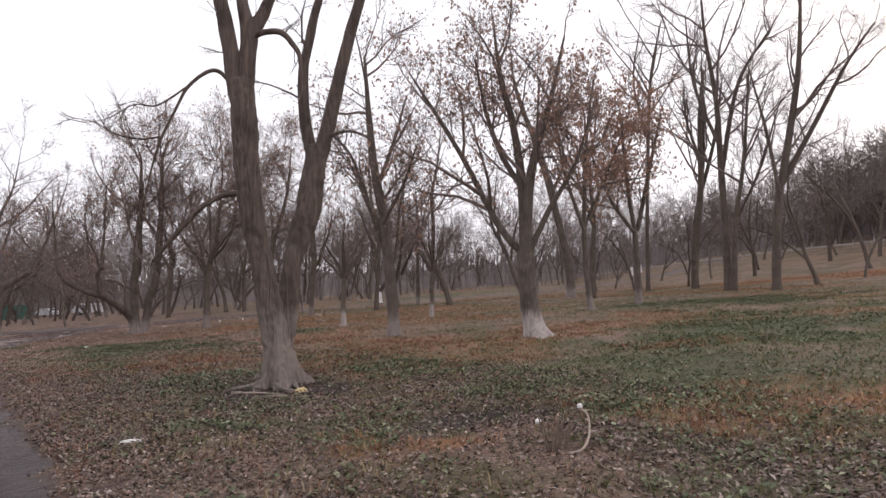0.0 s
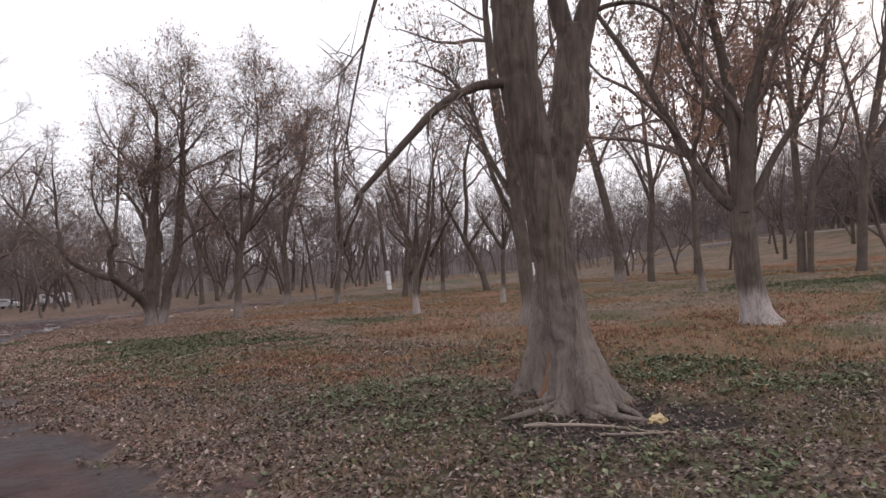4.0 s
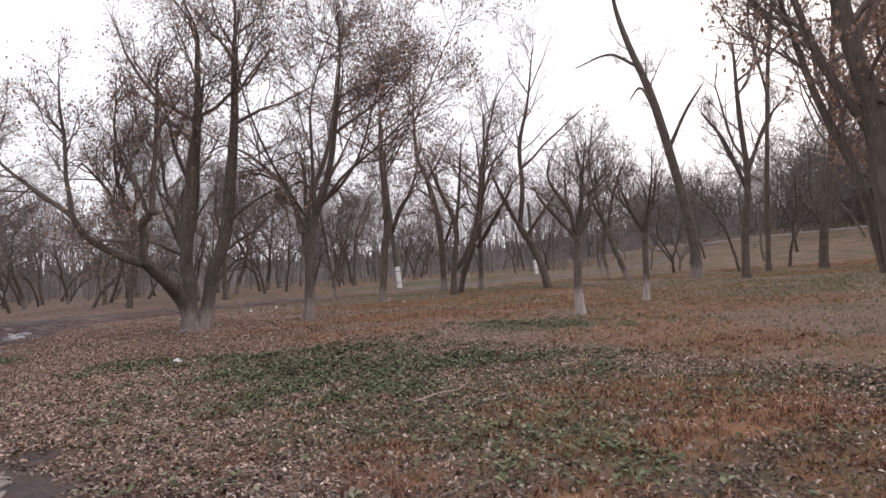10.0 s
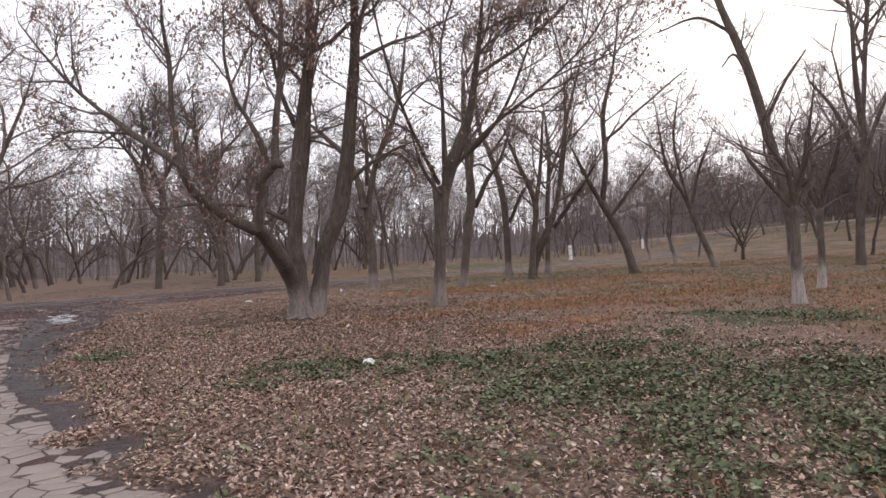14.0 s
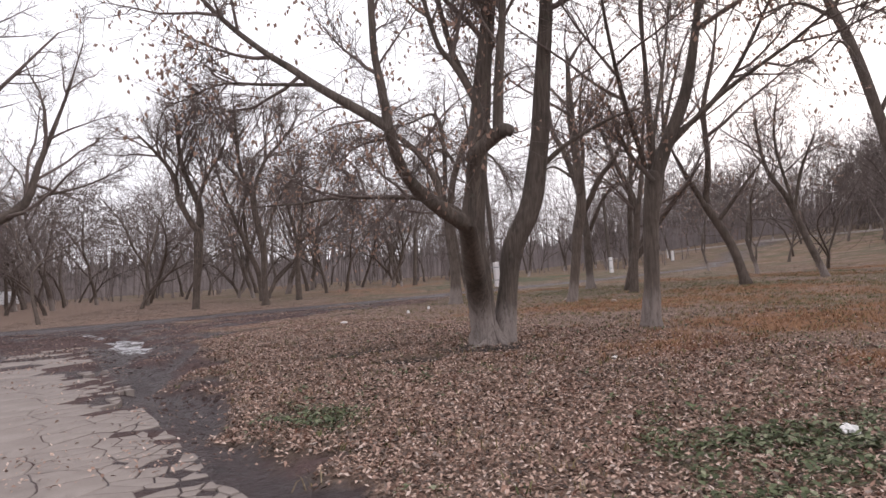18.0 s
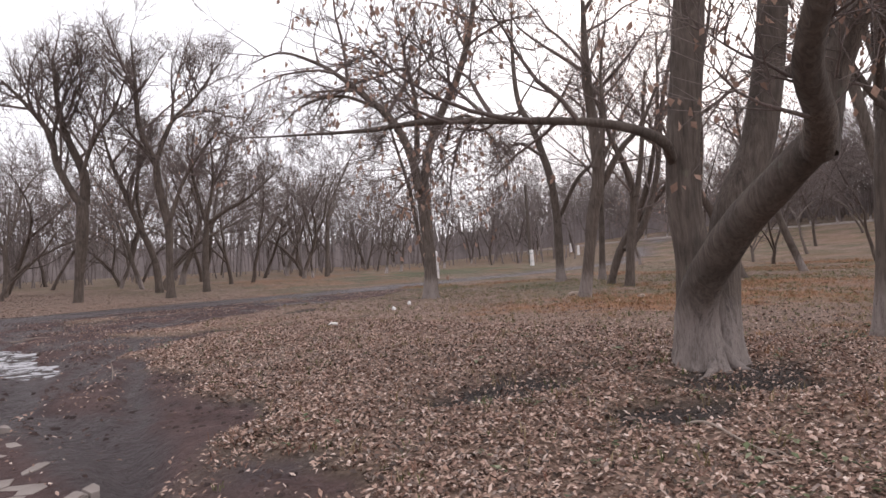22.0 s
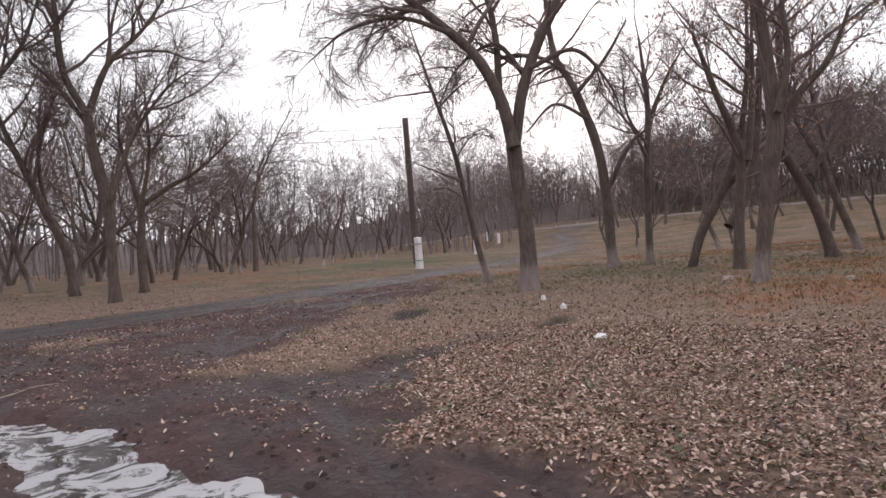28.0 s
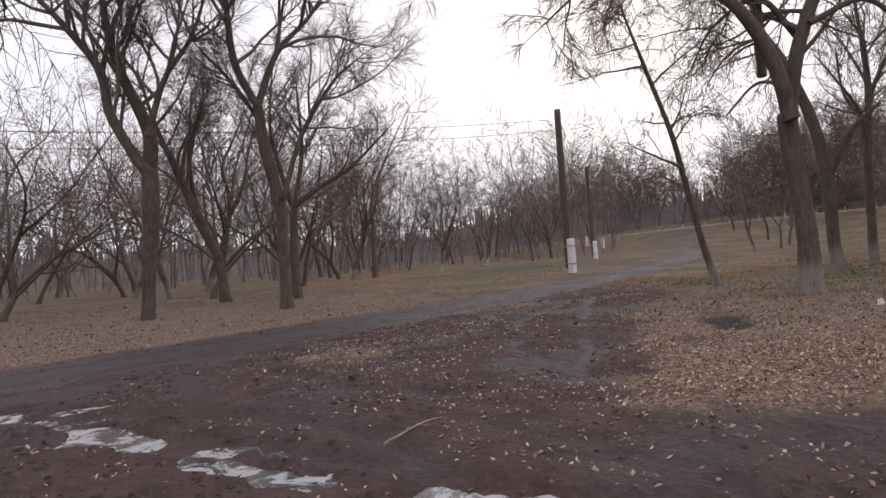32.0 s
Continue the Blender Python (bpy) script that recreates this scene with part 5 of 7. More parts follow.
tree(-29.5, 44.5, [
     [(-0.80, -0.42, -0.09, 0.526), (-0.69, -0.37, 1.21, 0.433), (-0.58, -0.31, 2.75, 0.414), (-0.49, -0.26, 3.42, 0.414)],
     [(-0.41, -0.22, 3.19, 0.245), (0.36, 0.19, 3.87, 0.179), (1.44, 0.76, 4.80, 0.150), (1.84, 0.97, 6.22, 0.104), (2.55, 1.34, 8.65, 0.056), (3.08, 1.62, 10.90, 0.019)],
     [(-0.72, 0.07, 3.33, 0.248), (-0.99, -0.07, 5.01, 0.181), (-0.77, 0.05, 7.96, 0.124), (-0.04, 0.43, 10.34, 0.057), (0.36, 0.64, 13.21, 0.019)],
     [(-0.43, -0.57, 3.17, 0.223), (-1.13, -0.93, 4.48, 0.177), (-2.03, -1.41, 6.37, 0.130), (-2.74, -1.78, 9.26, 0.074)],
     [(-0.67, -0.24, 5.20, 0.104), (-0.14, 0.04, 6.80, 0.076), (0.25, 0.24, 9.12, 0.028)],
     [(1.73, 1.14, 5.07, 0.048), (3.07, 1.84, 5.60, 0.038), (4.30, 2.49, 6.40, 0.019)],
     ], "thick old tree with low spreading limbs beside the lane", 60, bark=BARK_LIME, detail=2, per=(10, 8, 7), low=0.9)
tree(20.6, 38.9, [
     [(-0.19, 0.10, 0.24, 0.265), (0.08, -0.04, 4.09, 0.246), (0.32, -0.17, 6.10, 0.227)],
     [(0.32, -0.17, 6.03, 0.208), (0.87, -0.46, 8.75, 0.208), (1.66, -0.88, 13.41, 0.151), (2.06, -1.09, 18.18, 0.076)],
     [(0.50, 0.07, 6.31, 0.172), (2.37, -0.92, 9.95, 0.133), (4.07, -1.82, 13.33, 0.095), (5.40, -2.52, 15.35, 0.038)],
     [(0.17, -0.43, 5.89, 0.132), (-0.26, -0.20, 9.88, 0.094), (-0.86, 0.11, 13.85, 0.038)],
     ], "tall bare tree with a wide fork on the grassy rise", 61, per=(9, 8, 6), low=0.8, size=(0.4, 0.45, 0.9))
tree(18.6, 41.6, [
     [(0.03, -0.01, 0.32, 0.255), (0.11, -0.05, 4.44, 0.216), (0.09, -0.04, 8.09, 0.196), (0.09, -0.04, 12.54, 0.157), (-0.28, 0.13, 17.15, 0.098), (-0.35, 0.16, 21.81, 0.039)],
     [(0.23, 0.23, 7.77, 0.158), (1.48, -0.33, 13.53, 0.118), (3.45, -1.21, 16.85, 0.059)],
     [(-0.04, -0.31, 9.50, 0.117), (-1.20, 0.21, 13.79, 0.097), (-1.43, 0.31, 18.42, 0.039)],
     ], "tall slender bare tree on the grassy rise", 62, per=(9, 8, 6), low=0.35)
tree(19.4, 49.3, [
     [(0.01, -0.00, -0.04, 0.205), (0.21, -0.08, 3.81, 0.205), (0.51, -0.20, 5.93, 0.160), (1.21, -0.48, 10.17, 0.114), (1.47, -0.58, 17.14, 0.068)],
     ], "thin dark straight young tree", 63, per=(9, 6, 5), low=0.4)
tree(16.5, 50.0, [
     [(-0.32, 0.11, 1.02, 0.159), (-0.00, 0.00, 7.51, 0.136), (0.71, -0.23, 16.33, 0.113), (1.74, -0.57, 21.14, 0.045)],
     [(0.37, 0.09, 11.50, 0.091), (-0.42, 0.35, 16.56, 0.068), (0.18, 0.15, 20.59, 0.045)],
     ], "thin crooked young tree among the grass", 64, per=(9, 6, 5), low=0.4)
tree(7.1, 29.6, [
     [(-0.02, 0.01, -0.03, 0.144), (-0.18, 0.04, 1.91, 0.118), (-0.16, 0.04, 3.96, 0.118)],
     [(-0.16, 0.04, 3.91, 0.105), (0.14, -0.03, 7.85, 0.079), (0.65, -0.15, 10.99, 0.039)],
     [(-0.07, 0.43, 3.95, 0.093), (1.15, 0.14, 6.55, 0.066), (2.26, -0.13, 9.35, 0.027)],
     [(-0.24, -0.35, 3.66, 0.090), (-0.99, -0.18, 6.54, 0.065), (-1.35, -0.09, 9.73, 0.026)],
     ], "young tree with a crown full of rusty withered leaves", 65, bark=BARK_LIME, per=(9, 7, 6), leaves=6500, leaf_mat=RUSTY_LEAF, leaf_size=0.12, low=0.6)
tree(10.4, 32.9, [
     [(-0.13, 0.10, -0.00, 0.186), (-0.11, 0.08, 2.03, 0.159), (-0.12, 0.08, 3.77, 0.146)],
     [(-0.12, 0.09, 3.72, 0.120), (-0.32, 0.24, 6.30, 0.106), (-0.42, 0.31, 9.61, 0.053)],
     [(0.08, 0.31, 3.80, 0.121), (0.71, -0.15, 6.75, 0.094), (1.35, -0.61, 9.67, 0.040)],
     [(-0.27, -0.17, 3.73, 0.105), (-1.18, 0.49, 5.57, 0.079), (-1.89, 1.01, 7.94, 0.039)],
     ], "young tree with limewashed foot and rusty withered leaves", 66, bark=BARK_LIME, per=(9, 7, 6), leaves=4500, leaf_mat=RUSTY_LEAF, leaf_size=0.12, low=0.6)
tree(19.5, 49.5, [
     [(0.03, -0.03, -0.15, 0.285), (0.14, -0.13, 2.36, 0.265), (0.71, -0.67, 7.71, 0.224), (0.94, -0.89, 13.12, 0.163), (1.31, -1.25, 16.67, 0.102)],
     [(0.86, -0.40, 7.41, 0.143), (1.75, -1.25, 11.22, 0.123), (2.37, -1.85, 15.40, 0.061)],
     [(0.58, -0.97, 10.17, 0.121), (0.04, -0.45, 13.22, 0.081), (0.05, -0.46, 16.17, 0.040)],
     ], "tall straight bare tree with steep branches", 67, per=(9, 8, 6), low=0.3)
tree(10.4, 43.8, [
     [(0.02, -0.01, -0.09, 0.207), (0.08, -0.07, 2.38, 0.191), (0.31, -0.26, 5.29, 0.159), (0.16, -0.13, 8.87, 0.127), (0.10, -0.08, 12.48, 0.064)],
     [(0.42, 0.04, 4.75, 0.128), (-0.35, 0.68, 7.56, 0.096), (-1.14, 1.33, 9.23, 0.048)],
     [(0.08, -0.45, 5.25, 0.111), (0.95, -1.17, 8.03, 0.079), (1.79, -1.87, 9.31, 0.032)],
     ], "dark crooked tree with a bare twiggy crown", 68, per=(9, 8, 6), low=0.4)


def pollard(x, y, seed, label, height, girth, forks):
    """A cut-back young tree with a broom of upright shoots."""
    rng = np.random.RandomState(seed)
    tree(x, y, random_stems(rng, height, girth, 0.15, forks, 0.48), label, seed, bark=BARK_WHITE, per=(4, 4, 4), rise=(0.12, 0.08, 0.04), spread=(35, 35, 35), size=(0.5, 0.5, 0.6), low=0.9)


pollard(-4.2, 29.0, 501, "pollarded sapling with limewashed stem and a broom of shoots", 4.6, 0.13, 8)
pollard(-0.35, 33.1, 502, "pollarded sapling with pale limewashed stem", 5.0, 0.12, 8)


# ---- the wood ----
def limb_walk(rng, p, d, length, r0, r1, k, up, wander):
    """k points of a crooked limb that bends as it grows."""
    p, d = np.array(p, float), np.array(d, float)
    out = [(*p, r0)]
    for i in range(1, k):
        d = d + rng.randn(3) * wander + np.array([0, 0, up])
        d /= np.linalg.norm(d)
        p = p + d * length / (k - 1)
        out.append((*p, r0 + (r1 - r0) * (i / (k - 1)) ** 0.8))
    return out


def aside(rng, d, degrees):
    """A way turned off d by an angle, to a random side."""
    q = np.cross(d, rng.randn(3))
    q /= np.linalg.norm(q) + 1e-9
    return d * math.cos(radians(degrees)) + q * math.sin(radians(degrees))


def wood_stems(rng, height, girth, lean, forks, fork_at):
    """Stems of a crooked tree of the wood: a leaning trunk, forked limbs and limbs from these."""
    a = rng.rand() * 6.283
    d0 = np.array([lean * math.cos(a), lean * math.sin(a), 1.0])
    trunk = limb_walk(rng, (0, 0, 0), d0 / np.linalg.norm(d0), height * fork_at, girth, girth * 0.74, 5, 0.02, 0.08)
    out = [trunk]
    top = np.array(trunk[-1][:3])
    d = top - np.array(trunk[-2][:3])
    d /= np.linalg.norm(d)
    for i in range(forks):
        if i == 2:
            top = np.array(trunk[3][:3])
        limb = limb_walk(rng, top - d * 0.05, aside(rng, d, 16 + 30 * rng.rand()), height * (1 - fork_at) * (0.8 + 0.35 * rng.rand()), girth * (0.62 - 0.1 * (i > 1)), girth * 0.09, 6, 0.10, 0.19)
        out.append(limb)
        for j in (1, 2, 3)[:2 + (i == 0)]:
            q, q2 = np.array(limb[j]), np.array(limb[j + 1])
            e = (q2 - q)[:3] / np.linalg.norm((q2 - q)[:3])
            out.append(limb_walk(rng, q[:3], aside(rng, e, 35 + 30 * rng.rand()), height * (0.22 + 0.18 * rng.rand()), q[3] * 0.58, girth * 0.07, 5, 0.06, 0.22))
    return out


def young_tree(seed, height, girth, lean, forks, fork_at, label, bark, per, leaves=0, leaf_mat=None, leaf_size=0.12):
    rng = np.random.RandomState(seed)
    return tree(0, 0, wood_stems(rng, height, girth, lean, forks, fork_at), label, seed, bark=bark, per=per, low=0.7, leaves=leaves, leaf_mat=leaf_mat, leaf_size=leaf_size,
                size=(0.5, 0.55, 0.9), spread=(52, 48, 45), rise=(0.05, 0.02, 0.0), sides=7, thin=0.0085, twig_k=2, group="trees of the wood", sink=0.0, flare=0.25, twig_mat=TWIG_WOOD)


KINDS = [
    young_tree(301, 9.0, 0.14, 0.25, 3, 0.24, "dark crooked tree with a bare brushy crown", BARK, (5, 5, 4)),
    young_tree(302, 8.5, 0.13, 0.45, 2, 0.28, "leaning dark tree with bare twisting limbs", BARK, (6, 5, 4)),
    young_tree(303, 10.0, 0.16, 0.15, 3, 0.34, "bare forked tree with a limewashed foot", BARK_LIME, (5, 5, 4)),
    young_tree(304, 7.5, 0.12, 0.40, 3, 0.16, "low-forking bare tree of the wood edge", BARK, (5, 5, 4)),
    young_tree(305, 9.0, 0.14, 0.30, 3, 0.26, "bare tree with a few withered leaves", BARK_LIME, (5, 5, 4), 420),
    young_tree(306, 11.0, 0.17, 0.20, 2, 0.38, "tall bare tree with ascending limbs", BARK, (6, 5, 4)),
    young_tree(307, 8.0, 0.15, 0.20, 3, 0.30, "bare tree with a bright whitewashed foot", BARK_WHITE, (5, 5, 4)),
    young_tree(308, 9.5, 0.11, 0.55, 2, 0.33, "thin slanting tree with a sparse bare crown", BARK, (5, 5, 4)),
]


def plant(kind, x, y, turn, s):
    ob = copy_thing(KINDS[kind], pose(x, y, z_at(x, y) - 0.08, 0, 0, turn) @ Matrix.Scale(s, 4))
    return ob


def scatter_wood(rng, count, inside, gap, kinds, lo, hi):
    placed = []
    tries = 0
    while len(placed) < count and tries < count * 60:
        tries += 1
        x, y = inside(rng)
        if x is None:
            continue
        if all((x - a) ** 2 + (y - b) ** 2 > gap * gap for a, b in placed + TAKEN):
            placed.append((x, y))
            plant(kinds[rng.randint(len(kinds))], x, y, rng.rand() * 360, lo + (hi - lo) * rng.rand())
    return placed


HILL_PATH = [(36.0, 150.0), (44.0, 136.0), (50.0, 125.0), (54.5, 114.0), (57.5, 103.0), (60.0, 90.0), (62.5, 75.0), (65.0, 58.0)]


def hill_path():
    """The pale trodden path along the hill."""
    c = catmull([(x, y, 0, 1) for x, y in HILL_PATH], 90)[:, :2]
    n = np.gradient(c, axis=0)
    n = np.stack([-n[:, 1], n[:, 0]], 1) / np.linalg.norm(n, axis=1, keepdims=True)
    rows = []
    for w, dz in ((-0.95, -0.25), (-0.8, 0.14), (0.8, 0.14), (0.95, -0.25)):
        q = c + n * (w * (1 + 0.3 * (vnoise(np.arange(90), np.arange(90) * 0, 0.3, w) - 0.5)))[:, None]
        rows.append(np.stack([q[:, 0], q[:, 1], land(q[:, 0], q[:, 1]) + dz], 1))
    i = np.arange(89)
    f = np.concatenate([np.stack([k * 90 + i, k * 90 + i + 1, (k + 1) * 90 + i + 1, (k + 1) * 90 + i], -1) for k in range(3)])
    ob = new("path", mesh_from("path", np.vstack(rows), f, ASPHALT, True))
    tagged(ob, "pale trodden path running along the wooded hill", "path", kind="structure")


hill_path()
TAKEN = [(-25.3, 61.6), (-21.6, 60.4), (-20, 66.3), (-22.7, 68.6), (-12.3, 48.4), (-11, 52.4), (-4.25, 53.4), (-6, 66), (12, 87), (9.6, 47.3), (33, 112)]


def band(x0, x1, y0, y1, test):
    def inside(rng):
        x, y = x0 + (x1 - x0) * rng.rand(), y0 + (y1 - y0) * rng.rand()
        return (x, y) if test(x, y) else (None, None)
    return inside


WOOD_RNG = np.random.RandomState(77)
track_side = lambda x, y: line_distance(np.array([x]), np.array([y]), TRACK)
# the wood behind the track
scatter_wood(WOOD_RNG, 54, band(-66, -6, 62, 108, lambda x, y: y > 71 + 0.55 * (x + 20) * (x > -20) and not (x > -16 and y < 84)), 3.0, [0, 1, 2, 3, 4, 5, 7], 1.05, 1.6)
scatter_wood(WOOD_RNG, 14, band(-60, -28, 58, 76, lambda x, y: True), 3.4, [0, 1, 3, 5, 7], 1.0, 1.45)
scatter_wood(WOOD_RNG, 30, band(-18, 44, 84, 140, lambda x, y: track_side(x, y)[0][0] > 8 and y > 82 + 0.9 * x), 4.0, [0, 1, 2, 4, 5, 6], 0.85, 1.25)
# few trees on the open slope, more beyond the pale path along the hill
scatter_wood(WOOD_RNG, 18, band(24, 52, 40, 104, lambda x, y: track_side(x, y)[0][0] > 7), 5.0, [0, 1, 5, 7], 0.95, 1.5)
for k in range(len(HILL_PATH) - 1):
    (px, py), (qx, qy) = HILL_PATH[k], HILL_PATH[k + 1]
    for u in (0.15, 0.5, 0.8):
        plant(6, px + (qx - px) * u + 2.5 + WOOD_RNG.rand(), py + (qy - py) * u + WOOD_RNG.randn() * 0.6, WOOD_RNG.rand() * 360, 0.75 + 0.4 * WOOD_RNG.rand())
scatter_wood(WOOD_RNG, 24, band(58, 78, 34, 130, lambda x, y: x > 64 - 0.14 * (y - 60)), 4.0, [0, 1, 2, 5], 1.1, 1.5)
# trees beyond the track on the right
scatter_wood(WOOD_RNG, 7, band(4, 22, 52, 76, lambda x, y: track_side(x, y)[0][0] > 4 and x > 7), 5.0, [1, 3, 4], 0.8, 1.1)
# trees past the lane on the left
scatter_wood(WOOD_RNG, 18, band(-75, -30, 36, 60, lambda x, y: track_side(x, y)[0][0] > 3 and y > 38 - 0.2 * (x + 30)), 4.5, [0, 1, 2, 3, 7], 0.85, 1.25)
for kind_ob in KINDS:
    kind_ob.matrix_world = pose(-70 + 4 * KINDS.index(kind_ob), 86, z_at(-70 + 4 * KINDS.index(kind_ob), 86) - 0.08)


def far_wood(name, label, seed, count, place, material, low, tall, twig=0.02):
    """The wood farther off, where no tree can be told from the next."""
    rng = np.random.RandomState(seed)
    pts, rad = [], []
    for _ in range(count):
        x, y = place(rng)
        if track_side(x, y)[0][0] < 6:
            continue
        z = float(land(x, y))
        h = low + (tall - low) * rng.rand()
        lx, ly = rng.randn(2) * 1.7
        c = np.array([[x, y, z - 0.3], [x + lx * 0.4, y + ly * 0.4, z + h * 0.35], [x + lx, y + ly, z + h * 0.7], [x + lx * 1.2, y + ly * 1.2, z + h]])
        pts.append(c)
        rad.append(np.array([0.075, 0.06, 0.042, 0.015]) * (0.7 + 0.7 * rng.rand()))
    P, R = np.array(pts), np.array(rad)
    P1, R1 = grow(rng, P, R, 9, 0.16, 0.5, 52, 4, 0.06, 0.24, 0.012)
    P2, R2 = grow(rng, P1, R1, 8, 0.15, 0.55, 48, 2, 0.02, 0.2, 0.011)
    V, Fc, off = [], [], 0
    for p, r, s in ((P, R, 5), (P1, R1, 3), (P2, np.maximum(R2, twig), 3)):
        v, f = tubes(p, r, s)
        V.append(v)
        Fc.append(f + off)
        off += len(v)
    ob = new(name, mesh_from(name, np.vstack(V), np.vstack(Fc), material, True))
    tagged(ob, label, "wood", kind="stuff")


# far_wood takes the twig colour paled for haze
far_wood("far_wood", "distant bare wood of grey-brown trunks and twigs, colour paled for air haze", 9, 500, lambda rng: (-140 + 185 * rng.rand(), 98 + 44 * rng.rand()), TWIG_HAZE, 9, 15)
far_wood("hill_wood", "dense dark brown bare wood on the hillside", 10, 760, lambda rng: (lambda y, r: (67 - 0.16 * (y - 60) + 34 * r, y))(20 + 150 * rng.rand(), rng.rand() ** 1.2), TWIG_HILL, 8, 14, 0.034)


def treeline():
    """The last line of the wood on the horizon: a ragged mass of brush with an uneven top."""
    rng = np.random.RandomState(31)
    n = 3000
    a = np.radians(np.linspace(-110, 140, n))
    V, Fc = [], []
    for row, (dist, top) in enumerate(((128.0, 4.2), (165.0, 8.0))):
        x, y = -10 + dist * np.sin(a), 30 + dist * np.cos(a)
        z = land(x, y)
        t = np.arange(n)
        h = top * (0.55 + 0.3 * vnoise(t, t * 0, 0.03, row) + 0.4 * vnoise(t, t * 0, 0.16, row + 5) + 0.75 * rng.rand(n) ** 2)
        depth = 2.0
        ring = [np.stack([x + np.sin(a) * o, y + np.cos(a) * o, z + hh], 1) for o, hh in ((0, -1.0), (depth * 0.4, h * 0.7), (depth, h), (depth * 1.8, h * 0.6), (depth * 2.2, -1.0))]
        off = len(np.vstack(V)) if V else 0
        V.append(np.vstack(ring))
        for k in range(4):
            i = np.arange(n - 1)
            Fc.append(np.stack([off + k * n + i, off + k * n + i + 1, off + (k + 1) * n + i + 1, off + (k + 1) * n + i], -1))
    # the brush colour has distance haze mixed in
    ob = new("backdrop", mesh_from("backdrop", np.vstack(V), np.vstack(Fc), BRUSH_HAZE))
    tagged(ob, "far line of bare woodland on the horizon, grey-brown with painted haze", "backdrop", kind="structure")


treeline()


# ---- whitewashed poles along the track ----
def utility_pole(x, y, lean_x, lean_y, height, base_h, label, has_pole=True):
    ob = thing("utility_pole", pose(x, y, z_at(x, y) - 0.1, lean_x, lean_y, 18), label, "pole", "poles along the track")
    bm = bmesh.new()
    bmesh.ops.create_cube(bm, size=1.0)
    for v in bm.verts:
        top = v.co.z > 0
        v.co.x *= 0.40 if not top else 0.36
        v.co.y *= 0.30 if not top else 0.27
        v.co.z = base_h + 0.1 if top else -0.2
    bmesh.ops.bevel(bm, geom=bm.edges[:], offset=0.03, segments=2, affect="EDGES")
    part("concrete_stub", bm, LIME, ob, "whitewashed concrete stub")
    if has_pole:
        st = [(0.0, 0.20, 0.35, 0.19), (0.01, 0.21, height * 0.4, 0.18), (-0.01, 0.2, height * 0.75, 0.165), (0, 0.2, height, 0.155)]
        part("pole", trunk_mesh("pole", st, 12, 24, POLE_WOOD, 0, rough=0.05, seed=3), POLE_WOOD, ob, "weathered wooden pole")
        for z in (0.6, base_h - 0.25):
            b2 = bmesh.new()
            bmesh.ops.create_cone(b2, segments=16, radius1=0.32, radius2=0.32, depth=0.05, cap_ends=False)
            bmesh.ops.translate(b2, verts=b2.verts, vec=(0, 0.09, z))
            bmesh.ops.solidify(b2, geom=b2.faces[:], thickness=0.012)
            part("wire_binding", b2, STEEL, ob, "wire binding")
    return ob


utility_pole(-6.0, 66.0, 4.5, -7.0, 8.3, 1.75, "old leaning wooden pole on a whitewashed concrete stub beside the track")
utility_pole(12.0, 87.2, 3.0, -6.0, 8.6, 1.65, "leaning wooden pole on a whitewashed stub farther along the track")


def overhead_wires():
    """Two slack wires carried along the track by the poles."""
    ob = thing("overhead_wire", pose(-6.1, 66.2, z_at(-6, 66) + 7.9), "thin slack overhead wires between the old poles", "wire")
    for k, off in enumerate((0.0, 0.55)):
        for (x1, y1, z1), sag in (((-72.0, 56.0, -1.2), 2.2), ((18.1, 21.2, 0.9), 0.5)):
            u = np.linspace(0, 1, 24)
            end = np.array([x1 + 6.1 * (x1 < 0), y1 - 66.2 * (x1 < 0), z1])
            p = np.outer(u, end) - np.outer(4 * sag * u * (1 - u), [0, 0, 1]) - np.array([0, 0, off])
            part("wire", mesh_from("wire", *tubes(p[None], np.full((1, 24), 0.012), 4), POLE_WOOD, True), POLE_WOOD, ob)


overhead_wires()
utility_pole(33.0, 112.4, 0.0, -1.0, 0, 1.5, "short upright whitewashed stub at the track's edge", False)
utility_pole(37.4, 121.8, 0.0, -2.0, 0, 1.5, "short whitewashed stub far along the track", False)


# ---- what lies and grows on the ground ----
def sample(rng, n, x0, x1, y0, y1, density, reach=0.0):
    """Places drawn at random in a box and kept by a density of 0 to 1, thinned out past a reach from the lane."""
    x, y = x0 + (x1 - x0) * rng.rand(n), y0 + (y1 - y0) * rng.rand(n)
    if reach:
        near = rng.rand(n) < 0.12 + 0.88 * near_walk(x, y, reach)
        x, y = x[near], y[near]
        n = len(x)
    reg = regions(x, y)
    keep = rng.rand(n) < density(x, y, reg)
    x, y = x[keep], y[keep]
    reg = {k: v[keep] for k, v in reg.items()}
    return x, y, ground_height(x, y, reg), reg


def near_walk(x, y, reach):
    """1 beside the line walked, falling to 0 at that many metres to its right."""
    d, side = line_distance(x, y, LANE + [(-26.5, 43.0)])
    return sstep(reach - d, 0, reach * 0.5)


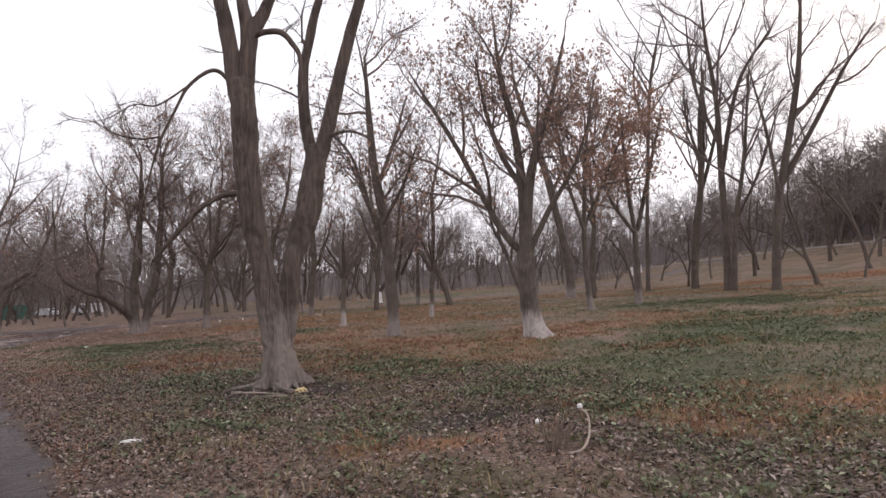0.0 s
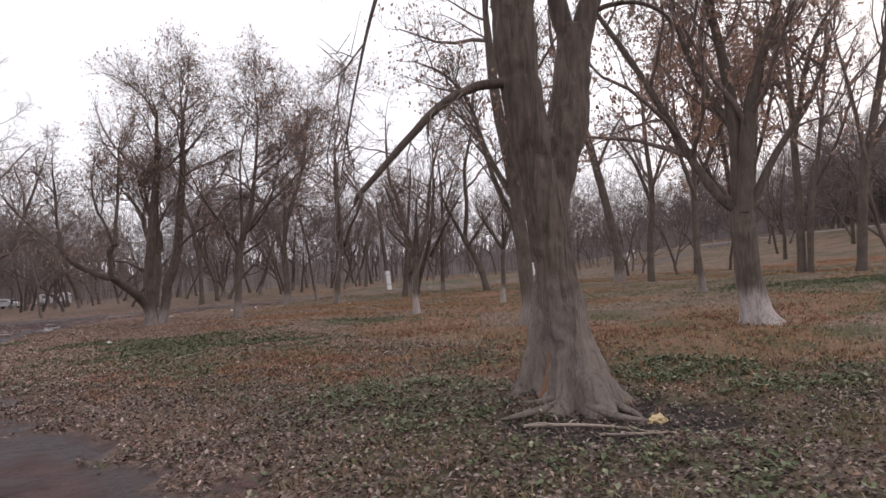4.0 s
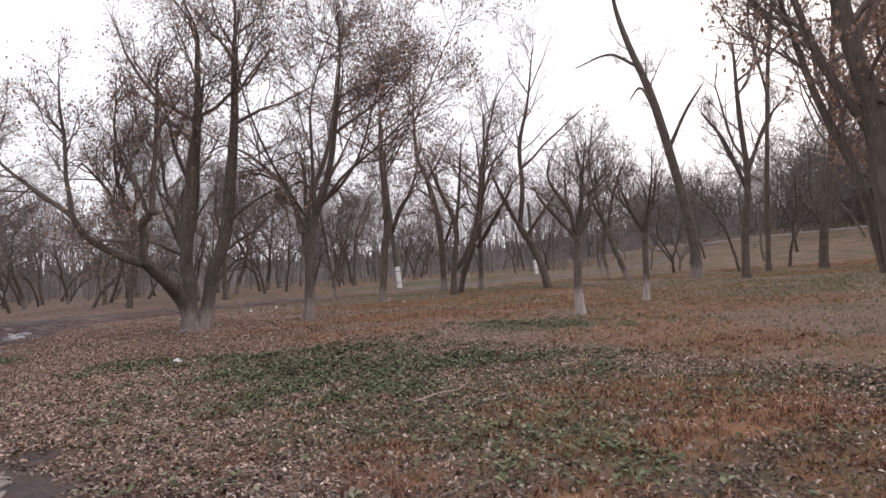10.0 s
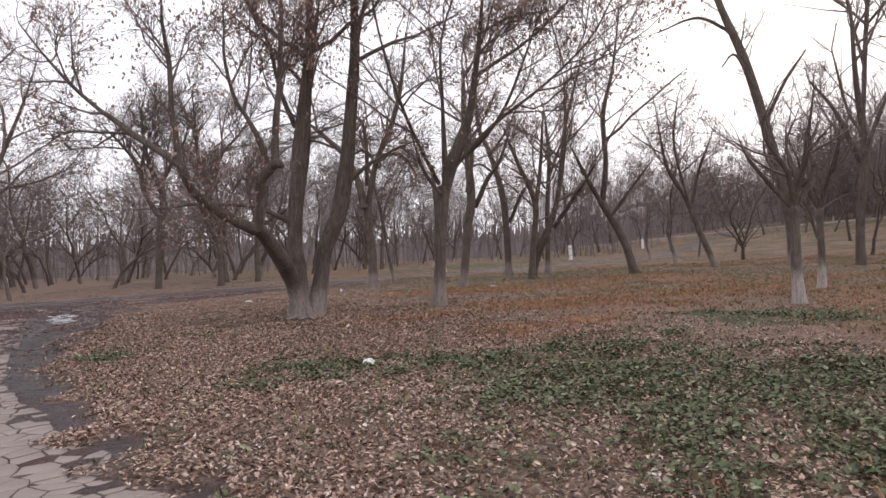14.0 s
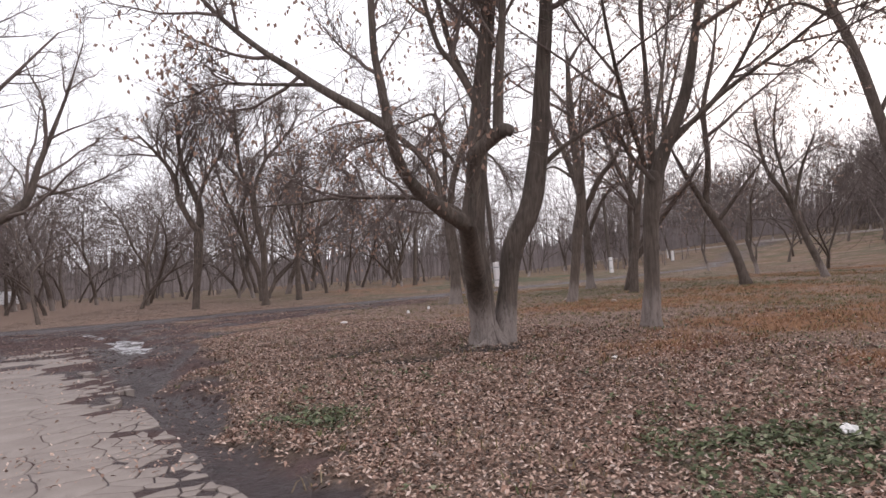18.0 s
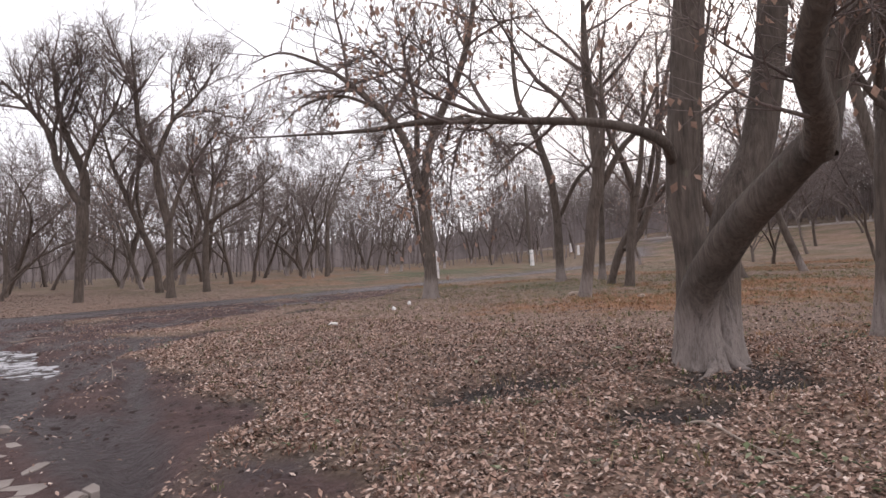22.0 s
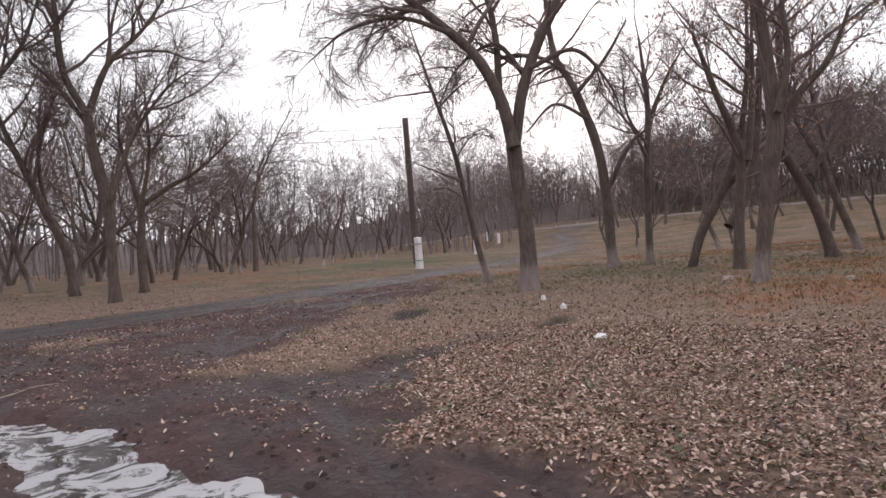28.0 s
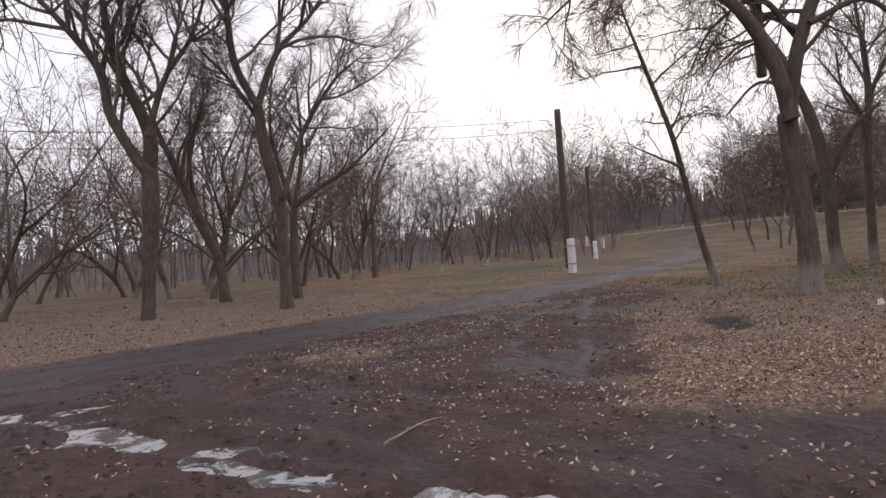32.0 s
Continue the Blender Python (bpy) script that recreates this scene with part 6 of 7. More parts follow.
def sample_beside(rng, n, far, density):
    """Places on the right of the lane, closest together along its edge."""
    p = np.array(LANE)
    cut = np.concatenate([[0], np.cumsum(np.linalg.norm(np.diff(p, axis=0), axis=1))])
    s = 13.5 + (cut[-1] - 13.5) * rng.rand(n)
    i = np.clip(np.searchsorted(cut, s) - 1, 0, len(p) - 2)
    d = (p[i + 1] - p[i]) / (cut[i + 1] - cut[i])[:, None]
    w = far * rng.rand(n) ** 1.35
    x, y = (p[i] + d * (s - cut[i])[:, None] + np.stack([d[:, 1], -d[:, 0]], 1) * w[:, None]).T
    reg = regions(x, y)
    keep = rng.rand(n) < density(x, y, reg)
    x, y = x[keep], y[keep]
    reg = {k: v[keep] for k, v in reg.items()}
    return x, y, ground_height(x, y, reg), reg


def lying_leaves(name, label, seed, n, box, density, size, material, reach=0.0):
    rng = np.random.RandomState(seed)
    x, y, z, reg = sample(rng, n, *box, density, reach) if len(box) == 4 else sample_beside(rng, n, box[0], density)
    m = len(x)
    a = rng.rand(m) * 6.283
    tilt = rng.randn(m, 2) * 0.38
    s = size * (0.55 + 0.85 * rng.rand(m))
    ux = np.stack([np.cos(a), np.sin(a), tilt[:, 0]], 1)
    uy = np.stack([-np.sin(a), np.cos(a), tilt[:, 1]], 1)
    c = np.stack([x, y, z + 0.006 + 0.02 * rng.rand(m)], 1)
    curl = (0.05 + 0.45 * rng.rand(m))[:, None] * np.array([[0, 0, 1.0]])
    sx = s[:, None]
    w = (0.16 + 0.16 * rng.rand(m))[:, None]
    v = np.stack([c - ux * sx * 0.5, c - uy * sx * w + curl * sx * 0.5 - ux * sx * 0.05, c + ux * sx * 0.5 + curl * sx * 0.3, c + uy * sx * w + curl * sx * 0.5], 1)
    i = np.arange(m)[:, None] * 4
    f = np.concatenate([i + np.array([[0, 1, 2]]), i + np.array([[0, 2, 3]])])
    ob = new(name, mesh_from(name, v.reshape(-1, 3), f, material))
    return tagged(ob, label, "leaves", kind="stuff")


def blades(name, label, category, seed, n, box, density, height, width, material, lean=0.5, clump=6):
    """Tufts of narrow grass blades."""
    rng = np.random.RandomState(seed)
    x, y, z, reg = sample(rng, n, *box, density) if len(box) == 4 else sample_beside(rng, n, box[0], density)
    m = len(x) * clump
    x, y, z = (np.repeat(q, clump) for q in (x, y, z))
    x = x + rng.randn(m) * height * 0.35
    y = y + rng.randn(m) * height * 0.35
    a = rng.rand(m) * 6.283
    h = height * (0.4 + 0.9 * rng.rand(m))
    b = a + rng.randn(m) * 0.8
    bend = h * lean * (0.3 + rng.rand(m))
    w = width * (0.6 + 0.8 * rng.rand(m))
    base = np.stack([x, y, z - 0.01], 1)
    side = np.stack([-np.sin(a), np.cos(a), 0 * a], 1) * w[:, None]
    midp = base + np.stack([np.cos(b) * bend * 0.35, np.sin(b) * bend * 0.35, h * 0.6], 1)
    tip = base + np.stack([np.cos(b) * bend, np.sin(b) * bend, h * (1 - 0.25 * lean)], 1)
    v = np.stack([base - side, base + side, midp + side * 0.7, midp - side * 0.7, tip], 1)
    i = np.arange(m)[:, None] * 5
    f = np.concatenate([i + np.array([[0, 1, 2]]), i + np.array([[0, 2, 3]]), i + np.array([[3, 2, 4]])])
    ob = new(name, mesh_from(name, v.reshape(-1, 3), f, material))
    return tagged(ob, label, category, kind="stuff")


def weeds(name, label, seed, n, box, density, size, material):
    """Low rosettes of broad green leaves."""
    rng = np.random.RandomState(seed)
    x, y, z, reg = sample(rng, n, *box, density) if len(box) == 4 else sample_beside(rng, n, box[0], density)
    per = 5
    m = len(x) * per
    x, y, z = (np.repeat(q, per) for q in (x, y, z))
    a = rng.rand(m) * 6.283
    s = size * (0.5 + 0.9 * rng.rand(m))
    lift = (0.25 + 0.55 * rng.rand(m))
    c = np.stack([x + rng.randn(m) * size * 0.5, y + rng.randn(m) * size * 0.5, z + 0.01 + 0.05 * rng.rand(m)], 1)
    u = np.stack([np.cos(a), np.sin(a), lift], 1) * s[:, None]
    t = np.stack([-np.sin(a), np.cos(a), 0 * a], 1) * (s * 0.34)[:, None]
    dip = np.stack([0 * a, 0 * a, -s * 0.22], 1)
    v = np.stack([c, c + u * 0.55 + t, c + u + dip, c + u * 0.55 - t], 1)
    i = np.arange(m)[:, None] * 4
    f = np.concatenate([i + np.array([[0, 1, 2]]), i + np.array([[0, 2, 3]])])
    ob = new(name, mesh_from(name, v.reshape(-1, 3), f, material))
    return tagged(ob, label, "weeds", kind="stuff")


NEAR = (-29.0, 9.0, 2.0, 58.0)
off_mud = lambda r: (1 - r["mud"]) * (1 - 0.6 * r["soil"])
lying_leaves("fallen_leaves", "dense layer of curled tan and brown fallen leaves", 21, 1100000, NEAR,
             lambda x, y, r: (0.26 + 0.74 * r["leafy"]) * off_mud(r) * (1 - 0.3 * r["green"]) * (1 - 0.85 * r["rust"]) * (1 - 0.7 * sstep(19.0 - y, 0.0, 6.0)) * (0.35 + 0.9 * sstep(fbm(x, y, 0.9, 3, 6), 0.3, 0.6)), 0.037, FALLEN, 12)
lying_leaves("red_brown_leaves", "scattered reddish brown fallen leaves under the trees", 22, 260000, NEAR,
             lambda x, y, r: (0.2 + 0.8 * r["leafy"]) * off_mud(r) * (1 - 0.8 * r["green"]) * sstep(fbm(x, y, 0.25, 3, 12), 0.42, 0.6), 0.043, FALLEN_RED, 11)
lying_leaves("leaves_on_mud", "a few pale leaves trodden into the mud", 23, 110000, (-34.0, -10.0, 26.0, 58.0),
             lambda x, y, r: r["mud"] * (0.10 + 0.5 * sstep(fbm(x, y, 0.7, 3, 14), 0.5, 0.68) + 0.8 * sstep(x + 0.25 * (y - 41), -23.2, -21.2) * sstep(fbm(x, y, 0.9, 3, 15), 0.36, 0.55)) * (1 - r["arc"]) * sstep(r["d_track"], 1.2, 2.2), 0.042, FALLEN)
lying_leaves("far_leaves", "thin leaf cover between the trees farther off", 24, 130000, (-34.0, 24.0, 22.0, 80.0),
             lambda x, y, r: (0.2 + 0.8 * r["leafy"]) * off_mud(r) * (1 - near_walk(x, y, 10)), 0.055, FALLEN_DARK)
blades("rust_grass", "dry rust-coloured grass in matted tufts", "grass", 31, 64000, (-18.0, 34.0, 3.0, 60.0),
       lambda x, y, r: np.clip(r["rust"], 0, 1) ** 1.3 * off_mud(r) * 0.9, 0.12, 0.0055, RUST_GRASS, 1.1, 8)
blades("red_weed", "low reddish withered weeds", "weeds", 32, 26000, (-12.0, 6.0, 12.0, 24.0),
       lambda x, y, r: r["rust"] * off_mud(r) * sstep(fbm(x, y, 1.2, 3, 16), 0.4, 0.65) * 0.6, 0.08, 0.009, RED_GRASS, 0.9)
blades("straw_grass", "withered straw-coloured grass", "grass", 33, 42000, (-20.0, 30.0, 2.0, 56.0),
       lambda x, y, r: off_mud(r) * (1 - 0.5 * r["leafy"]) * (1 - r["green"]) * 0.55 * sstep(fbm(x, y, 0.6, 3, 18), 0.42, 0.62), 0.13, 0.005, STRAW, 0.7)
blades("green_grass", "sparse dull green grass", "grass", 34, 78000, (-20.0, 24.0, 2.0, 56.0),
       lambda x, y, r: off_mud(r) * (1 - 0.6 * r["leafy"]) * (0.42 + 0.5 * r["green"]) * sstep(fbm(x, y, 0.45, 3, 20), 0.32, 0.54), 0.085, 0.005, GREEN_GRASS, 0.7)
weeds("green_weeds", "patches of low broad-leaved green weeds", 35, 120000, (-18.0, 22.0, 6.0, 34.0),
      lambda x, y, r: (np.clip(r["green"], 0, 1) ** 1.2 * 0.85 * (0.35 + sstep(fbm(x, y, 1.6, 3, 29), 0.4, 0.62)) + 0.07 * r["leafy"] * sstep(fbm(x, y, 0.8, 3, 33), 0.5, 0.65)) * off_mud(r), 0.052, GREEN_WEED)


early = lambda y: sstep(15.0 - y, 0.0, 5.0)
lying_leaves("dark_leaves", "damp dark brown fallen leaves matted on the grass", 25, 560000, (-20.0, 9.0, 2.0, 36.0),
             lambda x, y, r: (0.18 + 0.72 * early(y)) * off_mud(r) * (1 - 0.5 * r["green"]) * (1 - 0.6 * r["rust"]) * (0.3 + 0.9 * sstep(fbm(x, y, 0.7, 3, 37), 0.35, 0.6)), 0.046, FALLEN_DARK, 13)


BESIDE = (8.5,)
late = lambda y: sstep(y, 15.0, 23.0)
FALLEN_GREY = island_material("grey_brown_fallen_leaf", ((0.0, (0.038, 0.027, 0.022)), (0.35, (0.10, 0.072, 0.058)), (0.65, (0.19, 0.14, 0.115)), (0.88, (0.30, 0.23, 0.195)), (1.0, (0.46, 0.38, 0.335))), 0.65)
lying_leaves("leaf_litter", "thick curled tan leaf litter along the lane", 26, 330000, BESIDE,
             lambda x, y, r: late(y) * off_mud(r) * (1 - 0.45 * r["green"]) * (1 - 0.5 * r["rust"]) * (0.45 + 0.6 * sstep(fbm(x, y, 0.8, 3, 44), 0.3, 0.6)), 0.043, FALLEN)
lying_leaves("shaded_leaf_litter", "dark underlying layer of damp leaf litter", 27, 150000, BESIDE, lambda x, y, r: (0.32 + 0.12 * late(y)) * off_mud(r) * (1 - 0.6 * r["rust"]), 0.046, FALLEN_DARK)
lying_leaves("grey_leaf_litter", "matted grey-brown leaves among the withered grass", 28, 260000, BESIDE,
             lambda x, y, r: (1 - 0.8 * late(y)) * off_mud(r) * (1 - 0.25 * r["green"]) * (1 - 0.85 * r["rust"]) * (0.4 + 0.7 * sstep(fbm(x, y, 0.6, 3, 45), 0.3, 0.6)), 0.048, FALLEN_GREY)
blades("withered_stalks", "thin tangled brown stalks of withered weeds", "weeds", 36, 36000, BESIDE,
       lambda x, y, r: off_mud(r) * (1 - 0.55 * late(y)) * (0.30 + 0.9 * r["rust"]) * (0.4 + sstep(fbm(x, y, 1.1, 3, 46), 0.4, 0.6)), 0.10, 0.0028, RED_GRASS, 1.5, 6)
weeds("low_weeds", "dense low green weeds among the leaves", 37, 42000, BESIDE,
      lambda x, y, r: off_mud(r) * (np.clip(r["green"], 0, 1) * 0.9 * (1 - 0.45 * early(y)) + 0.11 * sstep(fbm(x, y, 0.9, 3, 47), 0.45, 0.62) * (1 - 0.7 * late(y))), 0.055, GREEN_WEED)


def clods(seed, n):
    """Small lumps of trodden mud."""
    rng = np.random.RandomState(seed)
    x, y, z, reg = sample(rng, n, -31.0, -15.0, 27.0, 54.0, lambda x, y, r: r["mud"] * sstep(fbm(x, y, 1.1, 3, 27), 0.42, 0.6) * sstep(r["d_track"], 0.9, 1.5) * (1 - 0.8 * r["arc"]) * np.where((r["lane"] < 0.4) & (r["lane"] > -1.5) & (y < 37), 0, 1))
    m = len(x)
    s = 0.010 + 0.028 * rng.rand(m) ** 2
    a = np.arange(5) * 2 * np.pi / 5
    ang = a[None] + rng.rand(m, 1) * 6.28
    rr = s[:, None] * (0.7 + 0.7 * rng.rand(m, 5))
    low = np.stack([x[:, None] + np.cos(ang) * rr * 1.3, y[:, None] + np.sin(ang) * rr * 1.3, (z - 0.012)[:, None] + 0 * rr], -1)
    high = np.stack([x[:, None] + np.cos(ang) * rr * 0.75, y[:, None] + np.sin(ang) * rr * 0.75, z[:, None] + rr * (0.25 + 0.4 * rng.rand(m, 1))], -1)
    v = np.concatenate([low, high], 1)
    i = np.arange(m)[:, None] * 10
    k = np.arange(5)
    k2 = (k + 1) % 5
    f = np.concatenate([np.concatenate([i + np.array([[p, q, q + 5]]), i + np.array([[p, q + 5, p + 5]])]) for p, q in zip(k, k2)] + [i + np.array([[5, 6, 7]]), i + np.array([[5, 7, 8]]), i + np.array([[5, 8, 9]])])
    ob = new("mud_clods", mesh_from("mud_clods", v.reshape(-1, 3), f, CLOD))
    return tagged(ob, "small dark clods and crumbs of trodden mud", "mud", kind="stuff")


clods(41, 24000)
cracked_lane()


# ---- small things ----
def rock_mesh(bm, rx, ry, rz, seed, cuts=2):
    rng = np.random.RandomState(seed)
    bmesh.ops.create_icosphere(bm, subdivisions=cuts, radius=1.0)
    for v in bm.verts:
        k = 1 + 0.28 * (noise.noise(Vector(v.co) * 1.7 + Vector((seed, 0, 0))))
        v.co = Vector((v.co.x * rx * k, v.co.y * ry * k, v.co.z * rz * k))


def litter(x, y, rx, ry, rz, turn, material, label, seed, name="litter"):
    """A crumpled scrap with creased facets, lying on the ground."""
    bm = bmesh.new()
    bmesh.ops.create_icosphere(bm, subdivisions=3, radius=1.0)
    for v in bm.verts:
        k = 1 + 0.55 * noise.noise(Vector(v.co) * 2.3 + Vector((seed, seed * 0.7, 0)))
        v.co = Vector((v.co.x * rx * k, v.co.y * ry * k, max(v.co.z, -0.35) * rz * k))
    me = bpy.data.meshes.new(name)
    bm.to_mesh(me)
    bm.free()
    me.materials.append(material)
    ob = new(name, me)
    ob.matrix_world = pose(x, y, z_at(x, y) + rz * 0.3, 0, 0, turn)
    return tagged(ob, label, "litter")


litter(-2.23, 10.8, 0.10, 0.07, 0.06, 30, BREAD, "pale yellow crust lying by the roots", 1)
litter(-3.53, 7.33, 0.13, 0.05, 0.03, 20, PAPER, "torn white scrap lying on the leaves", 2)
litter(-13.64, 25.1, 0.085, 0.07, 0.06, 50, PAPER, "crumpled white paper ball on the leaves", 3)
litter(-17.25, 40.8, 0.12, 0.07, 0.05, 10, PAPER, "crumpled white paper on fallen leaves", 4)
litter(-14.9, 44.2, 0.07, 0.06, 0.07, 70, PAPER, "small white scrap standing among leaves", 5)
litter(-13.9, 46.0, 0.05, 0.05, 0.09, 40, PAPER, "small white cup lying on leaves", 6)
litter(-8.45, 45.2, 0.22, 0.12, 0.10, 15, DEADWOOD, "bleached lump of wood near a tree foot", 7, "wood_lump")
litter(-7.8, 42.5, 0.2, 0.1, 0.07, 60, DEADWOOD, "pale broken wood on the leaves", 8, "wood_lump")
litter(-12.1, 20.1, 0.04, 0.03, 0.02, 0, PAPER, "tiny white scrap in the weeds", 9)
litter(-13.85, 28.9, 0.05, 0.04, 0.03, 0, PAPER, "tiny pale scrap under the tree", 10)


def stick(points, label, material=None, name="stick", twigs=3, seed=0):
    """A fallen branch with side twigs, lying on the ground."""
    x0, y0 = points[0][0], points[0][1]
    z0 = z_at(x0, y0)
    ob = thing(name, pose(x0, y0, z0), label, "branch")
    st = [(x - x0, y - y0, z_at(x, y) - z0 + lift + r, r) for x, y, lift, r in points]
    m = material or DEADWOOD
    part("stem", trunk_mesh("stem", st, 8, 14, m, 0, rough=0.1, seed=seed), m, ob)
    rng = np.random.RandomState(seed + 90)
    for _ in range(twigs):
        i = rng.randint(len(st) - 1)
        u = rng.rand()
        b = [st[i][k] * (1 - u) + st[i + 1][k] * u for k in range(4)]
        a = rng.rand() * 6.28
        L = 0.1 + 0.2 * rng.rand()
        part("twig", trunk_mesh("twig", [(b[0], b[1], b[2], b[3] * 0.6), (b[0] + math.cos(a) * L * 0.5, b[1] + math.sin(a) * L * 0.5, b[2] + 0.03, b[3] * 0.45),
                                         (b[0] + math.cos(a) * L, b[1] + math.sin(a) * L, b[2] + 0.02, b[3] * 0.2)], 6, 6, m, 0, seed=seed), m, ob)
    return ob


stick([(-16.55, 30.3, 0.0, 0.008), (-16.6, 29.95, 0.05, 0.009), (-16.58, 29.6, 0.02, 0.007), (-16.6, 29.2, 0.0, 0.004)], "thin bleached twig lying near the big tree", seed=1)
stick([(-9.75, 19.35, 0.0, 0.016), (-9.45, 19.5, 0.05, 0.014), (-9.25, 19.4, 0.09, 0.010), (-9.1, 19.5, 0.16, 0.006)], "small dead branch lying in the grass", seed=2, twigs=4)
stick([(-24.1, 43.7, 0.0, 0.012), (-23.9, 43.85, 0.02, 0.011), (-23.65, 43.95, 0.0, 0.008), (-23.4, 44.1, 0.0, 0.005)], "broken pale twig pressed into the mud", seed=3)
stick([(-3.5, 11.05, 0.0, 0.02), (-3.2, 10.9, 0.02, 0.018), (-2.8, 10.75, 0.01, 0.014), (-2.4, 10.45, 0.0, 0.008)], "surface root twisting over bare soil", DEADWOOD, "stick", 4, 4)
stick([(-2.9, 10.5, 0.0, 0.012), (-2.6, 10.35, 0.03, 0.012), (-2.2, 10.4, 0.0, 0.007)], "dry stick on the dark soil", DEADWOOD, "stick", 3, 5)
stick([(-21.1, 36.15, 0.0, 0.006), (-21.1, 36.2, 0.12, 0.005), (-21.13, 36.25, 0.22, 0.003)], "dry stalk standing at the mud edge", DEADWOOD, "stalk", 2, 6)
stick([(-16.2, 33.2, 0.0, 0.01), (-16.25, 33.1, 0.14, 0.008), (-16.15, 33.0, 0.26, 0.004)], "dry forked stalk among the leaves", DEADWOOD, "stalk", 3, 7)


def fungus_stump():
    """A rotten cut bush with bent dead shoots and white fungus."""
    x, y = 1.25, 5.68
    ob = thing("dead_bush", pose(x, y, z_at(x, y)), "cut dead bush with bent shoots and white tips in the grass", "bush")
    rng = np.random.RandomState(4)
    for i in range(11):
        a = rng.rand() * 6.28
        h = 0.12 + 0.22 * rng.rand()
        r = 0.10 * rng.rand()
        part("shoot", trunk_mesh("shoot", [(math.cos(a) * r, math.sin(a) * r, -0.03, 0.012), (math.cos(a) * (r + 0.05), math.sin(a) * (r + 0.05), h * 0.6, 0.010), (math.cos(a) * (r + 0.08), math.sin(a) * (r + 0.08), h, 0.006)], 8, 8, WITHERED, 0, rough=0.1, seed=i), WITHERED, ob)
    part("bent_shoot", trunk_mesh("bent_shoot", [(0.05, -0.15, 0.0, 0.014), (0.22, -0.2, 0.04, 0.014), (0.33, -0.05, 0.14, 0.012), (0.36, 0.1, 0.30, 0.010), (0.30, 0.16, 0.36, 0.012)], 8, 20, DEADWOOD, 0, rough=0.1, seed=2), DEADWOOD, ob, "bleached bent shoot")
    for k, (px, py, pz) in enumerate(((0.30, 0.17, 0.38), (-0.12, 0.1, 0.26))):
        bm = bmesh.new()
        rock_mesh(bm, 0.03, 0.025, 0.025, k + 3)
        bmesh.ops.translate(bm, verts=bm.verts, vec=(px, py, pz))
        part("white_tip", bm, PAPER, ob, "white fungus tip")


fungus_stump()


# ---- far left: fence, cars, pylon ----
def box(bm, x0, x1, y0, y1, z0, z1, bevel=0.0):
    b = bmesh.new()
    bmesh.ops.create_cube(b, size=1.0)
    for v in b.verts:
        v.co = Vector((x0 if v.co.x < 0 else x1, y0 if v.co.y < 0 else y1, z0 if v.co.z < 0 else z1))
    if bevel:
        bmesh.ops.bevel(b, geom=b.edges[:], offset=bevel, segments=2, affect="EDGES")
    me = bpy.data.meshes.new("tmp")
    b.to_mesh(me)
    b.free()
    bm.from_mesh(me)
    bpy.data.meshes.remove(me)


def green_fence():
    x0, y0, x1, y1 = -62.0, 99.0, -98.0, 118.0
    n = 15
    ob = thing("fence", pose(x0, y0, float(land(x0, y0))), "dark green sheet-metal fence far beyond the lane", "fence")
    L = math.hypot(x1 - x0, y1 - y0)
    turn = math.degrees(math.atan2(y1 - y0, x1 - x0))
    step = L / n
    sheet = bmesh.new()
    rings = []
    for k in range(25):
        d = 0.03 if k // 2 % 2 else 0.0
        rings.append([sheet.verts.new((step * k / 24 + (0.03 if k % 2 else 0.0) * (k < 24), yy + d, zz)) for yy, zz in ((-0.02, 0.12), (0.02, 0.12), (0.02, 2.25), (-0.02, 2.25))])
    for p, q in zip(rings, rings[1:]):
        for k in range(4):
            sheet.faces.new((p[k], p[(k + 1) % 4], q[(k + 1) % 4], q[k]))
    sheet.faces.new(rings[0][::-1])
    sheet.faces.new(rings[-1])
    bmesh.ops.recalc_face_normals(sheet, faces=sheet.faces[:])
    me = bpy.data.meshes.new("fence_panel")
    sheet.to_mesh(me)
    sheet.free()
    me.materials.append(FENCE_GREEN)
    post = bmesh.new()
    box(post, -0.04, 0.04, 0.05, 0.13, -0.3, 2.3, 0.008)
    pm = bpy.data.meshes.new("fence_post")
    post.to_mesh(pm)
    post.free()
    pm.materials.append(STEEL)
    for i in range(n):
        px, py = x0 + (x1 - x0) * i / n, y0 + (y1 - y0) * i / n
        dz = float(land(px, py)) - float(land(x0, y0))
        for nm, data in (("panel", me), ("post", pm)):
            o = new(nm, data)
            o.parent = ob
            o.matrix_basis = pose(px - x0, py - y0, dz, 0, 0, turn)


green_fence()


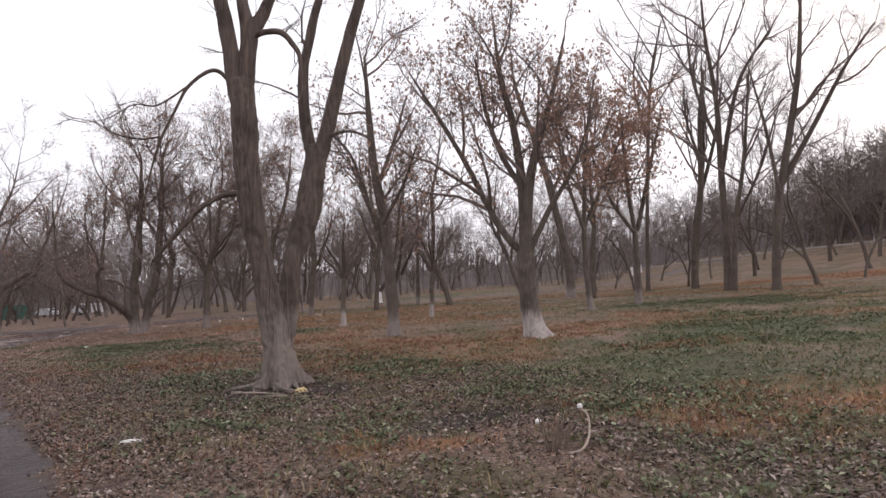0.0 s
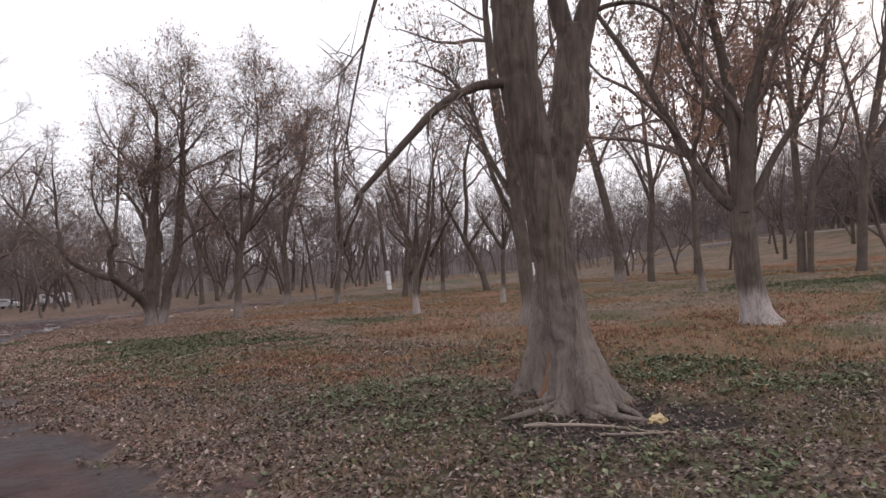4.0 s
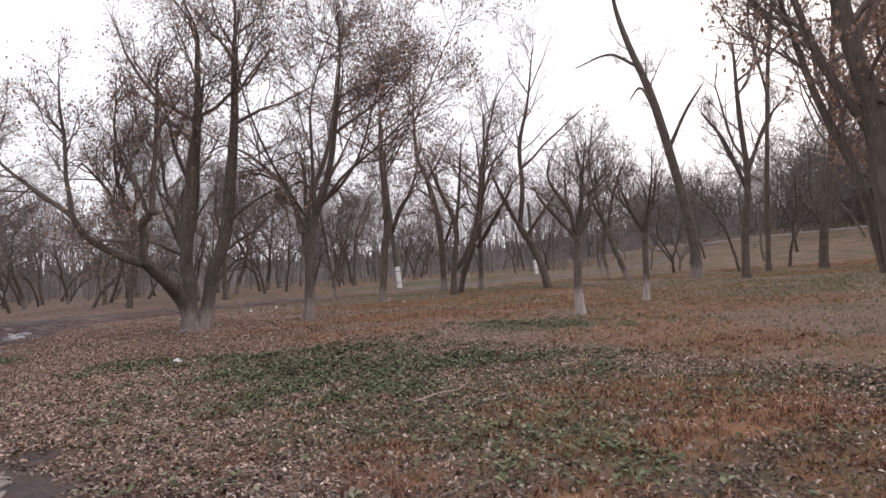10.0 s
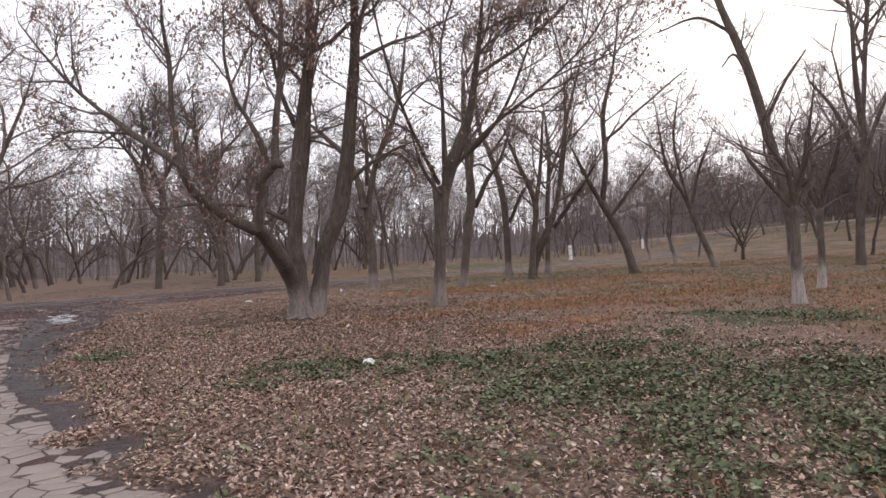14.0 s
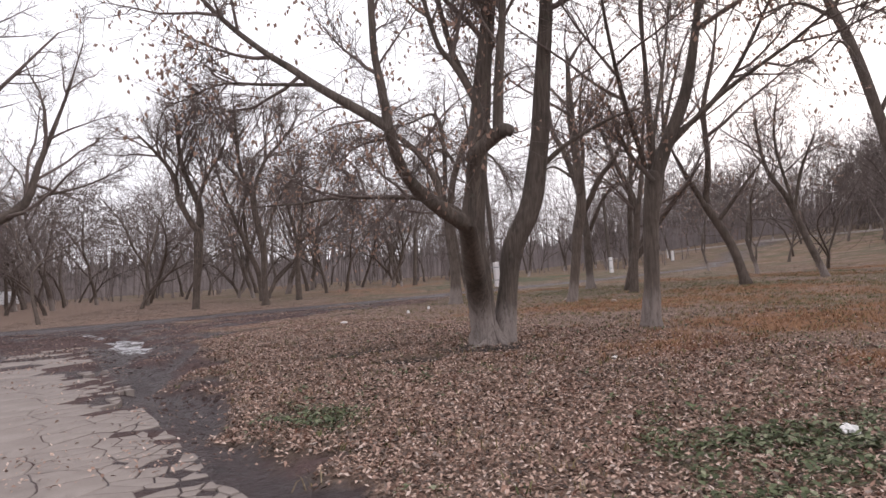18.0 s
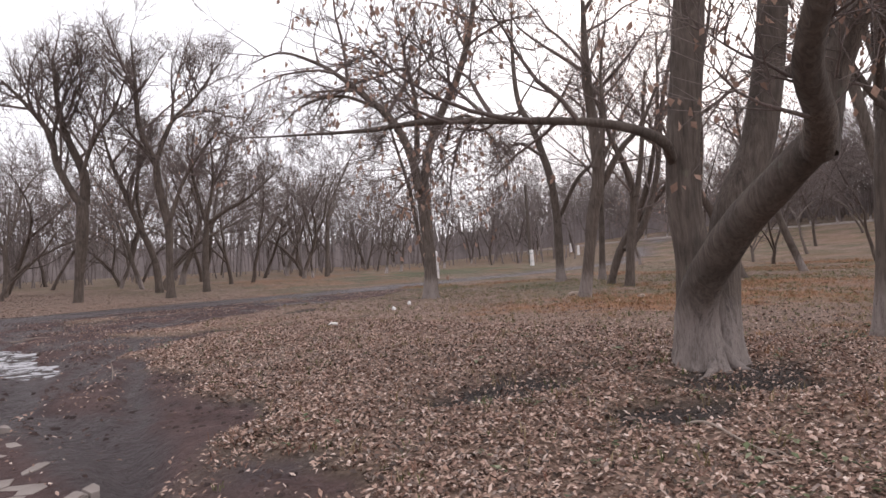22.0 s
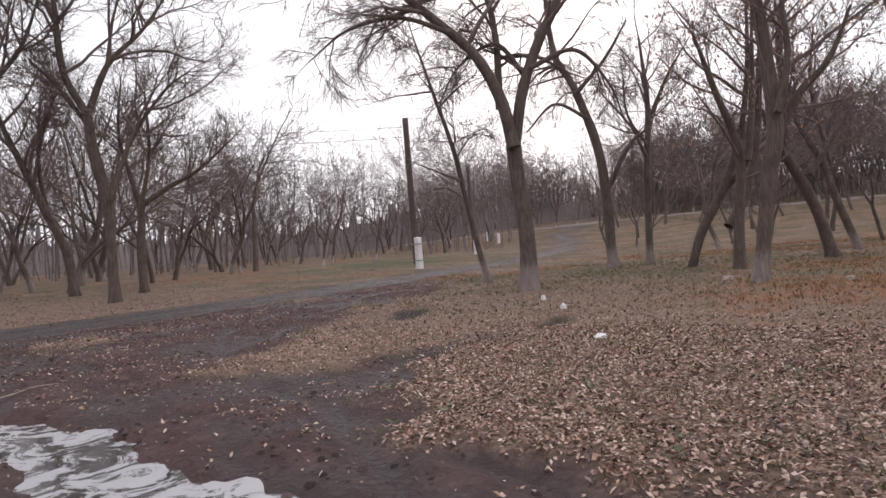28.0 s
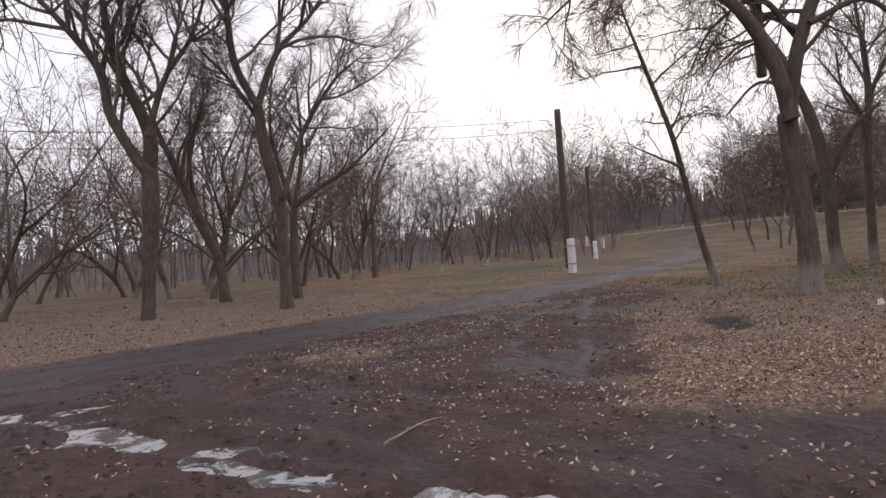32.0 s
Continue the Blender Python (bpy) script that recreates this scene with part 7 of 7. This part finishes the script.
def parked_car(x, y, turn, paint, label, van=False):
    ob = thing("car", pose(x, y, float(land(x, y)), 0, 0, turn), label, "car", "cars far off")
    prof = [(-2.1, 0.35), (-2.15, 0.75), (-1.95, 0.92), (-1.35, 0.98), (-0.75, 1.42), (0.75, 1.46), (1.45, 1.02), (2.0, 0.92), (2.1, 0.7), (2.1, 0.35)] if not van else \
        [(-2.3, 0.4), (-2.35, 1.0), (-2.0, 1.15), (-1.55, 1.75), (-1.2, 1.9), (2.1, 1.9), (2.25, 1.7), (2.3, 0.4)]
    bm = bmesh.new()
    rows = []
    for yy, k in ((-0.82, 1.0), (-0.70, 1.0), (0.70, 1.0), (0.82, 1.0)):
        inset = 0.06 if abs(yy) > 0.8 else 0.0
        rows.append([bm.verts.new((px * (1 - inset * 0.3), yy, pz - inset * (1.2 if pz > 0.9 else 0.0))) for px, pz in prof])
    n = len(prof)
    for a, b in zip(rows, rows[1:]):
        for i in range(n):
            bm.faces.new((a[i], a[(i + 1) % n], b[(i + 1) % n], b[i]))
    bm.faces.new(rows[0][::-1])
    bm.faces.new(rows[-1])
    bmesh.ops.recalc_face_normals(bm, faces=bm.faces[:])
    body = part("body", bm, paint, ob)
    for sy in (-1, 1):
        g2 = bmesh.new()
        box(g2, -0.7 if not van else -1.3, 0.8 if not van else 0.2, sy * 0.80 - 0.02, sy * 0.80 + 0.02, 1.0 if not van else 1.2, 1.32 if not van else 1.62, 0.01)
        part("side_window", g2, GLASS_DARK, ob)
        for wx in (-1.3, 1.3):
            w = bmesh.new()
            bmesh.ops.create_cone(w, segments=20, radius1=0.31, radius2=0.31, depth=0.2, cap_ends=True)
            bmesh.ops.rotate(w, verts=w.verts, cent=(0, 0, 0), matrix=Matrix.Rotation(math.pi / 2, 3, "X"))
            bmesh.ops.translate(w, verts=w.verts, vec=(wx, sy * 0.76, 0.31))
            wheel = part("wheel", w, TYRE, ob)
            r = bmesh.new()
            bmesh.ops.create_cone(r, segments=16, radius1=0.18, radius2=0.16, depth=0.03, cap_ends=True)
            bmesh.ops.rotate(r, verts=r.verts, cent=(0, 0, 0), matrix=Matrix.Rotation(math.pi / 2, 3, "X"))
            bmesh.ops.translate(r, verts=r.verts, vec=(wx, sy * 0.875, 0.31))
            part("rim", r, STEEL, wheel)
    for wx, tilt in ((-1.1, 1), (1.15, -1)):
        g3 = bmesh.new()
        box(g3, -0.02, 0.02, -0.6, 0.6, -0.2, 0.2, 0.005)
        bmesh.ops.rotate(g3, verts=g3.verts, cent=(0, 0, 0), matrix=Matrix.Rotation(tilt * 0.85, 3, "Y"))
        bmesh.ops.translate(g3, verts=g3.verts, vec=(wx if not van else (-1.8 if wx < 0 else 2.26), 0, 1.22 if not van else 1.5))
        part("windscreen", g3, GLASS_DARK, ob)


parked_car(-57.0, 106.0, 15, CAR_WHITE, "white van parked far beyond the trees", True)
parked_car(-66.0, 110.0, 170, CAR_WHITE, "pale car parked far beyond the trees")
parked_car(-74.0, 112.0, 10, CAR_DARK, "dark car parked far beyond the fence")


def pylon():
    x, y = -128.0, 160.0
    ob = thing("pylon", pose(x, y, float(land(x, y)), 0, 0, 30), "tall steel lattice power pylon on the horizon", "pylon")
    h = 46.0

    def half(z):
        return 3.2 * (1 - z / h) ** 1.3 + 0.25

    P, R = [], []
    levels = np.linspace(0, h, 13)
    for sx, sy in ((1, 1), (-1, 1), (-1, -1), (1, -1)):
        for a, b in zip(levels, levels[1:]):
            P.append([(sx * half(a), sy * half(a), a), (sx * half(b), sy * half(b), b)])
            R.append([0.16, 0.16])
    part("leg", mesh_from("leg", *tubes(np.array(P), np.array(R), 4), STEEL), STEEL, ob)
    P, R = [], []
    for a, b in zip(levels, levels[1:]):
        c = [(1, 1), (-1, 1), (-1, -1), (1, -1)]
        for (sx, sy), (tx, ty) in zip(c, c[1:] + c[:1]):
            P.append([(sx * half(a), sy * half(a), a), (tx * half(b), ty * half(b), b)])
            P.append([(tx * half(a), ty * half(a), a), (sx * half(b), sy * half(b), b)])
            R += [[0.08, 0.08]] * 2
    part("bracing", mesh_from("bracing", *tubes(np.array(P), np.array(R), 3), STEEL), STEEL, ob)
    for z, w in ((25.0, 5.5), (32.0, 6.8), (39.0, 5.0)):
        P = [[(-w, 0, z), (w, 0, z)], [(-w, 0, z), (0, 0.6, z + 1.6)], [(w, 0, z), (0, -0.6, z + 1.6)]]
        part("cross_arm", mesh_from("cross_arm", *tubes(np.array(P, float), np.full((3, 2), 0.13), 4), STEEL), STEEL, ob)


pylon()
